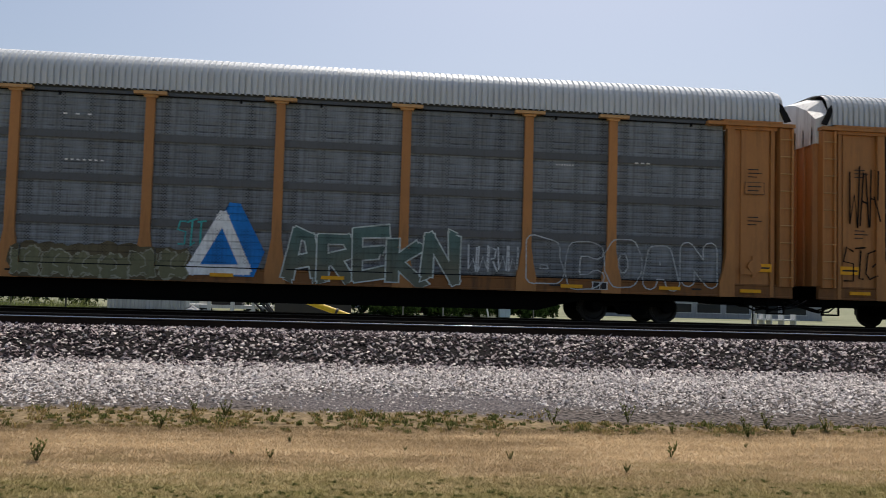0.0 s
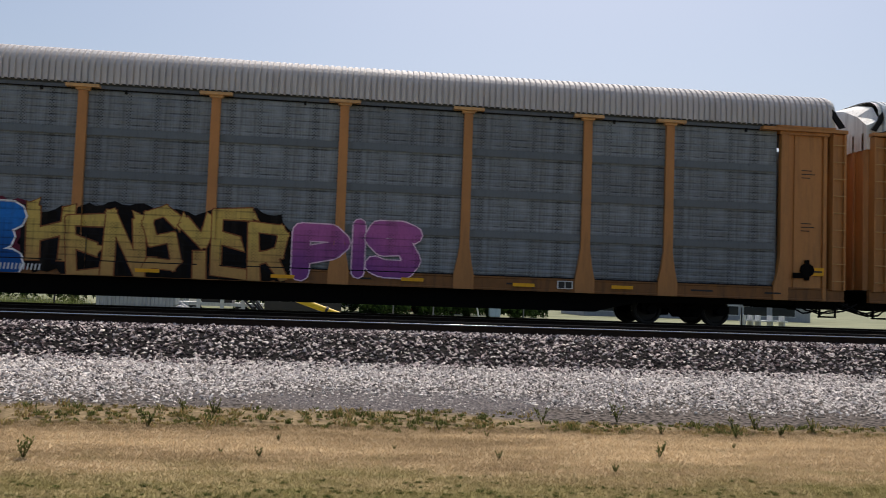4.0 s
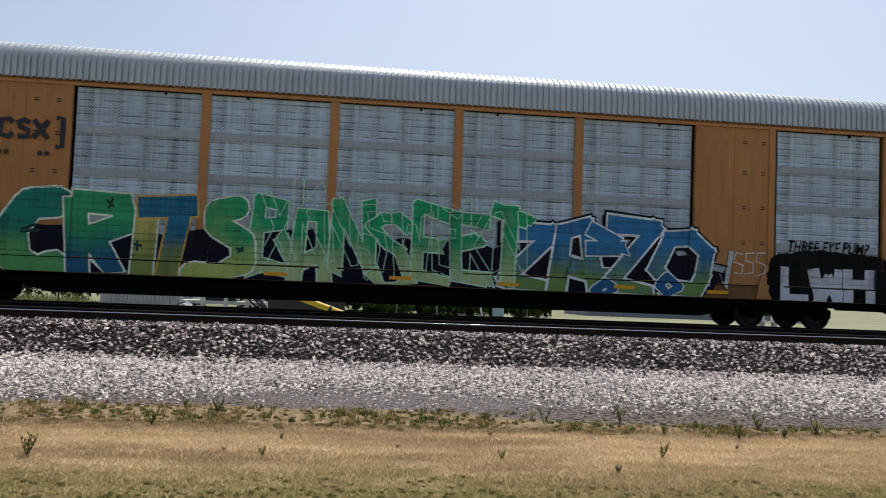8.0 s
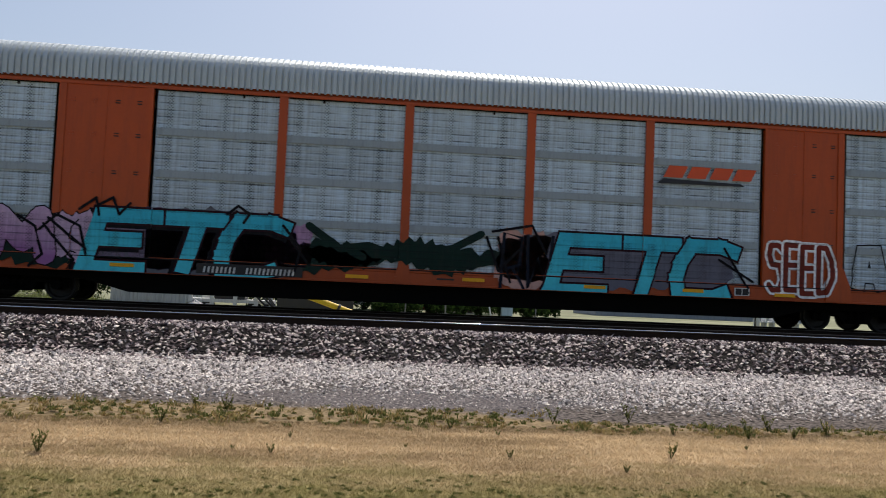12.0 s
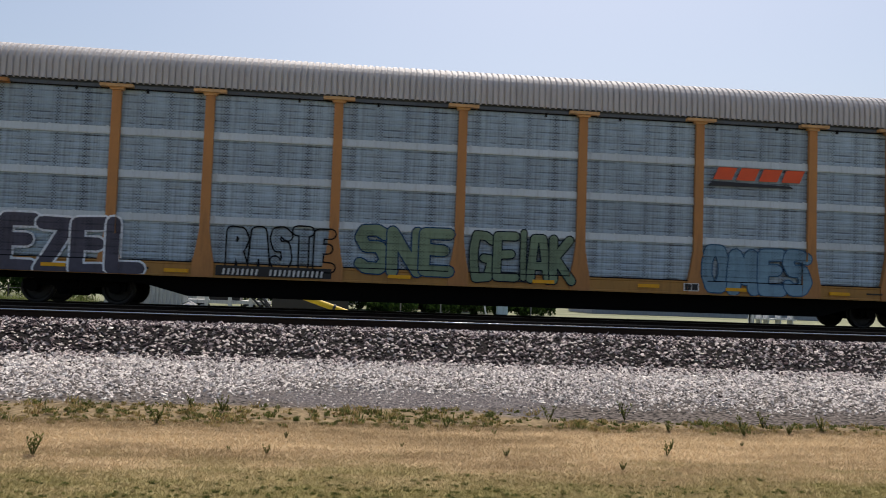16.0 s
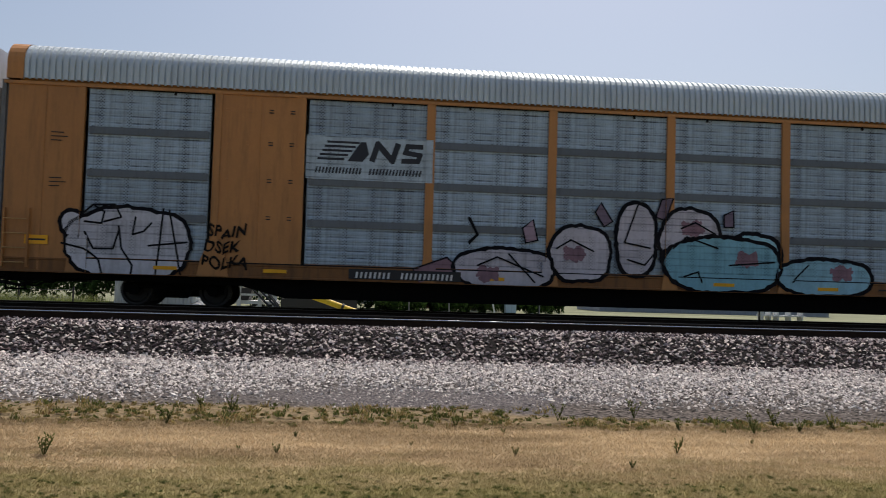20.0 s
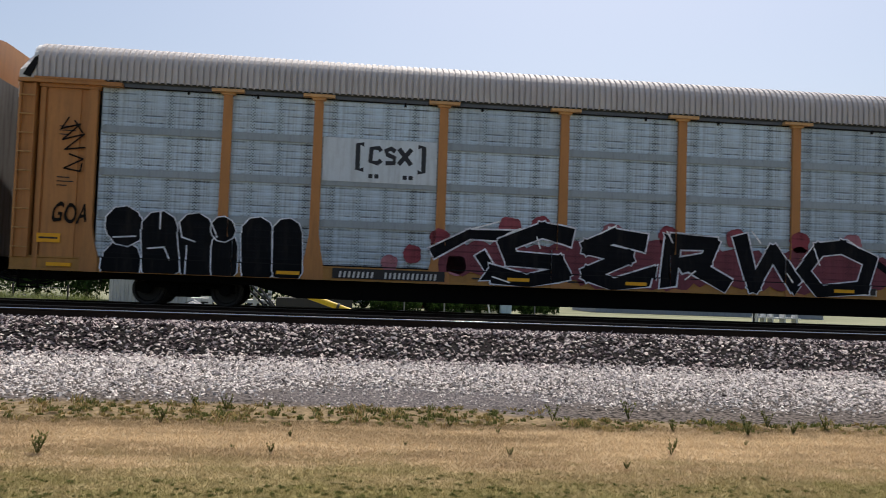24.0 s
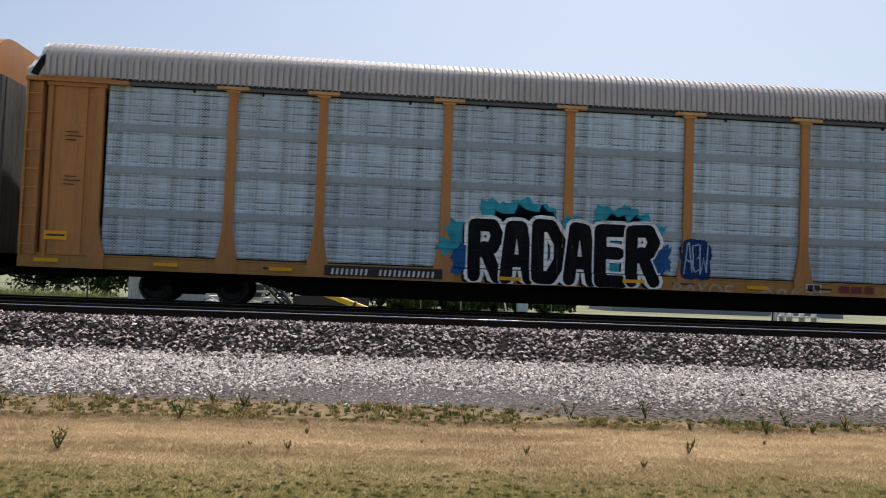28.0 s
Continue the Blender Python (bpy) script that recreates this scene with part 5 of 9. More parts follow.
def patch(k, box, color, seed=1, lobes=11, rough=0.16, layer=1, name="spray_patch", square=0.5):
    return lay(k, name, *cloud(box, seed, lobes, rough, square), paint(color), layer, None, "sprayed patch of colour")


def shape_on(k, pts, color, layer=2, name="spray_shape", mat=None):
    """One flat outline."""
    bm = bmesh.new()
    face = bm.faces.new([bm.verts.new((u, 0, z)) for u, z in pts])
    bm.verts.index_update()
    res = bmesh.ops.triangulate(bm, faces=[face])
    bm.verts.index_update()
    v = [(q.co.x, q.co.z) for q in bm.verts]
    f = [tuple(q.index for q in t.verts) for t in bm.faces]
    bm.free()
    return lay(k, name, v, f, mat or paint(color), layer)


def rect(k, u0, z0, u1, z1, mat, layer=2, name="plate", parent=None, skew=0.0, label=""):
    return lay(k, name, [(u0, z0), (u1, z0), (u1 + skew, z1), (u0 + skew, z1)], [(0, 1, 2, 3)], mat, layer, parent, label)


def bars(k, u0, z0, u1, z1, n, mat, name="lettering", layer=2, gap=0.3, skip=(), skew=0.0):
    """Upright bars in place of letters or figures."""
    step = (u1 - u0) / n
    v, f = [], []
    for i in range(n):
        if i in skip:
            continue
        a, b = u0 + i * step, u0 + (i + 1 - gap) * step
        o = len(v)
        v += [(a, z0), (b, z0), (b + skew, z1), (a + skew, z1)]
        f.append((o, o + 1, o + 2, o + 3))
    return lay(k, name, v, f, mat, layer, None, "plain bars for lettering or painted daylight")


def shield(k, u, z, w, h, plate=None, slogan=False, body=None):
    """A red, white and blue shield on a plate of the car's colour."""
    m = body or LINE_UP[k][1]
    b = Build().box(-8.275 - 0.9, -8.275 + 0.9, -1.565, -1.47, plate[0], plate[1])
    holder = new("logo_plate", b.mesh("logo_plate", m))
    holder.parent = CARS[k]
    tagged(holder, "steel plate with a striped shield")
    y = -1.567

    def flat(name, pts, mat, lift):
        bm = bmesh.new()
        bmesh.ops.triangulate(bm, faces=[bm.faces.new([bm.verts.new((u + a * w / 2, y - lift, z + c * h / 2)) for a, c in pts])])
        me = bpy.data.meshes.new(name)
        bm.to_mesh(me)
        bm.free()
        me.materials.append(mat)
        o = new(name, me)
        o.parent = holder
        return o
    out = [(-0.78, 1.0), (-0.4, 0.92), (0, 0.98), (0.4, 0.92), (0.78, 1.0), (0.98, 0.62), (0.86, 0.3), (0.98, -0.1), (0.95, -0.55), (0.5, -0.86), (0, -1.0), (-0.5, -0.86), (-0.95, -0.55), (-0.98, -0.1), (-0.86, 0.3), (-0.98, 0.62)]
    flat("shield_edge", [(a * 1.06, c * 1.05) for a, c in out], SIGN_WHITE, 0.002)
    flat("shield_field", out, SIGN_WHITE, 0.004)
    flat("shield_top", [(-0.78, 1.0), (-0.4, 0.92), (0, 0.98), (0.4, 0.92), (0.78, 1.0), (0.98, 0.62), (0.86, 0.3), (0.9, 0.18), (-0.9, 0.18), (-0.86, 0.3), (-0.98, 0.62)], SIGN_BLUE, 0.006)
    for i in range(5):
        a = -0.76 + i * 0.355
        lo = -0.97 + abs(a + 0.06) ** 2 * 0.42
        flat("red_stripe", [(a, lo), (a + 0.17, lo), (a + 0.17, 0.16), (a, 0.16)], SIGN_RED, 0.006)
    for j, n in ((0.72, 10), (0.42, 14)):
        for i in range(n):
            a = -0.62 + 1.26 * i / n
            flat("letter_bar", [(a, j - 0.1), (a + 0.66 / n, j - 0.1), (a + 0.66 / n, j + 0.1), (a, j + 0.1)], SIGN_WHITE, 0.009)
    if slogan:
        ref = glyphs("BUILDING AMERICA", 0.01)
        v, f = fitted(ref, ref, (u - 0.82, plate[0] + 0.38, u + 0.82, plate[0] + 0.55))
        me = bpy.data.meshes.new("slogan")
        me.from_pydata([(a, y - 0.003, c) for a, c in v], [], f)
        me.materials.append(LETTER_B)
        new("slogan", me).parent = holder
    return holder


SIGN_WHITE = worn("sign white", lin("e6e6e4"), 0.45, vary=0.06, dirty=0.15)
SIGN_BLUE = worn("sign blue", lin("1c3f86"), 0.45, vary=0.1, dirty=0.15)
SIGN_RED = worn("sign red", lin("b03a3a"), 0.45, vary=0.1, dirty=0.15)
SIGN_DARK = worn("sign dark blue black", lin("23262e"), 0.5, vary=0.1, dirty=0.15)
SIGN_ORANGE = worn("sign orange", lin("d9542a"), 0.45, vary=0.1, dirty=0.1)
SIGN_MAROON = worn("sign maroon", lin("7a1f30"), 0.45, vary=0.1, dirty=0.1)


def daylight(k, u0, u1, z, n, h=0.03, gap=0.35):
    """White bars laid on the sheets, painting in daylight through slots."""
    bars(k, u0, z, u1, z + h, n, SIGN_WHITE, "bright_slot", 1, gap)


def striped_logo(k, u0, z0, u1, z1, mat, plate=""):
    """Speed lines running into two slanted letter shapes, with a line of bars below."""
    w, h = u1 - u0, z1 - z0
    if plate:
        rect(k, u0 - 0.2, z0 - 0.12, u1 + 0.25, z1 + 0.1, paint(plate), 1, "logo_field")
    for i in range(5):
        z = z0 + h * (0.42 + 0.125 * i)
        rect(k, u0 + w * (0.02 + 0.022 * i), z, u0 + w * (0.27 + 0.035 * i), z + h * 0.065, mat, 2, "speed_line")
    lay(k, "logo_shape", [(u0 + w * a, z0 + h * c) for a, c in ((0.30, 0.40), (0.44, 0.40), (0.50, 0.62), (0.47, 0.98), (0.42, 0.98))], [(0, 1, 2, 3, 4)], mat, 2)
    for pts, t in ((((0.53, 0.44), (0.58, 0.94), (0.72, 0.46), (0.77, 0.96)), 0.17), (((1.0, 0.91), (0.86, 0.91), (0.84, 0.72), (0.98, 0.66), (0.96, 0.48), (0.81, 0.47)), 0.145)):
        lay(k, "logo_shape", *united(limb_shapes([[(u0 + w * a, z0 + h * c) for a, c in pts]], h * t, 0.0, "block", 1)), mat, 2.3)
    bars(k, u0, z0 + h * 0.03, u1, z0 + h * 0.21, 32, mat, gap=0.42, skip=(14, 15), skew=0.03)


def bracket_logo(k, u0, z0, u1, z1, mat):
    """Three bold letter shapes between square brackets, dots below."""
    w, h = u1 - u0, z1 - z0
    t = h * 0.07
    for s, a, b in ((1, u0, u0 + w * 0.09), (-1, u1, u1 - w * 0.09)):
        lay(k, "logo_bracket", *ribbon([(b, z1), (a, z1), (a, z0 + h * 0.25), (b, z0 + h * 0.25)], t), mat, 2)
    bold_three(k, u0 + w * 0.17, z0 + h * 0.42, u1 - w * 0.17, z0 + h * 0.95, mat)
    for a in (0.2, 0.29, 0.72, 0.81):
        lay(k, "logo_dot", *cloud((u0 + w * a - 0.05, z0, u0 + w * a + 0.05, z0 + 0.1), 1, 4, 0.02), mat, 2)


def bold_three(k, u0, z0, u1, z1, mat):
    w, h = u1 - u0, z1 - z0
    q = h * 0.13
    for pts in ([(0.27, 0.75), (0.22, 0.93), (0.05, 0.9), (0.03, 0.15), (0.2, 0.07), (0.28, 0.25)], [(0.6, 0.78), (0.5, 0.93), (0.38, 0.8), (0.42, 0.58), (0.58, 0.42), (0.58, 0.12), (0.38, 0.1)],
                [(0.68, 0.95), (0.97, 0.05)], [(0.97, 0.95), (0.68, 0.05)]):
        lay(k, "logo_letter_shape", *ribbon([(u0 + a * w, z0 + c * h) for a, c in pts], q), mat, 2)


def slanted_logo(k, u0, z0, u1, z1):
    """Orange slanted letter shapes over a dark wedge."""
    bars(k, u0 + 0.15, z0 + (z1 - z0) * 0.35, u1 - 0.15, z1, 4, SIGN_ORANGE, "logo_letter_shape", 2, 0.18, skew=0.14)
    lay(k, "logo_wedge", [(u0, z0), (u1 - 0.4, z0 + 0.02), (u1 - 0.5, z0 + 0.08), (u0 + 0.15, z0 + 0.12)], [(0, 1, 2, 3)], SIGN_DARK, 2)


def number_band(k, u0, z0, u1, z1, skip=(4,), n=11, dark=True):
    """The car's mark and number, as bars on a dark band."""
    if dark:
        rect(k, u0 - 0.15, 0.755, u1 + 0.15, 0.985, BLACK, 3.5, "number_band")
    bars(k, u0, z0, u1, z1, 2 * n, LETTER_W, "car_number", 4, 0.55, [2 * q + j for q in skip for j in (0, 1)], 0.02)


def data_marks(k, u, z, mat=None):
    """Small stencilled data beside the end post."""
    m = mat or LETTER_B
    for dz, n in ((0.0, 6), (-0.09, 8), (-0.18, 5)):
        bars(k, u + 0.06, z + dz, u + 0.06 + 0.045 * n, z + dz + 0.022, 1, m, "stencil", 2, 0.0)

# ---- the train, car by car ----
NEW_SOLID = (1, 7)
SILL_PINK = worn("pink sprayed sill", lin("7a3c40"), 0.65, dirt=GRIME, dirty=0.5)
OLD_LABEL = "autorack car, "
LINE_UP = [
    # label, body, sheet, strip, ribbed, roof, sill, extra
    ("dark grey sheets, tan posts, sprayed along the foot", YELLOW, "dull", "dull", False, ROOF_W, SILL, {}),
    ("dark grey ribbed sheets, tan posts and shield plate", YELLOW, "rib_grey", "black", True, ROOF_W, SILL, {}),
    ("clean white ribbed sheets, bright yellow posts", YELLOW_NEW, "rib_white", "white", True, ROOF_W, SILL_CLEAN, dict(caps=False)),
    ("grey sheets, tan posts and large shield plate", YELLOW, "dull", "grey", False, ROOF_P, SILL, {}),
    ("dark grey sheets, tan posts, blue spray letters", YELLOW, "dull", "grey", False, ROOF_P, SILL, {}),
    ("dark ribbed sheets, tan posts, blue spray letters", YELLOW, "rib_dark", "black", True, ROOF_W, SILL, {}),
    ("light grey sheets, tan posts, tan bubble letters", YELLOW, "mid", "light", False, ROOF_P, SILL, {}),
    ("light grey ribbed sheets with pale seams, tan posts", YELLOW, "mid", "pale", False, ROOF_W, SILL_CLEAN, {}),
    ("tan steel and light sheets, green spray letters", YELLOW, "light", "mid", False, ROOF_G, SILL, dict(style="new", solid=NEW_SOLID)),
    ("dark ribbed sheets, red brown posts", BROWN, "rib_dark", "black", True, ROOF_P, SILL, {}),
    ("dark grey sheets, tan posts and large shield plate", YELLOW_PALE, "dull", "dark", False, ROOF_P, SILL, {}),
    ("grimy dark sheets, tan posts and large shield plate", YELLOW_PALE, "dark", "dark", False, ROOF_P, SILL, {}),
    ("orange red steel and light sheets", ORANGE, "light", "light", False, ROOF_G, ORANGE, dict(style="new", solid=NEW_SOLID)),
    ("tan steel and grey sheets", YELLOW, "mid", "mid", False, ROOF_G, SILL_CLEAN, dict(style="new", solid=NEW_SOLID)),
    ("all white sheets and posts on a yellow sill", WHITE_PAINT, "white", "white", False, ROOF_G, SILL_CLEAN, {}),
    ("grimy dark brown sheets, tan posts and shield plate", YELLOW_PALE, "dark", "dark", False, ROOF_P, SILL, dict(rows={(0, 3): "dull"})),
    ("light grey sheets with pale seams, tan posts", YELLOW, "mid", "pale", False, ROOF_P, SILL_CLEAN, {}),
    ("white car sprayed over in pink with giant black letters", WHITE_PAINT, "pink", "pink", False, ROOF_G, SILL_PINK, dict(caps=False)),
    ("dark ribbed sheets, tan posts, silver spray letters", YELLOW, "rib_dark", "black", True, ROOF_W, SILL, dict(caps=False)),
    ("light grey steel and blue-grey sheets", GREY_PAINT, "teal", "teal", False, ROOF_G, SILL_GREY, dict(style="new", solid=NEW_SOLID)),
    ("tan steel and light sheets, silver bubble letters", YELLOW, "mid", "grey", False, ROOF_G, SILL, dict(style="new", solid=NEW_SOLID)),
    ("soot dark sheets, tan posts and large shield plate", YELLOW_PALE, "black", "black", False, ROOF_P, SILL, {}),
    ("grimy dark sheets, tan posts and large shield plate", YELLOW_PALE, "dull", "dark", False, ROOF_P, SILL, {}),
    ("tan car sprayed over in olive with giant black letters", YELLOW, "olive", "olive", False, ROOF_G, SILL, dict(style="new", solid=NEW_SOLID, rows={(8, q): "mid" for q in range(4)})),
    ("light grey sheets, tan posts, black spray letters", YELLOW, "light", "light", False, ROOF_P, SILL_CLEAN, {}),
    ("light grey sheets of mixed age, tan posts", YELLOW, "light", "pale", False, ROOF_P, SILL, dict(rows={(4, 2): "mid", (4, 3): "mid", (5, 2): "mid", (5, 3): "mid"})),
    ("dark brown ribbed sheets, pale yellow posts", YELLOW_PALE, "rib_brown", "dark", True, ROOF_P, SILL_CLEAN, {}),
    ("tan steel and light sheets, blue spray letters", YELLOW, "light", "mid", False, ROOF_G, SILL, dict(style="new", solid=NEW_SOLID)),
    ("light grey sheets, tan posts, black and teal letters", YELLOW, "light", "light", False, ROOF_P, SILL_CLEAN, {}),
]
CARS = [car_base(k, OLD_LABEL + row[0], *row[1:7], **row[7]) for k, row in enumerate(LINE_UP)]
for ob in CARS[23].children:       # the olive spray runs on over posts, feet and sill
    kind = ob.name.split(".")[0]
    if kind in ("post", "gusset") or kind == "side_sill":
        ob.material_slots[0].material = STRIPS["olive"]

# ---- what is painted on them ----

# first car
scrawl(0, (-4.27, 0.62, -0.51, 1.44), 6, '8a8a7a', '6a6a52', 0.05, '5a5340')
shape_on(0, [(-0.56, 0.86), (0.3, 2.3), (0.38, 2.52), (0.62, 2.5), (1.2, 1.42), (0.98, 0.84)], '1f6fb5', 1)
letter(0, [[(-0.42, 0.97), (0.24, 2.2), (0.8, 1.0), (-0.42, 0.97)]], 0.22, 'd2d6da', 'aab2bc', None, 0.012, 'block')
scrawl(0, (-0.75, 1.51, -0.13, 2.09), 3, '3f9a98', '', 0.02, '')
word(0, 'AREKN', (1.67, 0.78, 5.63, 1.97), '4a605c', 'b0bab6', '', edge=0.03, wave=0.1, smooth=1, fill2='5a5c50', block=False)
scrawl(0, (5.84, 1.15, 7.05, 1.74), 5, 'b0b6b8', '', 0.02, '')
word(0, 'BCOAN', (7.24, 0.84, 11.95, 1.98), '', 'a4aaac', edge=0.03, style='round', wave=0.08)

# second car
shield(1, -8.15, 4.08, 0.87, 1.0, (2.96, 4.86), True)
word(1, 'ONIN', (-11.98, 0.56, -7.45, 2.17), 'aeb6ba', '171b22', '', wave=0.04, thick=0.36, edge=0.045)
scrawl(1, (-13.1, 2.58, -12.28, 3.93), 3, '221a14', '', 0.02, '')
scrawl(1, (-13.24, 1.17, -12.35, 2.0), 3, '221a14', '', 0.02, '')
word(1, 'REY', (-4.98, 0.94, -0.91, 1.68), 'b9b6a4', '16130f', '', wave=0.05, thick=0.3, edge=0.045, style='block')
patch(1, (-0.9, 0.67, -0.05, 1.69), 'b3b0a0', layer=3, rough=0.05, square=0.1)
rect(1, -4.88, 0.76, -1.66, 1.0, paint('b3b0a0'), 1, 'spray_band')
tag_line(1, 'FREYA', (-2.63, 0.66, -1.73, 0.96), '16130f', fat=0.02)
scrawl(1, (1.94, 1.16, 3.74, 1.76), 6, '5a2a24', '', 0.02, '')
scrawl(1, (4.77, 1.08, 6.5, 1.88), 3, '2a2523', '', 0.022, '')
doodle(1, [[(-0.95, 1.38), (-0.8, 1.44)], [(-0.58, 1.45), (-0.4, 1.39)], [(-0.87, 1.3), (-0.77, 1.29)], [(-0.55, 1.29), (-0.45, 1.28)], [(-0.67, 1.33), (-0.71, 1.12), (-0.59, 1.1)], [(-0.86, 0.94), (-0.68, 0.9), (-0.46, 0.98)], [(-0.95, 1.51), (-0.71, 1.63), (-0.4, 1.54)]], 0.014, '16130f', 4.6)
number_band(1, -8.06, 0.78, -6.09, 0.92)
bars(1, 5.49, 0.79, 6.11, 0.95, 3, SIGN_MAROON, 'sill_mark', 3, 0.25)

# white car
shield(2, -8.25, 4.24, 0.92, 1.01, (3.02, 4.86), True)
number_band(2, -8.11, 0.78, -5.49, 0.92)
bars(2, 5.39, 0.79, 6.03, 0.95, 3, SIGN_MAROON, 'sill_mark', 3, 0.25)
rect(2, -4.5, 0.79, -4.17, 0.96, SIGN_WHITE, 2, 'inspection_plate')

# car with the large shield and slogan
shield(3, -8.18, 4.04, 1.35, 1.55, (3.05, 4.86), False)
tag_line(3, 'BUILDING', (-6.41, 4.07, -4.48, 4.47), '1c2024', 0, 0, 0.03)
tag_line(3, 'AMERICA', (-4.06, 4.1, -2.25, 4.48), '1c2024', 0, 0, 0.03)
rect(3, -7.13, 4.05, -4.47, 4.62, STRIPS['grey'], 1, 'slogan_band')
rect(3, -4.23, 4.05, -1.57, 4.62, STRIPS['grey'], 1, 'slogan_band')
tag_line(3, 'CREAK', (-11.63, 1.3, -9.49, 1.94), '15181a', fat=0.01)
scrawl(3, (-8.29, 1.09, -7.51, 1.48), 3, 'c8c8c4', '', 0.015, '')
word(3, 'GUEPR', (-7.32, 0.57, -2.1, 2.37), '12544e', 'a8c8c2', '0f2a2a', fill2='0b1618', wave=0.05, style='round', thick=0.4, edge=0.03)
word(3, 'SWINE', (-1.25, 0.6, 3.92, 2.25), '090d14', 'c09c2a', '', wave=0.07, style='block', thick=0.34, edge=0.045)
letter(3, [[(5.57, 1.13), (5.94, 1.94), (6.89, 1.98), (6.98, 1.32), (5.98, 0.88)]], 0.5, '10151c', '10151c', None, 0.02, style='round', layer=2.0)
letter(3, [[(5.19, 1.25), (5.34, 1.85), (5.8, 2.2)]], 0.16, 'c4c8cc', '10151c', None, 0.05, 'wild', layer=2.4)
letter(3, [[(5.04, 0.91), (6.11, 0.82), (7.4, 1.0)]], 0.08, 'c4c8cc', '10151c', None, 0.05, 'wild', layer=2.6)
doodle(3, [[(5.57, 1.13), (5.66, 1.47), (6.77, 1.55), (6.89, 1.21)], [(5.59, 1.11), (5.97, 1.04), (6.85, 1.18)], [(5.72, 1.4), (5.81, 1.19), (5.91, 1.44), (6.02, 1.2), (6.12, 1.44), (6.24, 1.22), (6.34, 1.47), (6.45, 1.24), (6.55, 1.49), (6.67, 1.28), (6.74, 1.51)]], 0.013, 'd0d4d8', 3.6)
doodle(3, [[(5.79, 1.78), (6.15, 1.66), (6.29, 1.72)], [(6.42, 1.75), (6.63, 1.71), (6.9, 1.88)], [(5.8, 2.04), (6.21, 2.11), (6.89, 2.05)], [(5.95, 1.84), (6.42, 1.91), (6.82, 2.01)]], 0.016, 'd0d4d8', 3.6)
scrawl(3, (9.41, 1.43, 10.26, 2.25), 2, '6e2f34', '', 0.06, '')
tag_line(3, 'CREAK', (10.28, 1.13, 11.93, 1.89), '14161a', fat=0.008)
number_band(3, -6.9, 0.78, -4.81, 0.92, dark=False)

# blue letters
shield(4, -8.15, 4.03, 1.34, 1.55, (3.05, 4.86), False)
word(4, 'NORE', (-11.25, 0.6, -5.5, 2.3), '1d5fa2', 'd6dce2', '5a2230', fill2='16437a', wave=0.04, pad=0.2, thick=0.42, edge=0.045)
word(4, 'HENSYER', (-5.29, 0.66, 0.3, 2.25), 'a8904e', '7a4a2c', '14100d', fill2='9a7848', smooth=1, edge=0.025, wave=0.1)
word(4, 'PIS', (0.46, 0.8, 3.28, 2.15), '8f4f80', 'd0b4c4', '', fill2='6a3a70', wave=0.08, edge=0.03)
scrawl(4, (-13.2, 2.55, -12.37, 3.4), 4, '4a1c14', '', 0.018, '')
tag_line(4, 'ALL MY\nFRIENDS', (-11.78, 1.04, -11.13, 1.59), 'c9c4c6', fat=0.008)
number_band(4, -6.78, 0.78, -5.0, 0.92, dark=False)

# seen by its rear end
word(5, 'BORKS', (5.12, 0.57, 12.46, 2.27), '3a6c92', '121c28', '2a3a48', fill2='5c9a98', wave=0.09)

# tan bubble letters
scrawl(6, (-13.05, 3.31, -12.18, 4.71), 4, '7a7a2a', '', 0.02, '')
word(6, 'POOO', (-13.01, 0.64, -5.54, 2.76), 'a8927c', '14100e', '3f9696', fill2='b8a48e', fat=0.08, wave=0.03, edge=0.05)
word(6, 'TKU', (-5.85, 0.95, -4.5, 1.6), '2c2c38', 'b4b4bc', '', style='block', edge=0.014, wave=0.06)
word(6, 'VOMS', (-4.2, 0.85, 1.33, 2.33), '2aa8a4', '0d3f44', '', fill2='1c8488', wave=0.08, smooth=1, edge=0.03, thick=0.3)
patch(6, (-4.25, 0.55, 1.45, 1.25), '12444a', seed=12, rough=0.2)
word(6, 'TEREL', (3.9, 0.75, 11.6, 2.45), 'c4b89c', '161412', '', fill2='7fa2a8', wave=0.12, style='round', thick=0.34, edge=0.045)
patch(6, (3.2, 0.6, 11.8, 1.7), '6a96a0', seed=4, rough=0.25, lobes=17)
patch(6, (2.68, 0.67, 3.94, 1.82), '6a9a7a', seed=3, rough=0.3)
striped_logo(6, -7.09, 3.12, -4.66, 3.84, SIGN_DARK, '8a949a')
number_band(6, -7.02, 0.78, -4.72, 0.92)
bars(6, 5.39, 0.79, 6.1, 0.95, 3, SIGN_MAROON, 'sill_mark', 3, 0.25)
tag_line(6, 'GLUE', (12.21, 1.74, 13.17, 2.18), '221810', fat=0.006)

# grey and brown letters
patch(7, (-9.4, 0.97, -7.42, 2.07), '1c5278', rough=0.1)
lay(7, 'spray_line', *ribbon([(-8.42, 1.87), (-8.3, 1.1)], 0.18), paint('9fb4bc'), 2)
scrawl(7, (-9.27, 1.1, -7.5, 1.87), 3, '101c2c', '', 0.04, '')
patch(7, (-3.72, 0.95, 4.25, 2.51), '4c8c6c', seed=9, rough=0.3)
word(7, 'K', (-3.61, 0.6, -1.4, 2.4), '64402f', '18100e', '', fill2='4f3226', smooth=1, thick=0.25, edge=0.035)
word(7, 'R', (0.86, 0.62, 3.33, 2.5), '64402f', '18100e', '', fill2='4f3226', smooth=1, thick=0.25, edge=0.035)
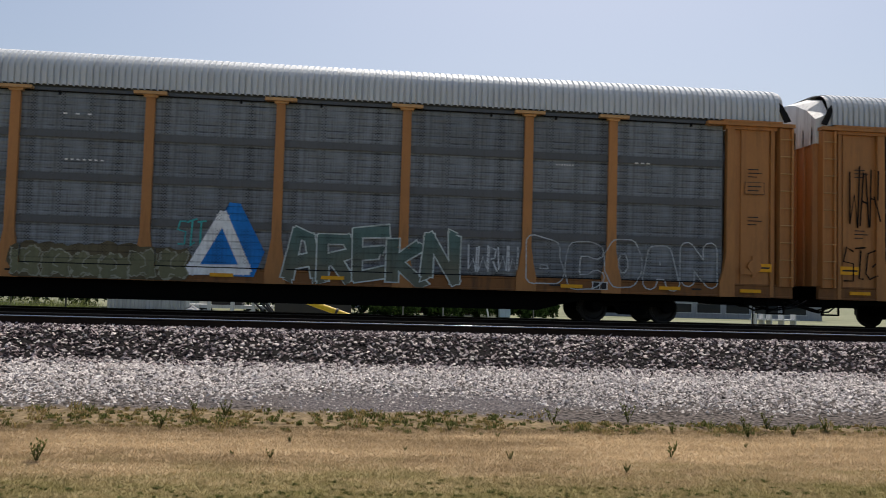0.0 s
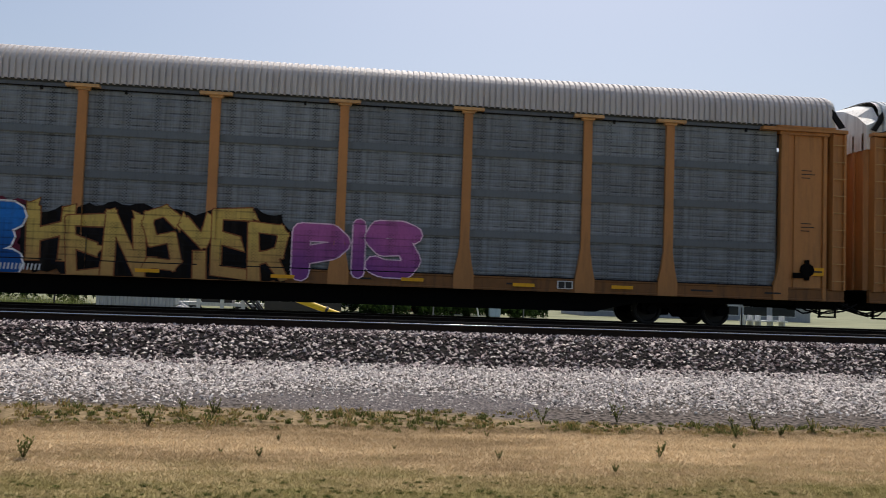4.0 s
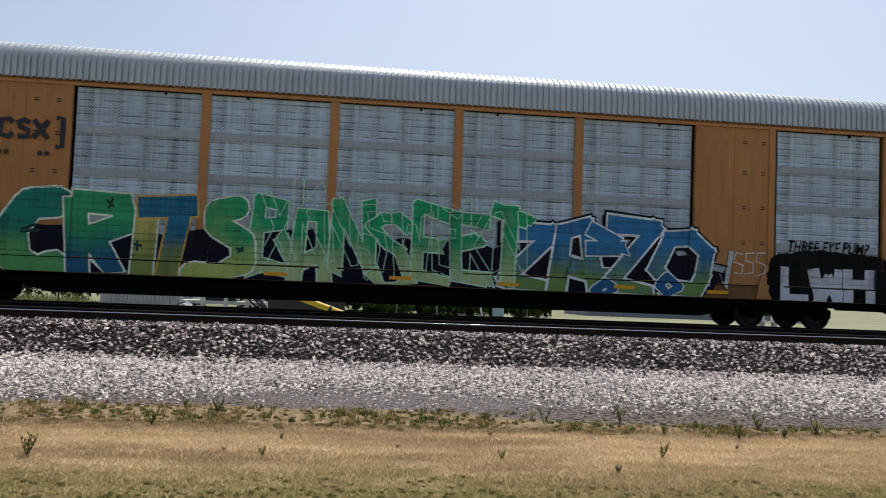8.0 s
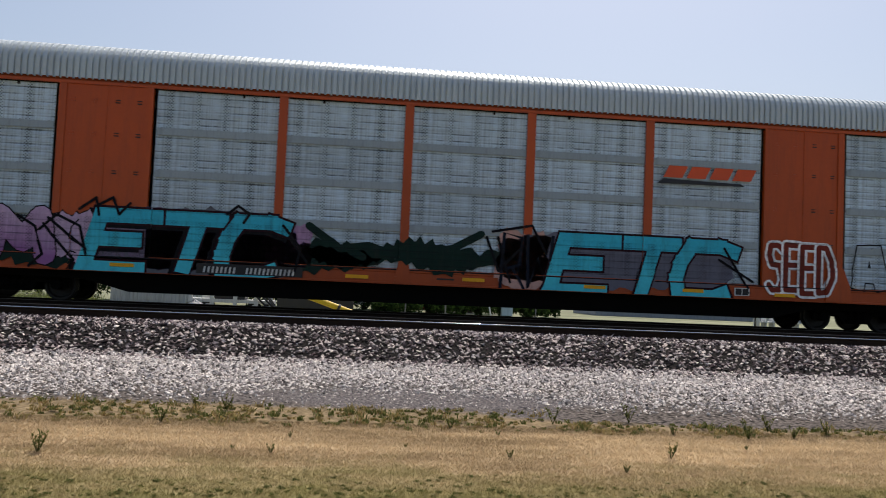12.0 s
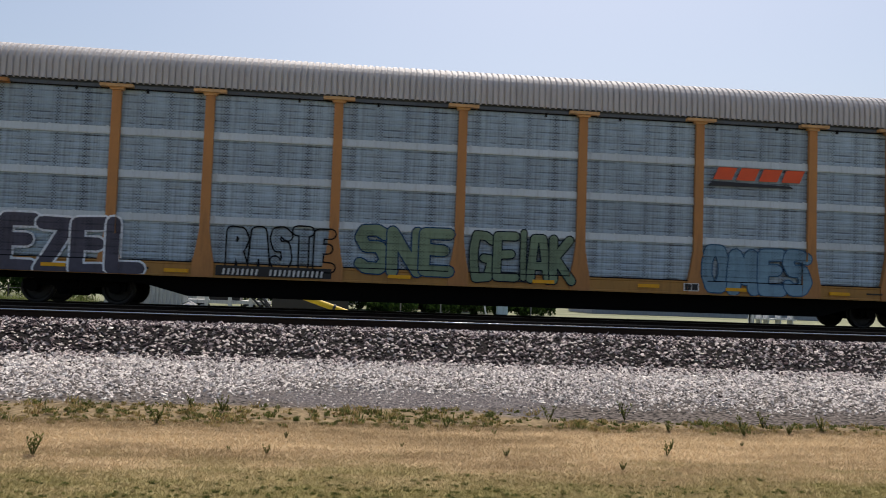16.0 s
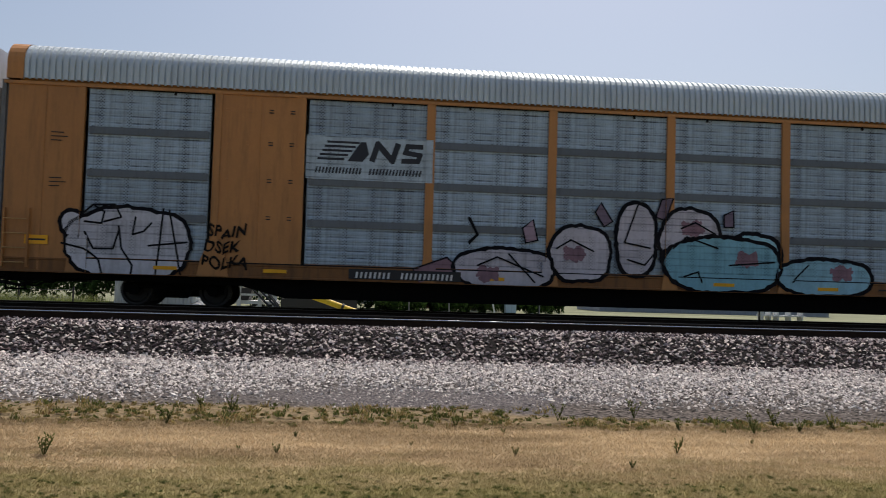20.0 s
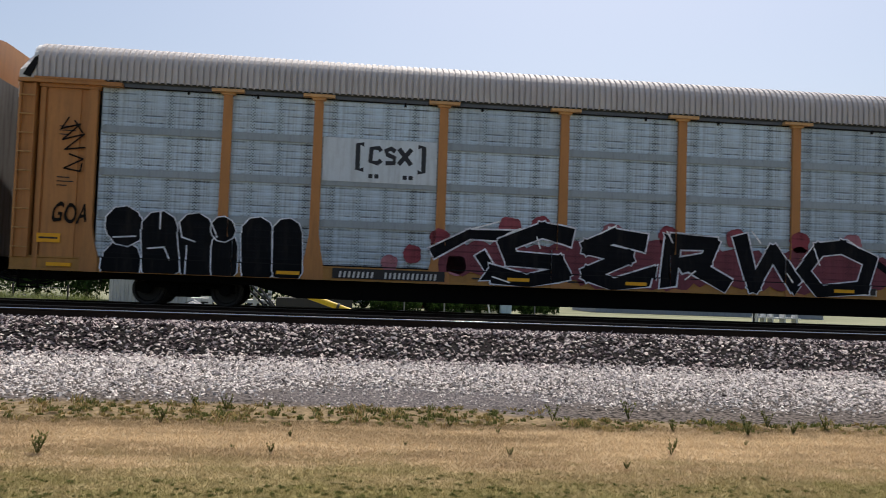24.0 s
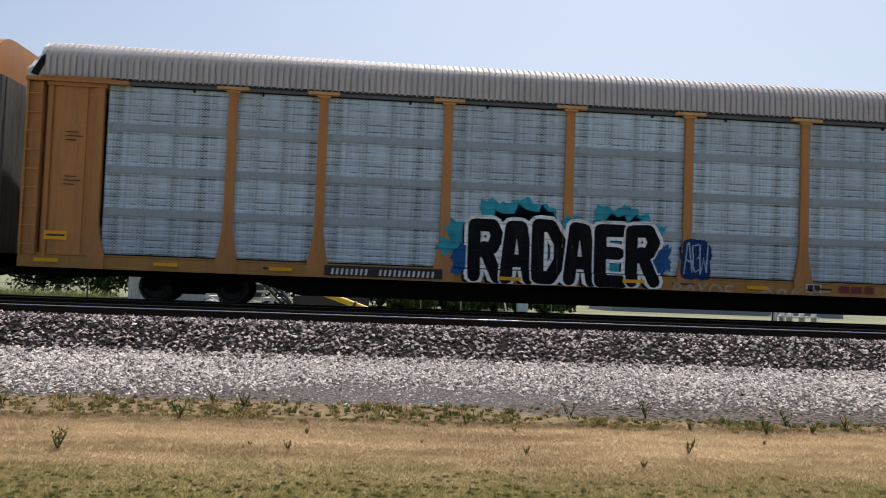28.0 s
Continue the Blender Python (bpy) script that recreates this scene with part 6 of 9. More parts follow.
word(7, 'OTE', (-1.67, 0.8, 1.38, 2.45), '747d8e', '14161c', '', style='block', thick=0.33, edge=0.04, wave=0.02)
tag_line(7, 'CSD', (3.33, 1.56, 4.17, 2.12), '121616', fat=0.03)
scrawl(7, (-7.04, 1.14, -5.75, 1.66), 4, '2c3034', '', 0.01, '')
scrawl(7, (4.72, 0.99, 5.75, 1.8), 3, '30363a', '', 0.012, '')
scrawl(7, (7.44, 1.04, 9.05, 1.88), 3, '30363a', '', 0.02, '')
word(7, 'LOLI', (9.47, 0.9, 12.03, 1.87), '', '1a1d20', '', style='block', edge=0.03)
scrawl(7, (-13.38, 1.49, -12.49, 2.12), 3, '2a1c10', '', 0.02, '')
striped_logo(7, -7.01, 3.13, -4.66, 3.83, SIGN_DARK)
number_band(7, -6.9, 0.78, -4.66, 0.92)
bars(7, 5.25, 0.79, 6.23, 0.95, 3, SIGN_MAROON, 'sill_mark', 3, 0.25)

# green letters
word(8, 'FIZE', (-12.18, 0.5, -9.13, 1.78), 'bcc2ce', '10101c', '14142a', thick=0.4)
patch(8, (-9.0, 0.5, 8.3, 1.9), '15152c', seed=6, rough=0.22, lobes=21)
letter(8, [[(-7.44, 2.25), (-8.01, 2.19), (-8.39, 1.61), (-8.28, 0.93), (-7.79, 0.67), (-7.45, 0.84)]], 0.66, '1a6a5c', 'ccd4c4', '4d8a50', edge=0.05, layer=2.0)
letter(8, [[(-7.06, 2.3), (-6.93, 0.68)], [(-7.06, 2.3), (-6.08, 2.26), (-5.94, 1.85), (-6.77, 1.5)], [(-6.65, 1.51), (-6.18, 0.71)]], 0.48, '2a8458', 'ccd4c4', '1d4f6a', edge=0.045, style='block', layer=2.6)
letter(8, [[(-5.52, 2.0), (-5.57, 0.73)]], 0.48, 'a09c58', 'ccd4c4', '6f7a40', edge=0.04, style='block', layer=3.2)
letter(8, [[(-5.65, 2.22), (-4.49, 2.31)], [(-4.79, 2.17), (-5.02, 0.76)]], 0.46, '1d5f78', 'c49a4a', '6a7440', edge=0.04, style='block', layer=3.8)
letter(8, [[(-3.55, 2.32), (-3.98, 2.21), (-3.97, 1.89), (-3.39, 1.56), (-3.36, 1.08), (-3.85, 0.74), (-4.47, 0.78)]], 0.52, '2a8a58', 'ccd4c4', '97a258', edge=0.045, layer=4.4)
doodle(8, [[(-8.15, 1.62), (-7.86, 1.73)], [(-8.17, 1.56), (-7.79, 1.61)], [(-6.39, 2.34), (-6.26, 2.22)], [(-6.27, 2.37), (-6.35, 2.18)], [(-5.76, 1.39), (-5.61, 1.36)], [(-5.69, 1.45), (-5.69, 1.26)], [(-3.51, 1.39), (-3.38, 1.34)], [(-3.47, 1.32), (-3.39, 1.41)]], 0.03, '1d4038', 6.2)
word(8, 'BANSEET', (-3.2, 0.62, 3.2, 2.62), '1d8a5c', 'b4d4bc', '', fill2='9cab78', wave=0.12, smooth=1, edge=0.03, thick=0.27, block=False)
word(8, 'XKNSWEKN', (-3.0, 1.0, 3.1, 2.85), '', 'a4ccb4', '', edge=0.018, thick=0.2, wave=0.16, style='wild', lift=4.0)
word(8, 'ZAZO', (2.54, 0.7, 7.6, 2.5), '2a6690', 'ced6d8', '', fill2='5f7a44', wave=0.1, smooth=1, edge=0.05, thick=0.27, rim='12141c')
letter(8, [[(4.69, 2.23), (5.33, 1.92)], [(4.64, 1.76), (5.47, 1.79)]], 0.26, '2a6690', 'ced6d8', '4a6a58', 0.03, 'wild', layer=5.4)
letter(8, [[(5.08, 0.97), (4.81, 0.76), (5.09, 0.63), (5.29, 0.84), (5.08, 0.97)]], 0.2, '2a5a80', 'ced6d8', None, 0.03, 'round', layer=5.8)
letter(8, [[(6.61, 1.17), (6.41, 0.95), (6.62, 0.73), (6.9, 0.93), (6.61, 1.17)]], 0.2, '2a5a80', 'ced6d8', None, 0.03, 'round', layer=5.8)
letter(8, [[(7.53, 1.48), (8.03, 1.39)]], 0.12, '8fa0a4', '12141c', None, 0.03, 'wild', layer=3.0)
scrawl(8, (7.41, 1.0, 8.19, 1.89), 1, 'c0ccc8', '', 0.06, '')
scrawl(8, (8.24, 1.3, 9.09, 1.85), 3, 'c8c8c4', '', 0.015, '')
patch(8, (9.1, 0.43, 12.39, 1.98), '0d0d11', rough=0.08)
word(8, 'LWH', (9.5, 0.62, 11.9, 1.62), 'b9bcc2', '0c0c10', style='block', thick=0.34, wave=0.0, edge=0.020)
tag_line(8, 'THREE EYE PUMP', (9.66, 1.89, 11.81, 2.18), '161616', fat=0.015)
scrawl(8, (-13.03, 2.21, -12.31, 2.66), 3, '221810', '', 0.02, '')
bracket_logo(8, -9.06, 3.26, -7.42, 4.11, SIGN_DARK)

# red brown car
rect(9, -7.12, 3.01, -4.48, 4.01, BROWN, 1, 'logo_band')
striped_logo(9, -6.92, 3.15, -5.05, 3.93, LETTER_W)
word(9, 'SEY', (-12.0, 0.95, -8.9, 2.05), '', '94948e', '', smooth=1, edge=0.028, wave=0.1)
word(9, 'YMOH', (-7.9, 0.9, -3.6, 2.0), '', '94948e', '', smooth=1, edge=0.028, wave=0.1, thick=0.36)
word(9, 'C', (-3.4, 0.95, -1.6, 1.9), '', '94948e', '', edge=0.028, thick=0.3)
word(9, 'LIBA', (-1.4, 0.85, 2.2, 1.95), '', '94948e', '', smooth=1, edge=0.028, wave=0.1, thick=0.36)
tag_line(9, 'KDS', (2.63, 1.11, 3.57, 1.87), '9a9a96', fat=0.01)
word(9, 'DTMN', (4.5, 0.95, 9.0, 1.95), '', '94948e', '', smooth=1, edge=0.028, wave=0.1, thick=0.36)
rect(9, 9.42, 1.06, 12.0, 1.97, SHEETS['dull'], 1, 'pale_panel_face')
scrawl(9, (-13.28, 1.94, -12.5, 2.32), 4, '8a7f7c', '', 0.015, '')
number_band(9, -8.23, 0.78, -5.33, 0.92)
bars(9, 5.36, 0.79, 6.02, 0.95, 3, SIGN_MAROON, 'sill_mark', 3, 0.25)

# pale blue letters
shield(10, -8.24, 4.04, 1.34, 1.56, (3.05, 4.86), False)
rect(10, -11.86, 1.05, -10.59, 1.75, paint('7a5f5c', '9a7c78'), 1, 'spray_band')
rect(10, -3.7, 1.15, -2.11, 1.84, paint('7a5f5c', '9a7c78'), 1, 'spray_band')
letter(10, [[(-10.37, 1.64), (-9.96, 0.73), (-9.72, 1.61), (-9.37, 1.56), (-9.02, 0.77)]], 0.36, '8ea29e', '142430', 'a9b7a2', edge=0.055, style='block', layer=2.0, shade='2f5f86')
letter(10, [[(-8.73, 1.72), (-8.88, 0.84)]], 0.4, '8ea29e', '142430', 'a9b7a2', edge=0.055, style='block', layer=2.9, shade='2f5f86')
letter(10, [[(-8.63, 2.2), (-8.62, 1.98)]], 0.42, '9ab4b8', '142430', None, 0.03, 'block', layer=2.9)
letter(10, [[(-6.64, 2.21), (-6.28, 2.36)], [(-7.45, 2.42), (-8.29, 0.9)], [(-7.44, 2.36), (-6.66, 0.97)], [(-7.88, 1.11), (-6.95, 1.15)]], 0.42, '8ea29e', '142430', 'a9b7a2', edge=0.06, style='block', layer=3.6, shade='2f5f86')
letter(10, [[(-6.69, 2.02), (-6.15, 2.24), (-5.84, 2.13)]], 0.3, '9ab4b4', '142430', None, 0.04, layer=3.9)
letter(10, [[(-6.13, 0.78), (-6.23, 1.41), (-5.88, 1.74), (-5.48, 1.7), (-5.24, 1.33), (-5.27, 0.82)]], 0.52, '8ea29e', '142430', 'a9b7a2', edge=0.06, layer=4.3, shade='2f5f86')
letter(10, [[(-5.13, 2.16), (-4.62, 0.78)], [(-5.07, 2.2), (-4.48, 2.39), (-4.0, 2.16), (-3.98, 1.71), (-4.48, 1.24)]], 0.44, '9fb8c0', '142430', '8ea29e', edge=0.06, layer=5.0, shade='2f5f86')
letter(10, [[(-4.02, 0.81), (-3.75, 1.11), (-3.58, 0.83), (-3.76, 0.66)]], 0.3, 'b4bca4', '142430', None, 0.04, layer=5.6)
tag_line(10, 'SOMETHING\nGOOD', (-11.66, 1.46, -10.74, 1.81), 'b9b4b0', fat=0.01)
tag_line(10, 'MFK', (-3.24, 1.79, -2.17, 2.19), 'c4bcc0', fat=0.03)
word(10, 'MAXEM', (-2.07, 0.78, 1.54, 1.96), '6f93a6', '24405a', '', fill2='5a7a8c', wave=0.1, smooth=1, edge=0.025)
word(10, 'WKXN', (-2.0, 0.8, 1.5, 1.95), '', '2c4a62', '', edge=0.018, thick=0.2, wave=0.15, style='wild', lift=4.0)
patch(10, (3.44, 0.74, 11.68, 2.14), '8f726c', seed=2, rough=0.3)
patch(10, (2.94, 0.56, 10.84, 1.97), '0e1114', seed=8, rough=0.25, layer=2)
patch(10, (2.09, 0.78, 3.95, 1.82), 'a8a8a0', seed=6, layer=2, rough=0.3)
word(10, 'S', (4.09, 0.6, 5.46, 1.91), '0e1114', 'a08480', '')
word(10, 'T', (5.07, 0.65, 6.73, 1.97), 'b4a276', '0e1114', '')
word(10, 'A', (6.62, 0.71, 7.8, 2.03), 'adada4', '0e1114', '')
word(10, 'C', (7.91, 0.76, 9.1, 2.1), 'b4a276', '0e1114', '')
word(10, 'K', (8.96, 0.83, 11.4, 2.18), '0e1114', 'a08480', '')
tag_line(10, 'EMPTY', (-13.34, 2.6, -12.27, 3.0), '1a140c', fat=0.015)
number_band(10, -7.47, 0.78, -4.99, 0.92, dark=False)
bars(10, 5.34, 0.79, 6.04, 0.95, 3, LETTER_B, 'sill_mark', 3, 0.25)

# grimy dark car
shield(11, -8.04, 4.02, 1.4, 1.61, (3.04, 4.86), False)
patch(11, (-10.32, 0.68, -6.08, 2.24), '1b1918', seed=4, rough=0.3)
word(11, 'JOTBO', (-11.75, 0.75, -6.0, 2.28), '', '9a9a97', '', edge=0.018, wave=0.06, thick=0.42)
patch(11, (-4.97, 0.55, 1.51, 1.69), '172a32', seed=3, rough=0.25)
doodle(11, [[(-4.18, 1.36), (-4.01, 1.24), (-4.17, 1.11), (-4.32, 1.23), (-4.18, 1.36)], [(-4.16, 1.11), (-3.95, 0.94), (-4.14, 0.72), (-4.32, 0.92), (-4.16, 1.11)], [(-4.01, 1.14), (-3.79, 1.05), (-3.64, 1.31), (-3.45, 1.09), (-3.25, 1.33), (-3.06, 1.1), (-2.87, 1.35), (-2.68, 1.12), (-2.46, 1.31), (-2.13, 1.09), (-2.28, 0.85), (-2.5, 1.08)], [(-3.95, 0.94), (-3.65, 0.77), (-3.44, 1.01), (-3.2, 0.79), (-3.01, 1.0), (-2.74, 0.83), (-2.44, 0.95)], [(-2.03, 0.97), (-1.83, 1.11), (-1.64, 0.99), (-1.81, 0.8), (-2.03, 0.97)], [(-1.52, 1.1), (-1.36, 1.18), (-1.25, 1.06), (-1.41, 0.97), (-1.52, 1.1)], [(-1.13, 1.14), (-0.97, 1.2), (-0.89, 1.1), (-1.04, 1.01), (-1.13, 1.14)], [(-1.09, 0.91), (-0.85, 0.86)]], 0.022, 'c6d0d0', 3.0)
word(11, 'TNREAD', (-0.35, 0.72, 3.5, 1.7), '4c6a78', '16242c', '', fill2='3c4a4e', smooth=1, wave=0.12, edge=0.022)
patch(11, (4.27, 0.62, 10.28, 1.9), '47708a', seed=7, rough=0.4, lobes=15)
patch(11, (7.19, 0.64, 9.35, 2.11), '567f9e', seed=3, layer=2, rough=0.12)
word(11, 'BIS', (4.5, 0.68, 7.39, 1.95), '5a86a4', '10161e', '', edge=0.035, wave=0.12, style='wild', block=False)
scrawl(11, (4.41, 0.78, 6.12, 1.51), 3, '141a22', '', 0.03, '')
patch(11, (12.44, 1.21, 13.07, 1.99), '15120f', seed=5, rough=0.4, layer=2)
number_band(11, -7.31, 0.78, -4.75, 0.92)
bars(11, 5.23, 0.79, 6.16, 0.95, 3, LETTER_W, 'sill_mark', 3, 0.25)

# orange red car
patch(12, (-8.6, 0.75, -3.9, 2.2), '6a5a6e', seed=11, rough=0.12)
patch(12, (0.7, 0.75, 6.6, 2.15), '5a5a66', seed=12, rough=0.15)
patch(12, (-12.39, 0.73, -1.87, 1.59), '1b3830', seed=2, rough=0.4, lobes=17)
patch(12, (-3.92, 0.96, 1.25, 1.78), '1b3830', seed=4, rough=0.5, lobes=9)
word(12, 'OM', (-11.9, 0.75, -9.2, 2.1), 'a088a0', '151015', '', fill2='7f5480', thick=0.4)
scrawl(12, (-9.24, 0.67, -8.38, 2.18), 1, '16121a', 'a890a8', 0.12, '')
word(12, 'ETC', (-8.47, 0.61, -4.14, 2.13), '2a93a8', '3a141e', '5a5a60', lean=0.22, wave=0.0, style='block', thick=0.24, edge=0.05, fill2='3aa6b4')
patch(12, (-4.7, 0.86, -3.51, 2.08), '9a7a98', seed=5)
doodle(12, [[(-10.01, 1.87), (-9.63, 1.64), (-9.42, 1.03), (-9.7, 0.76)], [(-9.6, 1.52), (-9.17, 1.92), (-8.67, 1.69), (-8.51, 1.07)], [(-9.46, 1.71), (-8.75, 0.93)], [(-9.35, 1.84), (-8.52, 1.19)], [(-8.7, 2.07), (-8.35, 2.34), (-8.27, 1.96)], [(-8.34, 2.15), (-7.99, 2.36), (-7.84, 1.99), (-7.61, 2.25)]], 0.03, '15121a', 6.0)
doodle(12, [[(-5.49, 2.11), (-5.25, 2.32), (-4.99, 2.14), (-5.11, 1.94)], [(-4.22, 1.92), (-3.81, 1.42), (-3.91, 0.9)], [(-4.08, 1.66), (-3.6, 1.04)], [(0.48, 1.89), (0.78, 1.11), (1.3, 1.66)], [(0.61, 2.03), (1.55, 2.21), (1.91, 1.56)], [(0.75, 1.9), (1.06, 0.86)], [(6.15, 1.62), (7.02, 1.12)], [(6.28, 1.9), (6.88, 0.97)]], 0.03, '15121a', 6.0)
doodle(12, [[(-3.64, 1.95), (-2.91, 1.46), (-2.27, 1.56), (-1.74, 1.39)], [(-2.65, 1.41), (-2.39, 1.29)], [(-1.02, 1.42), (-0.3, 1.59), (0.35, 1.95)], [(-0.82, 1.3), (0.1, 1.54)]], 0.09, '1b3830', 1.6)
word(12, 'ETC', (2.1, 0.55, 6.56, 2.09), '2a93a8', '3a141e', '', lean=0.22, wave=0.0, style='block', thick=0.24, edge=0.05, fill2='3aa6b4')
patch(12, (0.65, 0.56, 2.09, 2.15), 'b08a80', seed=3, rough=0.2)
scrawl(12, (0.76, 0.63, 2.03, 2.05), 2, '1a2234', '', 0.04, '')
word(12, 'SEED', (7.37, 0.85, 9.05, 2.1), '6a2a20', 'e4e4e4', '', thick=0.3, edge=0.06, wave=0.04)
word(12, 'AJ', (9.49, 0.97, 11.05, 2.19), '', '14161a', '', style='block', edge=0.03, thick=0.34)
scrawl(12, (11.14, 1.25, 11.74, 1.8), 2, '14161a', '', 0.015, '')
scrawl(12, (-13.43, 1.79, -12.18, 2.66), 4, '1c120e', '', 0.025, '')
slanted_logo(12, 4.56, 3.4, 7.16, 3.84)
number_band(12, -5.95, 0.78, -3.88, 0.92)

# tan car, grey letters
word(13, 'REBIS', (-12.0, 0.6, -5.4, 2.2), 'aeb0b0', '1c2224', '5f8f84', fill2='a8836c', wave=0.09, smooth=1, edge=0.03, pad=0.05)
lay(13, 'logo_line', *ribbon([(-7.96, 4.58), (-8.65, 4.58), (-8.65, 3.98), (-7.81, 3.98), (-7.78, 4.58), (-7.12, 3.98), (-6.98, 3.98), (-6.98, 4.6)], 0.075), SIGN_RED, 2)
bars(13, -8.75, 3.69, -6.98, 3.88, 9, SIGN_RED)
number_band(13, -5.65, 0.78, -2.77, 0.92)
tag_line(13, 'OXS', (-12.16, 1.13, -11.8, 1.4), '1c1a18')

# white car with a crossed mark
lay(14, 'logo_line', *ribbon([(4.27, 3.29), (5.15, 3.77)], 0.07), SIGN_MAROON, 2)
lay(14, 'logo_line', *ribbon([(4.27, 3.77), (5.15, 3.29)], 0.07), SIGN_DARK, 3)
bars(14, 5.0, 3.4, 6.83, 3.71, 9, SIGN_DARK, skew=0.05)
rect(14, 5.07, 3.74, 6.84, 3.79, SIGN_DARK, 2, 'logo_rule')
rect(14, 5.11, 3.27, 6.88, 3.33, SIGN_DARK, 2, 'logo_rule')
bars(14, 4.4, 0.79, 5.37, 0.95, 3, SIGN_MAROON, 'sill_mark', 3, 0.25)
rect(14, 5.84, 0.78, 6.26, 0.97, BLACK, 2, 'inspection_plate')

# dark brown car, long sprayed foot
shield(15, -8.11, 4.04, 1.38, 1.57, (3.13, 4.86), False)
word(15, 'SPAR', (-10.24, 0.55, -7.15, 2.08), '0a0c0f', 'c4c8cc', '', thick=0.38, edge=0.035, wave=0.05)
word(15, 'YIEN', (-7.3, 0.7, -3.5, 2.12), '6898b4', '0c1416', '7a505c', fill2='6aa0a8', wave=0.1, smooth=1, edge=0.04, pad=0.03)
letter(15, [[(-7.39, 1.71), (-7.16, 1.98)]], 0.22, '2a7a50', '0c1416', None, 0.03, 'block', layer=5.4)
letter(15, [[(-4.23, 1.58), (-3.86, 1.95)]], 0.22, '2a7a50', '0c1416', None, 0.03, 'block', layer=5.4)
letter(15, [[(-6.36, 1.5), (-6.28, 1.82)]], 0.16, '2a7a50', '0c1416', None, 0.03, 'block', layer=5.4)
letter(15, [[(-7.22, 0.64), (-6.66, 0.72)]], 0.14, '2a7a50', '0c1416', None, 0.03, 'block', layer=5.4)
word(15, 'CHAZ', (-3.6, 0.6, 1.4, 2.14), '4a4688', '14142c', '7a505c', fill2='5aa4ac', wave=0.09, smooth=1, edge=0.035, rim='a8a0bc', thick=0.28)
tag_line(15, 'THE', (1.44, 1.13, 2.54, 1.77), 'c4c0c0', fat=0.03)
word(15, 'TARKRE', (1.8, 0.6, 8.1, 1.98), '573a30', '1c0f0d', '2c1c18', fill2='7a5440', wave=0.12, smooth=1, edge=0.04)
word(15, 'NSKYK', (2.0, 0.7, 7.9, 1.95), '', '2a1612', '', edge=0.026, thick=0.22, wave=0.16, style='wild', lift=4.0)
tag_line(15, 'AWARE', (8.0, 1.02, 9.11, 1.59), 'c4c8cc', fat=0.03)
word(15, 'PEKR', (9.19, 0.57, 12.43, 1.91), '0b161d', '9fb4b4', '', thick=0.36, wave=0.06, edge=0.035)
scrawl(15, (-11.66, 0.99, -10.37, 1.75), 4, '2c3a40', '', 0.03, '')
number_band(15, -6.9, 0.78, -4.76, 0.92)

# light grey car, tag row
word(16, 'SEZEL', (-12.36, 0.6, -8.55, 1.96), '4c4a54', 'c8ccd0', '', thick=0.38, edge=0.05)
word(16, 'RASTE', (-6.75, 0.9, -4.3, 1.9), '', '141416', '', edge=0.036, thick=0.4, wave=0.06)
word(16, 'SNE', (-3.81, 0.85, -1.6, 2.03), '6c7c66', '1c3858', '', thick=0.34, edge=0.03)
word(16, 'GEIAK', (-1.15, 0.85, 1.3, 2.05), '6a7a64', '142434', '', thick=0.34, edge=0.028)
word(16, 'OMES', (4.48, 0.75, 7.2, 1.9), '6a8696', '33506a', '', thick=0.42, edge=0.03)
slanted_logo(16, 4.56, 3.35, 7.18, 3.82)
number_band(16, -6.81, 0.78, -4.52, 0.92)
scrawl(16, (-13.07, 1.35, -12.36, 1.8), 3, '5a5040', '', 0.015, '')
patch(16, (12.54, 1.09, 12.99, 1.83), '1a1612', seed=3, rough=0.4)

# pink car with giant black letters
rect(17, -9.414000000000001, 1.04, -9.186, 4.86, paint('a84c5a'), 1, 'spray_band')
rect(17, -4.4639999999999995, 1.04, -4.236, 4.86, paint('a84c5a'), 1, 'spray_band')
rect(17, 1.3359999999999999, 1.04, 1.564, 4.86, paint('a84c5a'), 1, 'spray_band')
rect(17, 7.136, 1.04, 7.364, 4.86, paint('a84c5a'), 1, 'spray_band')
rect(17, 9.186, 1.04, 9.414000000000001, 4.86, paint('a84c5a'), 1, 'spray_band')
rect(17, -7.364, 1.04, -7.136, 4.0, paint('0c0b0d'), 1, 'spray_band')
rect(17, -1.564, 1.04, -1.3359999999999999, 4.0, paint('0c0b0d'), 1, 'spray_band')
rect(17, 4.236, 1.04, 4.4639999999999995, 4.0, paint('0c0b0d'), 1, 'spray_band')
shape_on(17, [(-12.76, 4.07), (-11.59, 4.18), (-11.47, 2.53), (-12.63, 2.69)], '0c0b0d', 3)
shape_on(17, [(-12.01, 5.05), (-11.77, 5.07), (-11.8, 4.04), (-12.04, 4.03)], '0c0b0d', 3)
shape_on(17, [(-12.37, 2.68), (-12.02, 2.57), (-11.96, 0.43), (-12.34, 0.42)], '0c0b0d', 3)
shape_on(17, [(-9.89, 3.6), (-9.23, 3.64), (-9.27, 3.09), (-9.27, 0.28), (-9.92, 0.25), (-9.93, 3.06)], '0c0b0d', 3)
shape_on(17, [(-9.85, 5.0), (-9.32, 5.03), (-9.81, 4.16)], '0c0b0d', 3)
shape_on(17, [(-11.55, 3.38), (-9.86, 3.25), (-9.82, 2.78), (-11.52, 3.08)], '0c0b0d', 3)
shape_on(17, [(-9.3, 3.41), (-8.05, 3.78), (-7.36, 3.85), (-7.34, 3.61), (-8.4, 3.4), (-7.31, 3.35), (-7.3, 3.16), (-8.94, 3.16), (-9.27, 3.03)], '0c0b0d', 3)
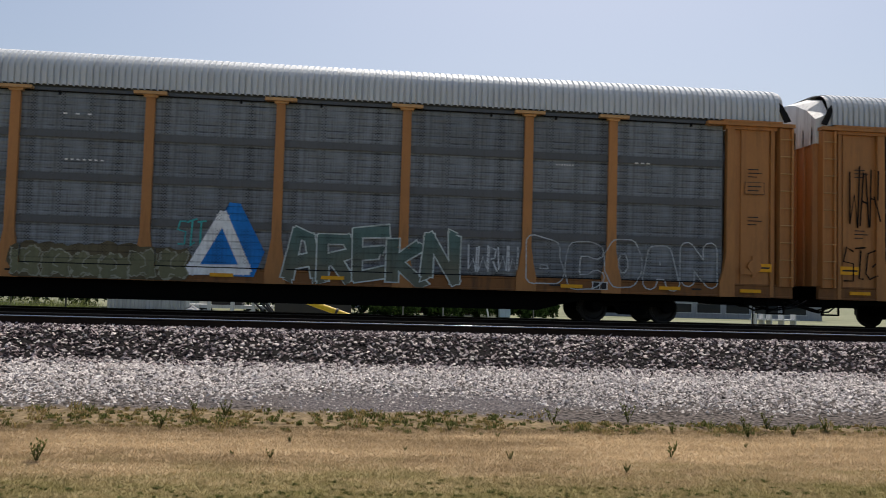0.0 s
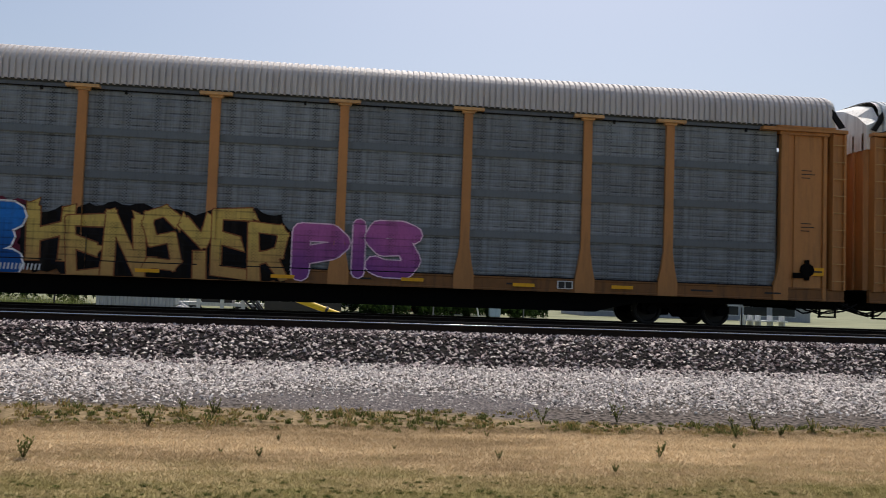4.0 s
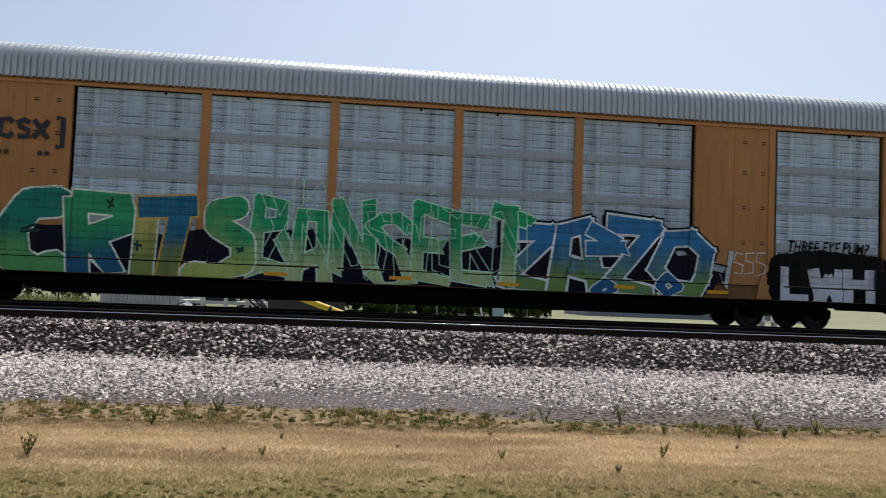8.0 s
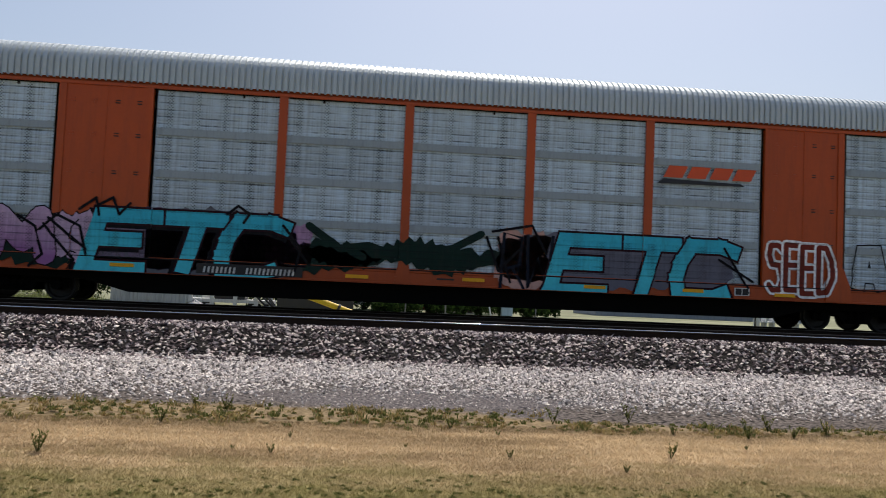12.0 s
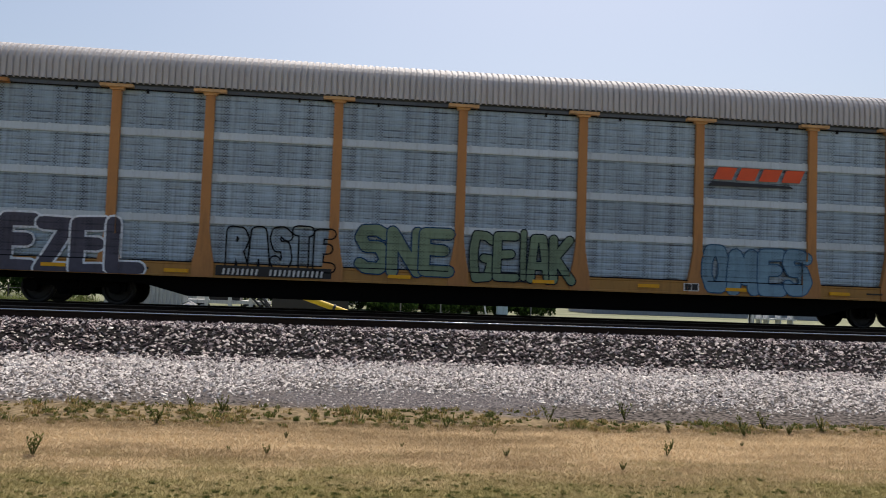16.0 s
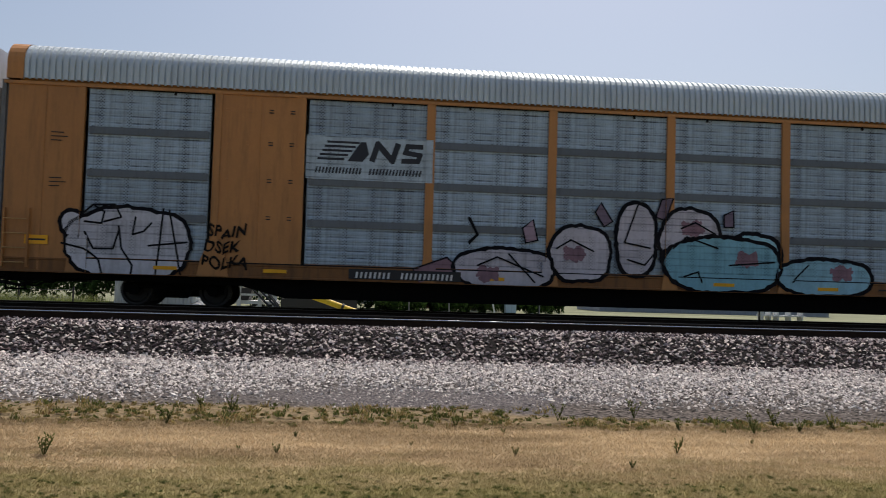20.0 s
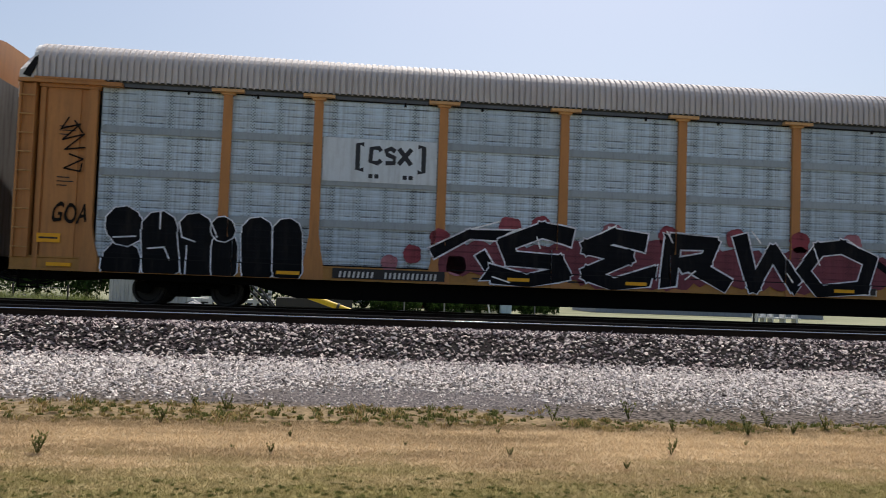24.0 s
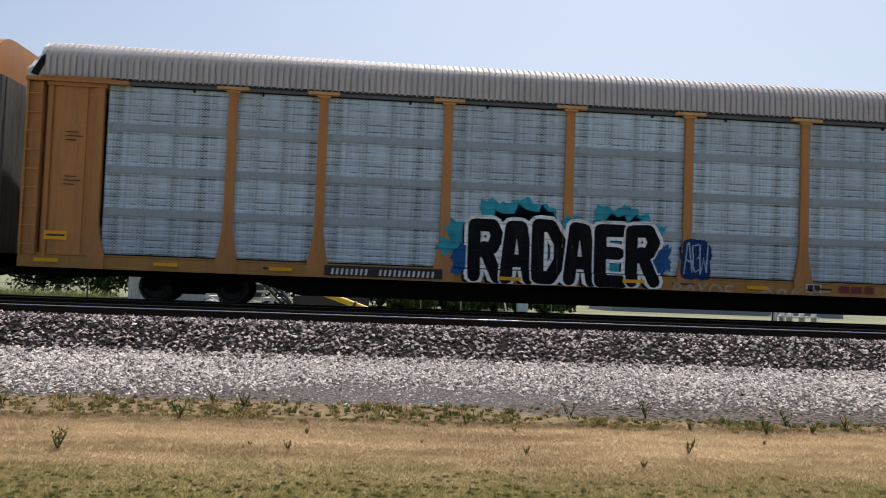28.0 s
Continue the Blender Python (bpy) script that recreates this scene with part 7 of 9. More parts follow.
shape_on(17, [(-7.61, 5.04), (-7.04, 5.05), (-7.02, 3.21), (-7.01, 0.49), (-7.46, 0.54), (-7.49, 3.19)], '0c0b0d', 3)
shape_on(17, [(-7.06, 4.1), (-6.01, 3.92), (-4.52, 4.14), (-4.49, 3.77), (-5.92, 3.66), (-7.03, 3.8)], '0c0b0d', 3)
shape_on(17, [(-6.89, 2.88), (-4.05, 2.9), (-4.04, 2.44), (-6.92, 2.41)], '0c0b0d', 3)
shape_on(17, [(-4.58, 4.96), (-4.09, 4.97), (-4.04, 3.5), (-4.54, 3.54)], '0c0b0d', 3)
shape_on(17, [(-4.1, 4.3), (-1.85, 4.29), (-1.83, 3.92), (-4.07, 3.93)], '0c0b0d', 3)
shape_on(17, [(-1.87, 4.97), (-1.63, 4.98), (-1.24, 3.92), (-1.2, 4.94), (-0.93, 4.96), (-1.19, 3.52), (-1.19, 0.54), (-1.93, 0.54), (-1.87, 3.48)], '0c0b0d', 3)
shape_on(17, [(-1.09, 4.04), (1.19, 4.16), (1.22, 3.78), (-1.13, 3.68)], '0c0b0d', 3)
shape_on(17, [(0.8, 3.83), (1.49, 3.87), (1.44, 3.55), (0.82, 3.51)], '0c0b0d', 3)
shape_on(17, [(1.15, 4.95), (1.71, 4.95), (1.71, 3.81), (1.44, 3.66), (1.18, 3.78)], '0c0b0d', 3)
shape_on(17, [(1.62, 4.19), (4.18, 4.43), (4.2, 4.01), (1.63, 3.97)], '0c0b0d', 3)
shape_on(17, [(0.86, 2.88), (1.28, 2.8), (1.57, 2.03), (1.52, 0.56), (0.9, 0.58)], '0c0b0d', 3)
shape_on(17, [(4.15, 4.99), (4.68, 3.97), (4.5, 2.43), (4.53, 0.64), (3.96, 0.62), (3.93, 2.4), (3.21, 2.44), (3.04, 2.85), (3.67, 3.22), (3.82, 4.34)], '0c0b0d', 3)
shape_on(17, [(-12.52, 3.78), (-11.86, 3.82), (-11.81, 2.89), (-12.47, 2.89)], 'a9692f', 2)
shape_on(17, [(-7.04, 4.94), (-4.65, 4.98), (-4.62, 4.16), (-6.01, 3.95), (-6.97, 4.1)], 'a9692f', 2)
shape_on(17, [(-4.04, 4.94), (-1.93, 4.96), (-1.92, 4.29), (-4.03, 4.27)], 'a9692f', 2)
shape_on(17, [(-0.9, 4.92), (1.12, 4.93), (1.15, 4.16), (-0.92, 4.05)], 'a9692f', 2)
shape_on(17, [(1.76, 4.89), (4.05, 4.91), (4.08, 4.41), (1.76, 4.2)], 'a9692f', 2)
shape_on(17, [(-5.64, 0.95), (-4.91, 1.48), (-4.27, 1.67), (-4.09, 0.66), (-6.76, 0.56)], '5f66a0', 2)
shape_on(17, [(-3.36, 1.02), (-2.96, 1.89), (-2.27, 1.59), (-1.9, 2.07), (-1.9, 0.55), (-3.13, 0.57)], '5f66a0', 2)
shape_on(17, [(-1.17, 1.24), (-0.43, 1.47), (0.0, 2.12), (0.72, 1.72), (0.68, 0.57), (-1.12, 0.57)], '5f66a0', 2)
shape_on(17, [(2.18, 0.63), (2.25, 1.92), (2.85, 1.81), (3.03, 0.66)], '5f66a0', 2)
shape_on(17, [(4.59, 0.78), (5.43, 1.36), (5.99, 1.83), (6.56, 0.85)], '5f66a0', 2)
shape_on(17, [(-10.0, 4.8), (-9.87, 4.8), (-9.85, 4.29), (-9.97, 4.28)], 'b4a6ae', 2)
shape_on(17, [(-10.17, 2.66), (-9.93, 2.67), (-9.93, 1.01), (-10.1, 1.01)], 'b4a6ae', 2)
shape_on(17, [(-7.58, 2.99), (-7.45, 2.99), (-7.45, 0.86), (-7.6, 0.85)], 'b4a6ae', 2)
shape_on(17, [(-2.19, 3.87), (-1.89, 3.89), (-1.94, 1.61), (-2.11, 1.6)], 'b4a6ae', 2)
shape_on(17, [(0.68, 2.87), (0.87, 2.88), (0.86, 0.91), (0.66, 0.91)], 'b4a6ae', 2)
shape_on(17, [(3.71, 2.39), (3.9, 2.4), (3.86, 1.03), (3.72, 1.02)], 'b4a6ae', 2)
shape_on(17, [(4.61, 4.13), (6.43, 4.11), (8.17, 3.87), (11.33, 4.4), (11.35, 4.19), (8.32, 3.66), (6.4, 3.68), (4.56, 3.21), (4.54, 3.47), (6.19, 3.83), (4.63, 3.87)], '0c0b0d', 3)
shape_on(17, [(7.8, 3.55), (11.04, 3.59), (10.93, 3.29), (7.82, 3.23)], '0c0b0d', 3)
shape_on(17, [(7.86, 2.65), (11.24, 2.7), (11.19, 2.4), (7.82, 2.35)], '0c0b0d', 3)
shape_on(17, [(11.43, 5.02), (11.85, 4.02), (12.49, 3.78), (12.67, 2.15), (11.69, 2.18), (11.93, 1.71), (11.94, 0.5), (11.25, 0.55), (11.26, 2.49), (11.28, 4.12)], '0c0b0d', 3)
shape_on(17, [(11.43, 3.64), (12.32, 3.66), (12.32, 2.75), (11.44, 2.77)], 'a9692f', 4)
shape_on(17, [(-12.98, 3.95), (-12.41, 3.96), (-12.44, 3.78), (-12.83, 3.78), (-12.84, 3.59), (-12.43, 3.59), (-12.44, 3.43), (-13.01, 3.45)], '141214', 2)
shape_on(17, [(-12.93, 3.35), (-12.37, 3.35), (-12.39, 3.18), (-12.79, 3.17), (-12.8, 2.99), (-12.38, 2.98), (-12.39, 2.82), (-12.97, 2.85)], '141214', 2)
shape_on(17, [(-12.88, 2.75), (-12.32, 2.75), (-12.35, 2.57), (-12.74, 2.57), (-12.75, 2.38), (-12.33, 2.38), (-12.35, 2.22), (-12.92, 2.25)], '141214', 2)
bars(17, -6.84, 0.82, -5.28, 0.95, 10, LETTER_B, 'car_number', 4, 0.32, (4,))

# dark car, silver letters
lay(18, 'spray_line', *ribbon([(-11.44, 4.56), (-11.42, 3.79), (-11.43, 2.97)], 0.2), paint('0d0c0d'), 1)
lay(18, 'spray_line', *ribbon([(-10.97, 4.48), (-10.97, 3.82), (-10.86, 2.83)], 0.17), paint('0d0c0d'), 1)
lay(18, 'spray_line', *ribbon([(-10.57, 4.4), (-10.58, 3.84), (-10.55, 2.52)], 0.2), paint('0d0c0d'), 1)
lay(18, 'spray_line', *ribbon([(-10.13, 4.64), (-10.12, 3.87), (-10.0, 2.75)], 0.17), paint('0d0c0d'), 1)
lay(18, 'spray_line', *ribbon([(-9.66, 4.56), (-9.66, 3.9), (-9.64, 2.67)], 0.2), paint('0d0c0d'), 1)
lay(18, 'spray_line', *ribbon([(-9.18, 4.49), (-9.19, 3.92), (-9.06, 2.6)], 0.17), paint('0d0c0d'), 1)
lay(18, 'spray_line', *ribbon([(-8.73, 4.73), (-8.73, 3.95), (-8.73, 2.95)], 0.2), paint('0d0c0d'), 1)
lay(18, 'spray_line', *ribbon([(-8.19, 4.66), (-8.19, 3.98), (-8.03, 2.25)], 0.17), paint('0d0c0d'), 1)
lay(18, 'spray_line', *ribbon([(-7.71, 4.58), (-7.72, 4.01), (-7.72, 2.87)], 0.2), paint('0d0c0d'), 1)
patch(18, (-12.5, 0.6, -9.4, 2.1), 'a0a6b0', seed=3, rough=0.06)
letter(18, [[(-12.11, 0.55), (-12.05, 1.37), (-11.34, 1.72), (-10.78, 1.56), (-10.79, 0.67), (-10.05, 0.64), (-10.35, 1.45), (-9.76, 1.87), (-9.43, 1.63), (-9.44, 0.74)]], 0.5, '1a4468', '0c1018', '142a40', edge=0.07, layer=2.6)
letter(18, [[(-8.88, 0.63), (-9.07, 1.77), (-8.39, 1.87), (-8.42, 1.42), (-8.59, 1.03), (-8.26, 0.79)]], 0.36, '3a6a80', '0c1018', '9a9a60', 0.05, 'block', layer=3.4)
letter(18, [[(-11.07, 1.29), (-10.87, 0.92)]], 0.14, 'a8a45a', '0c1018', None, 0.02, layer=4.0)
rect(18, -7.12, 2.98, -4.48, 3.99, paint('8c979f'), 1, 'logo_band')
bracket_logo(18, -6.48, 2.98, -4.8, 3.8, SIGN_DARK)
word(18, 'LEGAC', (-4.05, 2.15, -0.2, 3.55), 'a8acaf', '0b0b0d', '', style='block', thick=0.34, wave=0.04, edge=0.060)
word(18, 'DRKSE', (-0.15, 1.9, 5.7, 3.62), '9a9ea2', '0b0b0d', '', thick=0.34, wave=0.07, edge=0.05)
word(18, 'GESOYER', (-7.2, 0.85, -1.0, 1.95), '24282a', '7c8a8c', '', smooth=1, wave=0.12, edge=0.026, block=False)
word(18, 'NEM', (-0.8, 0.9, 1.8, 1.9), '', '161616', '', smooth=1, edge=0.02)
word(18, 'IKON', (2.6, 0.62, 7.2, 1.95), '6a5676', '171020', '', fill2='4a3f58', lean=0.25, style='block', thick=0.36, rim='8a8a90')
lay(18, 'spray_line', *ribbon([(7.52, 2.0), (8.58, 2.01), (8.5, 1.16), (7.72, 1.19)], 0.03), paint('c9c9c9'), 3)
patch(18, (7.48, 1.12, 8.71, 2.12), '0c0c0e', rough=0.05)
scrawl(18, (7.7, 1.25, 8.4, 1.75), 1, 'c9c9c9', '', 0.03, '')
word(18, 'PSYKN', (9.58, 0.84, 12.97, 2.22), '4a789c', '9cb8cc', '1c2c3c', wave=0.08, thick=0.32, edge=0.03)
scrawl(18, (5.69, 2.95, 6.59, 3.66), 3, '121212', '', 0.02, '')
number_band(18, -8.05, 0.78, -6.1, 0.92)

# grey car, black letters
patch(19, (-12.25, 0.56, -6.57, 2.0), '42395e', seed=3, rough=0.3)
word(19, 'SOKEM', (-12.0, 0.5, -7.25, 1.95), '0a0d12', 'b8bcc0', '', style='block', thick=0.36, wave=0.04, edge=0.045)
word(19, 'YKS', (-6.69, 0.81, -4.98, 1.75), '0a0d12', 'a8aeb2', '', style='block', thick=0.34, wave=0.03, edge=0.040)
patch(19, (-3.38, 0.49, 4.76, 2.65), '17565e', seed=7, rough=0.3, lobes=21)
letter(19, [[(-2.64, 1.27), (-2.58, 1.54), (-2.15, 1.72)]], 0.3, '4a1428', 'd4ccd0', None, 0.03, layer=2.0)
letter(19, [[(-2.2, 1.22), (0.87, 1.27)]], 1.15, '140e12', 'd4ccd0', None, 0.03, 'block', layer=2.2)
letter(19, [[(0.73, 1.23), (3.67, 1.28)]], 1.05, '140e12', '140e12', None, 0.0, 'block', layer=2.3)
letter(19, [[(-1.77, 2.11), (-1.5, 2.19)]], 0.28, '4a1428', 'd4ccd0', None, 0.03, layer=2.3)
letter(19, [[(-1.32, 2.0), (-1.29, 1.33)]], 0.58, '140e12', 'd4ccd0', None, 0.03, layer=2.8)
letter(19, [[(-0.24, 2.13), (0.0, 2.21)]], 0.28, '4a1428', 'd4ccd0', None, 0.03, layer=2.3)
letter(19, [[(0.15, 1.94), (0.18, 1.27)]], 0.72, '140e12', 'd4ccd0', None, 0.03, layer=2.8)
letter(19, [[(1.25, 2.14), (1.53, 2.22)]], 0.28, '4a1428', 'd4ccd0', None, 0.03, layer=2.3)
letter(19, [[(1.64, 1.89), (1.66, 1.28)]], 0.84, '140e12', 'd4ccd0', None, 0.03, layer=3.3)
letter(19, [[(2.3, 2.13), (2.51, 2.2)]], 0.28, '4a1428', 'd4ccd0', None, 0.03, layer=2.9)
letter(19, [[(2.61, 1.87), (2.63, 1.26)]], 0.8, '140e12', 'd4ccd0', None, 0.03, layer=3.9)
letter(19, [[(3.24, 1.59), (4.02, 1.53)]], 0.5, '140e12', 'd4ccd0', None, 0.03, 'block', layer=4.2)
letter(19, [[(-2.16, 1.16), (3.89, 1.22)]], 0.8, '140e12', '140e12', None, 0.0, 'block', layer=4.6)
doodle(19, [[(-1.6, 1.67), (-1.75, 1.05), (-1.4, 1.06), (-1.6, 1.67)]], 0.018, 'd4ccd0', 5.6)
doodle(19, [[(0.55, 1.64), (0.4, 1.02), (0.76, 1.03), (0.55, 1.64)]], 0.018, 'd4ccd0', 5.6)
doodle(19, [[(1.81, 1.67), (1.65, 1.04), (2.02, 1.05), (1.81, 1.67)]], 0.018, 'd4ccd0', 5.6)
doodle(19, [[(3.1, 1.62), (2.93, 0.99), (3.3, 1.01), (3.1, 1.62)]], 0.018, 'd4ccd0', 5.6)
doodle(19, [[(-0.52, 1.2), (0.3, 1.36), (-0.1, 1.04), (-0.52, 1.2)]], 0.016, 'd4ccd0', 5.6)
doodle(19, [[(0.81, 1.25), (1.64, 1.41), (1.23, 1.09), (0.81, 1.25)]], 0.016, 'd4ccd0', 5.6)
doodle(19, [[(2.05, 1.2), (2.89, 1.37), (2.48, 1.04), (2.05, 1.2)]], 0.016, 'd4ccd0', 5.6)
doodle(19, [[(3.47, 1.07), (4.32, 1.24), (3.9, 0.91), (3.47, 1.07)]], 0.016, 'd4ccd0', 5.6)
doodle(19, [[(-1.0, 1.52), (-0.72, 1.53), (-1.05, 1.05)], [(-1.11, 0.94), (-1.13, 0.58)], [(-1.04, 0.95), (-0.89, 0.59)], [(-0.05, 0.93), (-0.41, 0.58)], [(-0.22, 0.75), (-0.0, 0.58)], [(1.33, 0.93), (1.03, 0.64)], [(1.23, 0.82), (1.39, 0.65)], [(2.47, 0.93), (2.11, 0.59)], [(2.35, 0.77), (2.53, 0.59)], [(3.93, 0.98), (3.55, 0.59)], [(-2.72, 0.9), (-2.14, 0.58), (-2.51, 0.58), (-2.72, 0.9)], [(-2.33, 1.88), (-1.55, 1.89), (-1.01, 1.9)]], 0.016, 'd4ccd0', 5.6)
scrawl(19, (7.39, 1.42, 9.15, 2.15), 4, '16161a', '', 0.02, '')
scrawl(19, (-4.14, 1.18, -3.58, 1.78), 3, '9aa8ac', '', 0.012, '')
scrawl(19, (-12.92, 1.52, -12.33, 1.97), 3, '16161a', '', 0.025, '')
number_band(19, -5.96, 0.78, -3.75, 0.92)

# tan car, silver bubbles
patch(20, (-12.61, 1.5, -12.0, 2.15), '101018', layer=2, rough=0.06, lobes=3, square=0.12)
patch(20, (-12.52, 1.59, -12.09, 2.06), 'aaaab0', layer=3, rough=0.06, lobes=3, square=0.12)
patch(20, (-12.5, 0.5, -9.62, 2.28), '101018', layer=3, rough=0.06, lobes=3, square=0.12)
patch(20, (-12.42, 0.59, -9.71, 2.19), 'aaaab0', layer=4, rough=0.06, lobes=3, square=0.12)
word(20, 'ECK', (-12.14, 0.75, -9.94, 2.1), '', '14141a', '', edge=0.02, thick=0.34)
tag_line(20, 'SPAIN\nDSEK\nPOLKA', (-9.4, 0.91, -8.36, 1.87), '1e1610', fat=0.03)
striped_logo(20, -7.01, 3.15, -4.54, 3.94, SIGN_DARK, '97a4ac')
patch(20, (-3.8, 0.54, -1.26, 1.64), '101018', layer=2, rough=0.06, lobes=3, square=0.12)
patch(20, (-3.71, 0.64, -1.35, 1.55), 'a29ea4', layer=3, rough=0.06, lobes=3, square=0.12)
patch(20, (-1.55, 0.77, 0.09, 2.24), '101018', layer=4, rough=0.06, lobes=3, square=0.12)
patch(20, (-1.45, 0.86, -0.0, 2.15), 'a8a4aa', layer=5, rough=0.06, lobes=3, square=0.12)
patch(20, (0.07, 0.94, 1.19, 2.84), '101018', layer=2, rough=0.06, lobes=3, square=0.12)
patch(20, (0.17, 1.04, 1.09, 2.74), 'a29ea4', layer=3, rough=0.06, lobes=3, square=0.12)
patch(20, (1.12, 0.92, 2.81, 2.75), '101018', layer=4, rough=0.06, lobes=3, square=0.12)
patch(20, (1.22, 1.01, 2.71, 2.66), 'aaa6ac', layer=5, rough=0.06, lobes=3, square=0.12)
patch(20, (1.22, 0.6, 4.33, 2.1), '101018', layer=6, rough=0.06, lobes=3, square=0.12)
patch(20, (1.32, 0.7, 4.23, 2.0), '6e9aa6', layer=7, rough=0.06, lobes=3, square=0.12)
patch(20, (2.75, 0.96, 4.33, 2.2), '101018', layer=2, rough=0.06, lobes=3, square=0.12)
patch(20, (2.85, 1.06, 4.22, 2.1), '7fa6b0', layer=3, rough=0.06, lobes=3, square=0.12)
patch(20, (4.06, 0.6, 6.68, 1.64), '101018', layer=4, rough=0.06, lobes=3, square=0.12)
patch(20, (4.16, 0.7, 6.57, 1.54), '7ea4b0', layer=5, rough=0.06, lobes=3, square=0.12)
patch(20, (-3.23, 0.76, -2.64, 1.18), '7a6068', layer=9, seed=860, rough=0.3)
patch(20, (-1.17, 1.29, -0.57, 1.71), '7a6068', layer=9, seed=1015, rough=0.3)
patch(20, (1.7, 1.99, 2.32, 2.43), '7a6068', layer=9, seed=1225, rough=0.3)
patch(20, (3.08, 1.29, 3.71, 1.72), '7a6068', layer=9, seed=1320, rough=0.3)
patch(20, (5.47, 1.02, 6.11, 1.46), '7a6068', layer=9, seed=1485, rough=0.3)
doodle(20, [[(-12.05, 2.07), (-11.87, 2.24), (-11.62, 2.09), (-11.67, 1.83), (-12.04, 1.86)], [(-11.87, 2.24), (-11.39, 2.26), (-11.25, 1.98), (-11.61, 1.87)], [(-12.03, 1.63), (-11.83, 1.26), (-11.4, 1.27), (-11.28, 1.72)], [(-11.3, 1.78), (-11.22, 1.28), (-10.96, 0.91), (-10.98, 0.53)], [(-10.94, 1.99), (-10.99, 1.6), (-10.75, 1.68), (-10.59, 1.87)], [(-10.34, 2.2), (-10.45, 0.67)], [(-10.64, 1.36), (-9.81, 1.46)], [(-10.21, 2.18), (-9.9, 0.69)], [(-12.5, 1.36), (-12.01, 1.25), (-11.69, 1.01), (-11.61, 0.57)]], 0.022, '14141a', 6.0)
doodle(20, [[(-3.17, 1.16), (-2.71, 1.37), (-1.62, 0.94)], [(-2.44, 1.45), (-1.82, 0.8)], [(-1.3, 1.62), (-0.96, 1.83), (-0.41, 1.58)], [(0.67, 2.77), (0.34, 1.81), (0.97, 1.7)], [(0.42, 1.41), (0.84, 1.29), (1.18, 1.7)], [(1.73, 2.2), (2.08, 2.35), (2.58, 2.09)], [(1.53, 1.71), (1.87, 2.0), (2.65, 1.75)], [(2.94, 1.35), (4.08, 1.46)], [(1.82, 1.05), (2.17, 1.17), (2.24, 0.92)], [(4.52, 0.99), (4.95, 1.42)]], 0.02, '14141a', 10.5)
letter(20, [[(-0.08, 2.27), (-0.29, 2.59)]], 0.16, '6a5c68', '14141a', None, 0.03, 'wild', layer=1.6)
letter(20, [[(1.23, 2.45), (1.37, 2.86)]], 0.16, '6a5c68', '14141a', None, 0.03, 'wild', layer=1.6)
letter(20, [[(2.93, 2.31), (2.92, 2.58)]], 0.16, '6a5c68', '14141a', None, 0.03, 'wild', layer=1.6)
letter(20, [[(-1.91, 1.8), (-1.99, 2.13)]], 0.2, '8a7680', '14141a', None, 0.03, 'wild', layer=1.6)
letter(20, [[(-4.55, 0.85), (-3.77, 1.14)]], 0.3, '7a6068', '2a2026', None, 0.03, 'wild', layer=1.4)
letter(20, [[(-3.4, 2.27), (-3.19, 1.88), (-3.39, 1.68)]], 0.06, '14141a', '14141a', None, 0.0, 'wild', layer=2.0)
tag_line(20, 'MFK', (7.43, 1.78, 8.23, 2.31), 'b4a89c', fat=0.01)
tag_line(20, '10 YEARS\nOF INNOVATION', (7.63, 1.04, 9.21, 1.67), 'a89a8c', fat=0.004)
number_band(20, -6.0, 0.78, -3.71, 0.92)
bars(20, 4.69, 0.79, 5.88, 0.95, 3, SIGN_MAROON, 'sill_mark', 3, 0.25)

# soot dark car
shield(21, -8.16, 4.01, 1.34, 1.56, (3.05, 4.86), False)
word(21, 'SESVE', (-12.0, 0.6, -8.6, 1.8), 'b0c2d8', '0e1622', '', thick=0.36, wave=0.12, edge=0.035)
word(21, 'UENOE', (-7.3, 0.6, -1.2, 1.95), '0b1116', 'b6b8b2', '', wave=0.1, smooth=1, thick=0.33, edge=0.050)
word(21, 'STUCK', (-0.84, 1.0, 1.3, 1.75), '', '7c7c7a', '', thick=0.3, edge=0.016)
word(21, 'ENOCHS', (1.68, 0.6, 6.39, 1.85), '0f171d', '9da3a6', '', style='block', thick=0.34, wave=0.05, edge=0.035)
scrawl(21, (7.52, 1.64, 8.68, 2.11), 4, '7a7a78', '', 0.012, '')
word(21, 'ARENS', (9.5, 0.85, 12.1, 1.7), '5a5c60', '9a9ca0', '', thick=0.4, edge=0.025)
scrawl(21, (-13.09, 1.32, -12.38, 2.28), 4, '1e160e', '', 0.02, '')
number_band(21, -6.69, 0.78, -4.49, 0.92)

# next dark car
shield(22, -7.85, 4.1, 1.62, 1.48, (3.13, 4.86), False)
word(22, 'JLUP', (-11.06, 0.55, -8.7, 1.99), '0c161d', 'b0b5b8', '', thick=0.38, edge=0.040)
scrawl(22, (-12.87, 2.97, -12.06, 4.23), 2, '241a12', '', 0.02, '')

# olive car with giant black letters
rect(23, -7.354, 1.04, -7.146, 4.86, paint('5f5a34'), 1, 'spray_band')
rect(23, -4.454, 1.04, -4.2459999999999996, 4.86, paint('5f5a34'), 1, 'spray_band')
rect(23, -1.554, 1.04, -1.3459999999999999, 4.86, paint('5f5a34'), 1, 'spray_band')
rect(23, 1.3459999999999999, 1.04, 1.554, 4.86, paint('5f5a34'), 1, 'spray_band')
rect(23, 4.2459999999999996, 1.04, 4.454, 4.86, paint('5f5a34'), 1, 'spray_band')
rect(23, 7.146, 1.04, 7.354, 4.86, paint('5f5a34'), 1, 'spray_band')
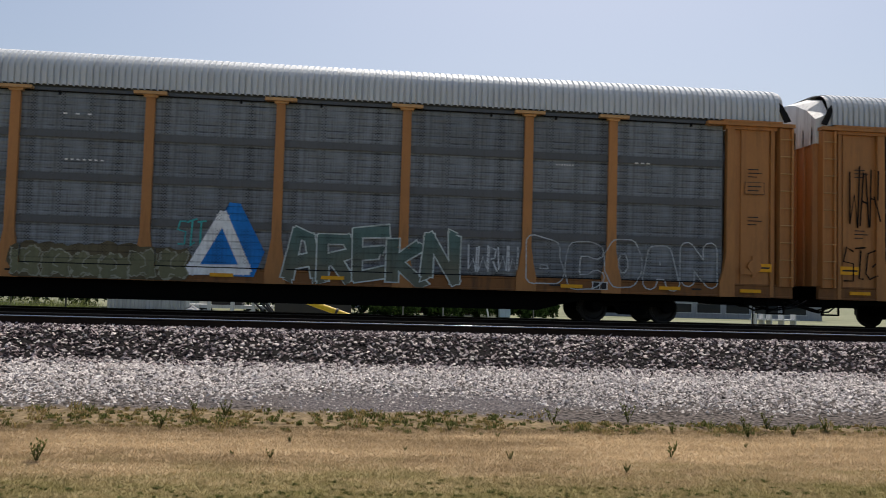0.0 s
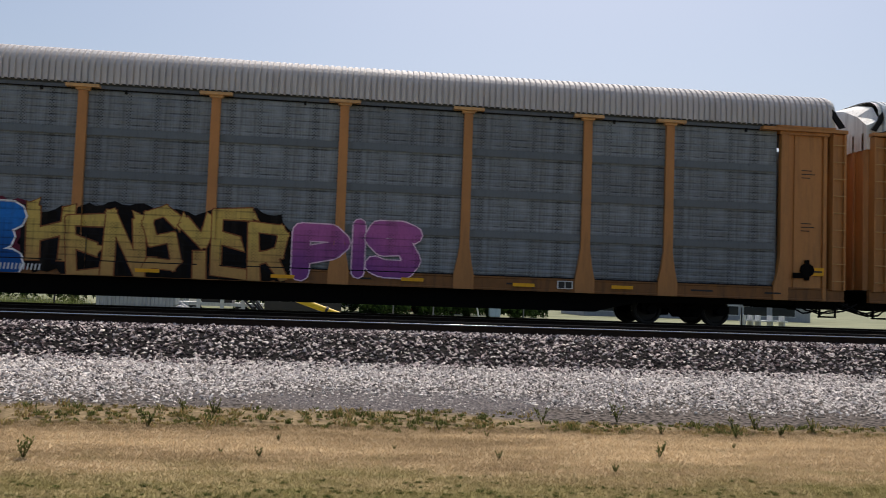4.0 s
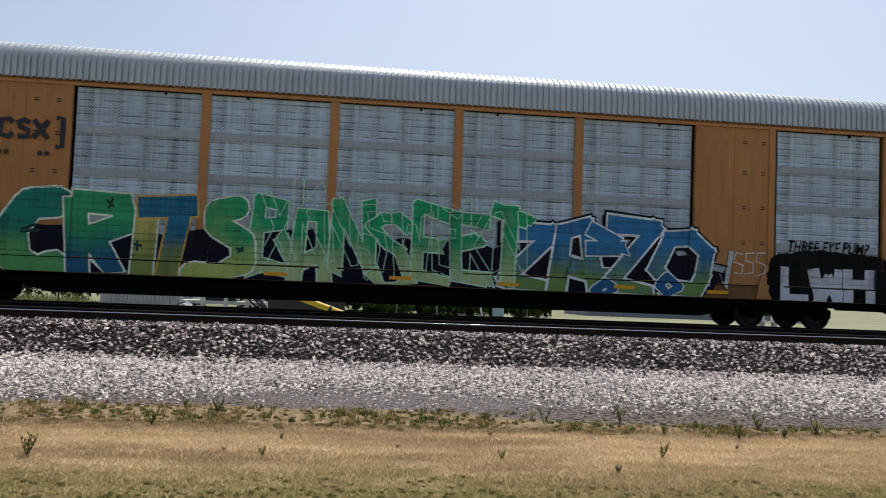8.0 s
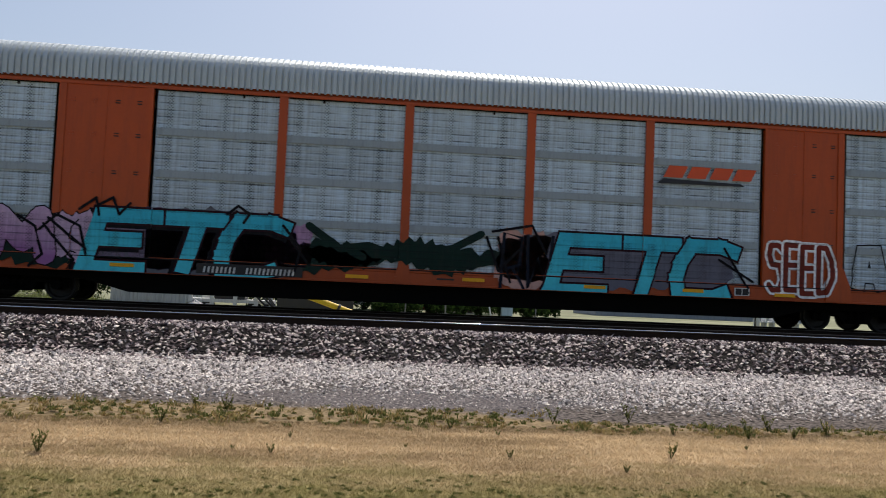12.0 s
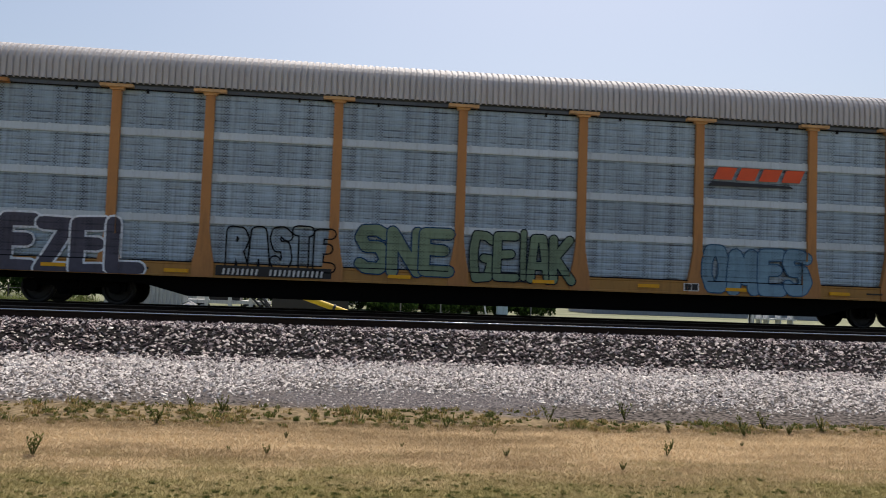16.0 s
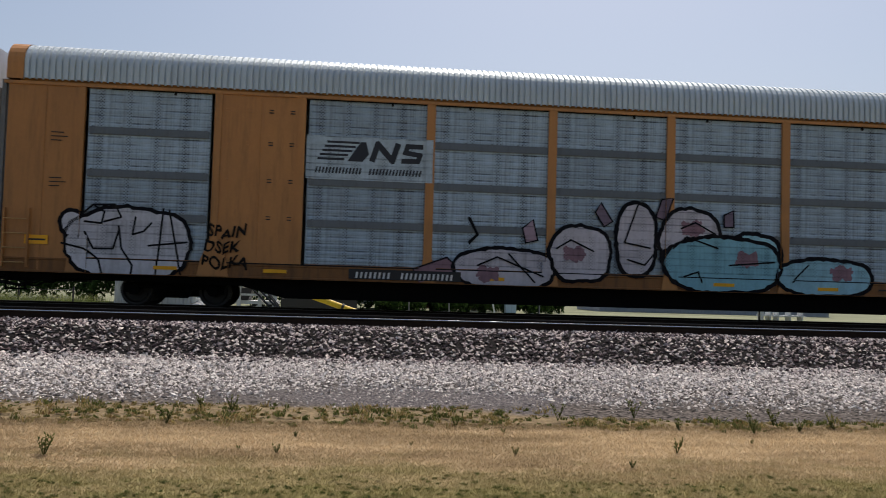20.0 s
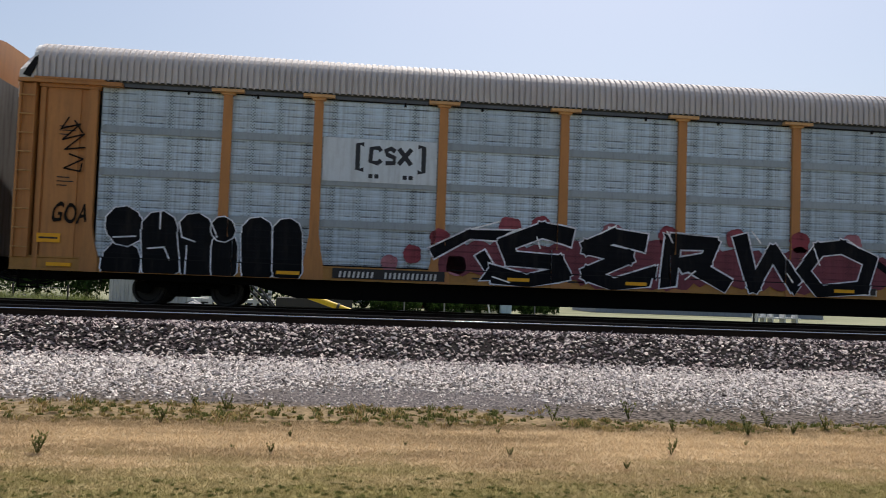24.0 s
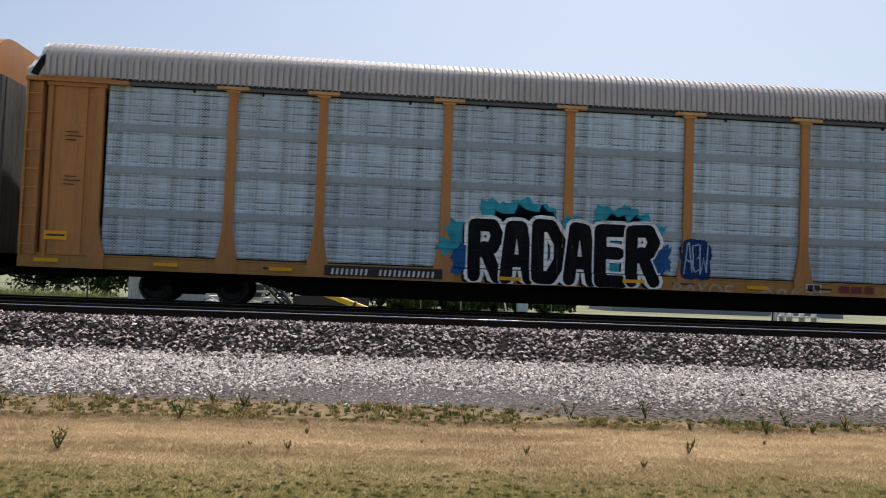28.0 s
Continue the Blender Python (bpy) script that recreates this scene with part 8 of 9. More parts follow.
rect(23, 7.26, 1.04, 9.29, 4.86, paint('67613a'), 1, 'spray_band')
rect(23, -9.29, 1.04, -7.26, 4.86, paint('67613a'), 1, 'spray_band')
rect(23, -11.5, 0.76, 8.9, 1.02, paint('4c472c'), 1, 'spray_band')
shape_on(23, [(5.18, 4.97), (5.94, 5.01), (5.99, 3.57), (5.99, 1.88), (5.97, 0.59), (5.21, 0.57), (5.19, 2.11), (2.31, 2.09), (2.29, 2.29), (3.58, 2.3), (3.64, 3.35), (2.26, 3.34), (2.3, 3.65), (5.12, 3.59)], '0c0c0f', 3)
shape_on(23, [(8.45, 5.02), (8.81, 5.01), (10.08, 2.94), (11.43, 2.87), (13.03, 1.22), (12.99, 0.75), (11.28, 0.56), (11.3, 2.76), (8.9, 2.72), (8.95, 2.13), (8.42, 2.11)], '0c0c0f', 3)
lay(23, 'spray_line', *ribbon([(0.07, 3.47), (0.68, 2.74), (1.68, 1.65), (2.51, 1.18), (3.1, 0.63)], 0.075), paint('0c0c0f'), 3)
lay(23, 'spray_line', *ribbon([(0.03, 3.38), (0.64, 2.65), (1.64, 1.56), (2.47, 1.09), (3.06, 0.54)], 0.05), paint('a4a49c'), 2)
lay(23, 'spray_line', *ribbon([(3.98, 4.96), (3.66, 4.3), (3.09, 3.69)], 0.075), paint('0c0c0f'), 3)
lay(23, 'spray_line', *ribbon([(3.94, 4.87), (3.62, 4.2), (3.05, 3.6)], 0.05), paint('a4a49c'), 2)
lay(23, 'spray_line', *ribbon([(3.66, 4.3), (4.09, 3.67)], 0.075), paint('0c0c0f'), 3)
lay(23, 'spray_line', *ribbon([(3.62, 4.2), (4.05, 3.58)], 0.05), paint('a4a49c'), 2)
lay(23, 'spray_line', *ribbon([(5.9, 3.05), (6.84, 2.57), (6.36, 2.03), (6.0, 1.82), (7.24, 0.57)], 0.075), paint('0c0c0f'), 3)
lay(23, 'spray_line', *ribbon([(5.86, 2.95), (6.79, 2.47), (6.32, 1.93), (5.96, 1.72), (7.2, 0.47)], 0.05), paint('a4a49c'), 2)
lay(23, 'spray_line', *ribbon([(6.84, 2.57), (7.84, 3.0), (8.32, 3.49)], 0.075), paint('0c0c0f'), 3)
lay(23, 'spray_line', *ribbon([(6.79, 2.47), (7.79, 2.91), (8.28, 3.39)], 0.05), paint('a4a49c'), 2)
lay(23, 'spray_line', *ribbon([(9.0, 2.26), (10.23, 1.65), (11.21, 2.09)], 0.075), paint('0c0c0f'), 3)
lay(23, 'spray_line', *ribbon([(8.96, 2.17), (10.19, 1.56), (11.16, 1.99)], 0.05), paint('a4a49c'), 2)
lay(23, 'spray_line', *ribbon([(10.23, 1.65), (10.49, 0.87)], 0.075), paint('0c0c0f'), 3)
lay(23, 'spray_line', *ribbon([(10.19, 1.56), (10.44, 0.77)], 0.05), paint('a4a49c'), 2)
lay(23, 'spray_line', *ribbon([(-1.56, 2.08), (-0.64, 3.5), (0.08, 3.41)], 0.075), paint('0c0c0f'), 3)
lay(23, 'spray_line', *ribbon([(-1.6, 1.99), (-0.68, 3.41), (0.04, 3.32)], 0.05), paint('a4a49c'), 2)
lay(23, 'spray_line', *ribbon([(2.32, 1.23), (2.32, 0.54)], 0.075), paint('0c0c0f'), 3)
lay(23, 'spray_line', *ribbon([(2.28, 1.14), (2.28, 0.45)], 0.05), paint('a4a49c'), 2)
lay(23, 'spray_line', *ribbon([(4.93, 4.95), (5.1, 3.53)], 0.05), paint('b0b0aa'), 4)
lay(23, 'spray_line', *ribbon([(8.37, 5.02), (8.38, 3.49)], 0.05), paint('b0b0aa'), 4)
lay(23, 'spray_line', *ribbon([(3.56, 3.32), (3.55, 2.3)], 0.05), paint('b0b0aa'), 4)
lay(23, 'spray_line', *ribbon([(5.12, 2.08), (5.15, 1.01)], 0.05), paint('b0b0aa'), 4)
lay(23, 'spray_line', *ribbon([(8.36, 3.03), (8.36, 2.11)], 0.05), paint('b0b0aa'), 4)
lay(23, 'spray_line', *ribbon([(9.01, 2.74), (11.3, 2.73), (11.25, 0.63)], 0.05), paint('b0b0aa'), 4)
lay(23, 'spray_line', *ribbon([(2.23, 3.64), (2.29, 3.34)], 0.05), paint('b0b0aa'), 4)
lay(23, 'spray_line', *ribbon([(2.25, 2.28), (2.29, 2.07)], 0.05), paint('b0b0aa'), 4)
tag_line(23, 'RIS', (7.75, 0.99, 9.08, 1.4), 'a8a8b0', fat=0.08)

# black bubble letters
letter(24, [[(-11.47, 0.99), (-11.49, 0.74)]], 0.84, '0a1016', 'c8ccd2', None, 0.03, 'round', layer=2.0)
letter(24, [[(-11.47, 1.8), (-11.42, 1.7)]], 0.8, '0a1016', 'c8ccd2', None, 0.03, 'round', layer=2.5)
letter(24, [[(-10.68, 1.72), (-10.6, 0.77)]], 0.8, '0a1016', 'c8ccd2', None, 0.03, 'round', layer=3.0)
letter(24, [[(-9.9, 1.72), (-9.77, 0.8)]], 0.78, '0a1016', 'c8ccd2', None, 0.03, 'round', layer=3.5)
letter(24, [[(-9.23, 1.4), (-9.22, 0.8)]], 0.56, '0a1016', 'c8ccd2', None, 0.03, 'round', layer=4.0)
letter(24, [[(-9.3, 1.79), (-9.27, 1.74)]], 0.52, '0a1016', 'c8ccd2', None, 0.03, 'round', layer=4.5)
letter(24, [[(-8.52, 1.72), (-8.47, 0.82)]], 0.72, '0a1016', 'c8ccd2', None, 0.03, 'round', layer=5.0)
letter(24, [[(-7.85, 1.75), (-7.81, 0.85)]], 0.66, '0a1016', 'c8ccd2', None, 0.03, 'round', layer=5.5)
doodle(24, [[(-10.67, 2.1), (-10.67, 1.72)], [(-10.91, 1.27), (-10.56, 1.31), (-10.43, 1.03)], [(-10.25, 1.87), (-10.18, 1.55), (-9.89, 1.46)], [(-10.07, 1.36), (-10.07, 0.73)], [(-9.58, 1.96), (-9.4, 1.58)], [(-8.19, 1.83), (-8.17, 1.38)], [(-11.68, 1.49), (-11.19, 1.53)]], 0.018, 'c8ccd2', 8.4)
bracket_logo(24, -6.32, 3.09, -4.79, 3.87, SIGN_DARK)
rect(24, -7.12, 2.99, -4.48, 4.0, STRIPS['pale'], 1, 'logo_band')
patch(24, (-4.4, 0.7, 7.4, 1.95), '6a3a42', seed=5, rough=0.3)
letter(24, [[(-4.51, 1.42), (-3.66, 1.89), (-2.66, 1.89)], [(-3.38, 1.44), (-2.96, 0.79)]], 0.2, '0d1118', 'c4c6cc', None, 0.034, 'wild', layer=2.0)
letter(24, [[(-1.23, 1.92), (-1.92, 2.06), (-2.79, 1.7), (-2.64, 1.36), (-1.56, 1.31), (-1.41, 1.05), (-2.29, 0.82), (-3.1, 0.98)]], 0.34, '0d1118', 'c4c6cc', None, 0.034, 'wild', layer=2.6)
letter(24, [[(0.57, 1.86), (-0.2, 1.99), (-0.81, 1.7), (0.16, 1.51), (-0.8, 1.07), (-0.17, 0.8), (0.72, 1.06)]], 0.34, '0d1118', 'c4c6cc', None, 0.034, 'wild', layer=3.2)
letter(24, [[(1.26, 1.92), (1.15, 0.87)], [(1.26, 1.92), (2.28, 1.91), (2.12, 1.52), (1.42, 1.35)], [(1.77, 1.37), (2.63, 0.92)]], 0.3, '0d1118', 'c4c6cc', None, 0.034, 'wild', layer=3.8)
letter(24, [[(2.96, 2.1), (3.3, 0.91), (3.8, 1.79), (4.35, 0.98)]], 0.3, '0d1118', 'c4c6cc', None, 0.034, 'wild', layer=4.4)
letter(24, [[(4.99, 1.88), (4.56, 1.34), (5.01, 0.83), (6.11, 0.98), (6.32, 1.65), (5.58, 1.96), (4.99, 1.88)]], 0.32, '0d1118', 'c4c6cc', None, 0.034, 'block', layer=5.0)
patch(24, (-5.2, 1.15, -4.75, 1.5999999999999999), '7a3a42', seed=0, rough=0.1, square=0.1)
patch(24, (-5.7, 0.95, -5.3, 1.35), '94636a', seed=1, rough=0.1, square=0.1)
patch(24, (-4.6, 1.5, -4.1, 2.0), '7a3a42', seed=2, rough=0.1, square=0.1)
patch(24, (-3.0, 1.75, -2.4, 2.35), '84444c', seed=3, rough=0.1, square=0.1)
patch(24, (-2.2, 1.9, -1.7000000000000002, 2.4), '7a3a42', seed=4, rough=0.1, square=0.1)
patch(24, (-0.5, 1.75, 0.050000000000000044, 2.3), '8a5a62', seed=5, rough=0.1, square=0.1)
patch(24, (0.9, 1.8, 1.4, 2.3), '7a3a42', seed=6, rough=0.1, square=0.1)
patch(24, (2.6, 1.8, 3.1, 2.3), '84444c', seed=7, rough=0.1, square=0.1)
patch(24, (4.2, 1.75, 4.75, 2.3), '7a3a42', seed=8, rough=0.1, square=0.1)
patch(24, (5.6, 1.8, 6.1, 2.3), '94636a', seed=9, rough=0.1, square=0.1)
patch(24, (-4.2, 0.9, -3.7, 1.4), 'a07078', seed=10, rough=0.1, square=0.1)
doodle(24, [[(-3.6, 2.02), (-2.94, 2.22)], [(-2.79, 1.92), (-2.46, 2.07)], [(-2.05, 1.89), (-1.97, 1.63)], [(-0.55, 2.02), (-0.14, 2.24)], [(1.12, 2.16), (1.27, 1.89)], [(3.25, 2.25), (3.47, 1.98)], [(4.85, 1.9), (5.0, 1.49)], [(5.72, 2.14), (6.02, 1.95)], [(-3.1, 0.92), (-2.69, 0.8)], [(1.57, 1.02), (1.84, 1.23)], [(4.13, 1.25), (4.28, 1.05)]], 0.018, 'd8d8dc', 6.0)
lay(24, 'spray_line', *ribbon([(6.01, 1.92), (7.5, 0.91)], 0.08), paint('0e1219'), 3)
word(24, 'BUER', (9.23, 0.75, 12.39, 2.07), 'a8b0ba', '101a34', '', thick=0.38, rim='c4c8cc')
doodle(24, [[(-12.75, 4.12), (-12.9, 3.86), (-12.5, 3.98), (-12.86, 3.62), (-12.4, 3.76), (-12.8, 3.4), (-12.38, 3.46)], [(-12.62, 4.05), (-12.45, 3.8)], [(-12.7, 3.3), (-12.4, 3.2), (-12.8, 2.98), (-12.45, 2.92), (-12.42, 3.1)]], 0.018, '241c14')
tag_line(24, 'GOA', (-13.0, 1.76, -12.21, 2.21), '1c1610', fat=0.02)
number_band(24, -6.65, 0.78, -4.36, 0.92)

# mixed grey car
word(25, 'EORS', (-11.4, 0.6, -7.15, 2.38), '6a6676', 'b0b47c', '4a4656', style='block', thick=0.34, edge=0.035, pad=0.02, wave=0.03, block=False)
rect(25, -6.96, 0.53, -5.65, 2.18, paint('258a9c'), 1, 'spray_band')
scrawl(25, (-6.78, 0.93, -5.79, 2.02), 2, '0c1c28', '', 0.06, '')
scrawl(25, (-11.78, 1.56, -11.32, 2.02), 3, '1c2428', '', 0.025, '')
scrawl(25, (-13.49, 1.27, -12.33, 2.34), 4, 'c4b8b0', '', 0.035, '')
patch(25, (-4.15, 1.0, 1.4, 2.12), '1a93a2', seed=3, rough=0.1)
patch(25, (-3.2, 1.7, -0.9, 2.36), '1a93a2', seed=8, rough=0.25)
patch(25, (-4.14, 0.42, 1.8, 1.42), '0d343c', seed=6, rough=0.4, lobes=19, layer=2)
scrawl(25, (-3.68, 0.56, 1.37, 1.29), 7, '2c4a34', '', 0.05, '')
patch(25, (2.58, 1.6, 3.22, 2.25), 'a4aab0', layer=1, rough=0.05)
patch(25, (2.64, 1.66, 3.15, 2.18), '0a0c10', layer=3, rough=0.05)
patch(25, (3.7, 0.89, 4.47, 2.29), 'a4aab0', layer=1, rough=0.05)
patch(25, (3.76, 0.95, 4.4, 2.23), '0a0c10', layer=3, rough=0.05)
patch(25, (4.66, 1.19, 5.7, 2.26), 'a4aab0', layer=1, rough=0.05)
patch(25, (4.72, 1.25, 5.63, 2.19), '0a0c10', layer=3, rough=0.05)
patch(25, (5.95, 1.59, 6.54, 2.28), 'a4aab0', layer=1, rough=0.05)
patch(25, (6.01, 1.66, 6.48, 2.21), '0a0c10', layer=3, rough=0.05)
word(25, 'IEBOT', (2.78, 0.55, 6.46, 1.75), '0a0c10', 'b4bac0', '', thick=0.38, edge=0.035)
scrawl(25, (9.52, 1.08, 10.28, 1.99), 2, '2a7468', '', 0.02, '')
scrawl(25, (10.73, 1.1, 11.52, 1.96), 2, '2a7468', '', 0.02, '')
number_band(25, -6.64, 0.78, -4.29, 0.92)
bars(25, 5.54, 0.79, 6.47, 0.95, 3, SIGN_MAROON, 'sill_mark', 3, 0.25)

# pale yellow posts
rect(26, -7.2, 2.98, -4.4, 4.0, YELLOW_PALE, 1, 'logo_band')
bold_three(26, -6.6, 3.21, -4.81, 3.93, SIGN_DARK)
rect(26, -6.6, 3.06, -4.83, 3.21, SIGN_DARK, 2, 'logo_rule')
rect(26, -12.98, 3.25, -12.2, 3.84, REFLECT, 1, 'quality_sign')
bars(26, -12.9, 3.67, -12.28, 3.77, 7, LETTER_B, 'sign_lettering', 3)
bars(26, -12.88, 3.49, -12.26, 3.59, 7, LETTER_B, 'sign_lettering', 3)
bars(26, -12.87, 3.31, -12.25, 3.42, 7, LETTER_B, 'sign_lettering', 3)
scrawl(26, (-13.15, 2.43, -12.27, 3.21), 4, 'c4bca8', '', 0.015, '')
scrawl(26, (-11.28, 1.02, -10.25, 1.64), 4, '9aa0a4', '', 0.02, '')
scrawl(26, (-10.34, 1.46, -9.35, 1.94), 4, '9aa0a4', '', 0.015, '')
word(26, 'LINKS', (-4.3, 0.62, -0.87, 1.8), '6f6258', '221c1a', '', fill2='857a70', style='block', thick=0.4, wave=0.08)
word(26, 'HITOP', (0.02, 0.73, 3.05, 1.76), '7a6c68', '201c1c', '', wave=0.08, style='block', thick=0.38, fill2='8a7c78')
scrawl(26, (-1.07, 1.05, -0.03, 1.7), 4, '8a8890', '', 0.02, '')
scrawl(26, (9.45, 1.03, 10.46, 1.7), 4, 'b0b6ba', '', 0.02, '')
scrawl(26, (10.65, 1.08, 11.61, 1.62), 4, 'b0b6ba', '', 0.02, '')
number_band(26, -7.83, 0.78, -5.25, 0.92)
bars(26, 5.4, 0.79, 6.05, 0.95, 3, SIGN_MAROON, 'sill_mark', 3, 0.25)
scrawl(26, (-13.38, 1.08, -12.35, 1.53), 4, '221a10', '', 0.02, '')

# purple and blue letters
patch(27, (-11.08, 0.69, -6.76, 1.98), '8a7a94', seed=2, rough=0.35)
letter(27, [[(-9.48, 1.9), (-9.72, 1.76), (-10.27, 1.25)]], 0.3, '3c3c50', 'a49cac', '5a5068', 0.03, layer=2.4)
letter(27, [[(-10.88, 1.03), (-10.2, 1.13), (-9.5, 1.09)]], 0.2, '4a4860', 'a49cac', None, 0.03, layer=2.8)
letter(27, [[(-9.58, 1.38), (-9.04, 0.75)], [(-9.75, 0.92), (-9.67, 0.66)]], 0.34, '4a4660', 'a49cac', '6a5c74', 0.03, layer=3.2)
letter(27, [[(-8.58, 1.8), (-8.62, 1.29), (-8.47, 0.71)]], 0.62, '44405c', 'a49cac', '5f5470', 0.03, layer=3.7)
letter(27, [[(-7.62, 1.78), (-8.12, 1.56), (-7.73, 1.32), (-8.09, 0.72)]], 0.5, '4a4460', 'a49cac', '6a5c74', 0.03, layer=4.2)
word(27, 'HEME', (-7.1, 0.85, -1.8, 2.1), '6a6078', 'a8a0b0', '', fill2='8a7480', wave=0.12, smooth=1, edge=0.022)
word(27, 'SKNE', (-6.9, 0.9, -1.9, 2.1), '', '2c2838', '', edge=0.018, thick=0.22, wave=0.15, style='wild', lift=4.0)
patch(27, (-1.9, 0.6, 9.2, 2.2), 'a87c74', seed=5, rough=0.3, lobes=23)
patch(27, (1.0, 1.7, 5.4, 2.55), '5f4f80', seed=8, rough=0.35, lobes=17)
letter(27, [[(-0.15, 1.93), (-0.79, 1.47), (-0.67, 0.8), (0.09, 0.8), (0.27, 1.65), (-0.15, 1.93)]], 0.5, '1a5490', 'b8b4c0', '0e1828', edge=0.035, layer=2.0)
letter(27, [[(0.89, 2.01), (1.13, 0.73)]], 0.4, '1a4a80', 'b8b4c0', '0e1828', edge=0.03, style='wild', layer=2.6)
letter(27, [[(1.45, 2.27), (1.6, 1.63), (2.54, 0.75)], [(2.3, 2.14), (1.96, 1.58)]], 0.42, '1a4a80', 'b8b4c0', '0e1828', edge=0.03, style='wild', layer=3.1)
letter(27, [[(3.3, 1.94), (4.02, 1.87), (3.95, 1.55), (3.09, 1.42), (3.03, 0.94), (4.04, 0.77)]], 0.42, '1a5490', 'b8b4c0', '0e1828', edge=0.03, style='round', layer=3.7)
letter(27, [[(2.6, 1.19), (3.01, 1.89)]], 0.34, '1a4a80', 'b8b4c0', '0e1828', edge=0.03, style='wild', layer=4.2)
letter(27, [[(5.1, 2.01), (4.9, 0.8)], [(5.83, 2.08), (5.25, 1.5), (5.99, 0.84)]], 0.44, '1a4a80', 'b8b4c0', '0e1828', edge=0.03, style='wild', layer=4.6)
word(27, 'ES', (6.2, 0.65, 8.95, 2.2), '1a4a80', 'b8b4c0', '', fill2='0e1828', smooth=1, edge=0.03)
bracket_logo(27, -9.15, 3.22, -7.43, 4.08, SIGN_DARK)
patch(27, (-13.07, 1.85, -12.27, 2.31), '2a9a9c', seed=4, rough=0.3)
number_band(27, -5.92, 0.78, -3.7, 0.92)

# black and teal letters
patch(28, (-4.5, 0.75, 1.2, 2.55), '2a8a9c', seed=5, rough=0.3)
patch(28, (-3.6, 1.9, -1.7, 2.75), '2a8a9c', seed=7, rough=0.3)
patch(28, (-0.9, 1.9, 0.4, 2.7), '2a8a9c', seed=9, rough=0.3)
patch(28, (-4.26, 0.84, -3.47, 1.63), '1c4f84', seed=2, layer=2, rough=0.3)
patch(28, (0.38, 1.01, 1.14, 1.82), '1c4f84', seed=3, layer=2, rough=0.3)
word(28, 'RADAER', (-3.75, 0.66, 0.75, 2.22), '0c1016', 'd4d8dc', '', thick=0.4, edge=0.04, wave=0.05, rim='d4d8dc')
patch(28, (1.25, 0.94, 2.09, 1.96), '16305c', seed=8, rough=0.1)
scrawl(28, (1.35, 1.11, 1.97, 1.86), 3, '9ab0c8', '', 0.015, '')
number_band(28, -6.93, 0.78, -4.52, 0.92)
bars(28, 5.27, 0.79, 6.21, 0.95, 3, SIGN_MAROON, 'sill_mark', 3, 0.25)
tag_line(28, 'RAYOE', (1.12, 0.58, 2.58, 0.89), '9a8878', fat=0.01)
tag_line(28, 'ARKTE', (3.28, 0.52, 4.99, 0.84), '9a8878', fat=0.01)
shape_on(23, [(2.13, 3.2), (3.45, 3.23), (3.53, 2.35), (2.2, 2.32)], '', 3.5, 'spray_shape', SHEETS['olive'])

# white bars that paint in sky light through slots in worn sheets
for k in (0, 1, 3, 5, 9, 11, 15, 18, 21, 26):
    r = random.Random(k + 90)
    for q in range(16 if LINE_UP[k][4] else 7):
        i = r.randrange(9)
        span = EDGES[i + 1] - EDGES[i] - 0.4
        u = EDGES[i] + 0.2 + r.uniform(0, 0.5) * span
        z = r.choice((4.3, 3.9, 3.75, 3.3, 2.4, 2.3)) + r.uniform(-0.1, 0.1)
        n = r.choice((1, 5, 7, 3))
        daylight(k, u, u + r.uniform(0.15, 0.48) * span, z, n, 0.014 if n == 1 else 0.035, 0.0 if n == 1 else r.uniform(0.4, 0.7))

# stencilled data on every car
for k in range(len(CARS)):
    r = random.Random(k + 50)
    for u in (-13.0, 12.62) if k not in (8, 12, 13, 19, 20, 23, 27) else (-12.9, 12.45, 13.2):
        data_marks(k, u, 2.55 + r.uniform(-0.3, 0.3))
        data_marks(k, u, 3.9 + r.uniform(-0.2, 0.2))
    u = 12.6 if r.random() < 0.7 else -13.0
    rect(k, u, 3.2, u + 0.5, 3.5, LETTER_B, 1, "stencil_frame")
    rect(k, u + 0.012, 3.212, u + 0.488, 3.488, LINE_UP[k][1], 2, "stencil_field")
    bars(k, u + 0.07, 3.38, u + 0.43, 3.405, 1, LETTER_B, "stencil", 3, 0.0)
    bars(k, u + 0.07, 3.28, u + 0.36, 3.305, 1, LETTER_B, "stencil", 3, 0.0)
    for s in (-1, 1):
        rect(k, s * 13.05 - 0.25, 1.32, s * 13.05 + 0.25, 1.52, REFLECT, 1, "warning_label")
        bars(k, s * 13.05 - 0.2, 1.40, s * 13.05 + 0.2, 1.44, 1, LETTER_B, "stencil", 2, 0.0)
    for q in range(5):
        u = r.uniform(-12, 12)
        bars(k, u, 0.84, u + r.uniform(0.2, 0.6), 0.88, 1, LETTER_B, "sill_stencil", 1, 0.0)
    u = r.uniform(3.0, 9.0)
    rect(k, u, 0.78, u + 0.38, 0.97, LETTER_W, 1, "inspection_plate")
    rect(k, u + 0.03, 0.80, u + 0.35, 0.95, BLACK, 2, "inspection_field")
    rect(k, u + 0.18, 0.80, u + 0.20, 0.95, LETTER_W, 3, "inspection_rule")

# ---- beyond the tracks ----
LEAF = stone_mat("tree leaves", ["1c2a12", "2c421b", "3d5626", "223315", "4b6430"], 0.6, True)
BARK = worn("bark", (0.07, 0.05, 0.035, 1), 0.9)
TIN = worn("pale corrugated tin", lin("b4b6b8"), 0.5, 0.2, dirty=0.4)
MACHINE_W = worn("white machine paint", lin("c6c8c8"), 0.5, dirty=0.4)
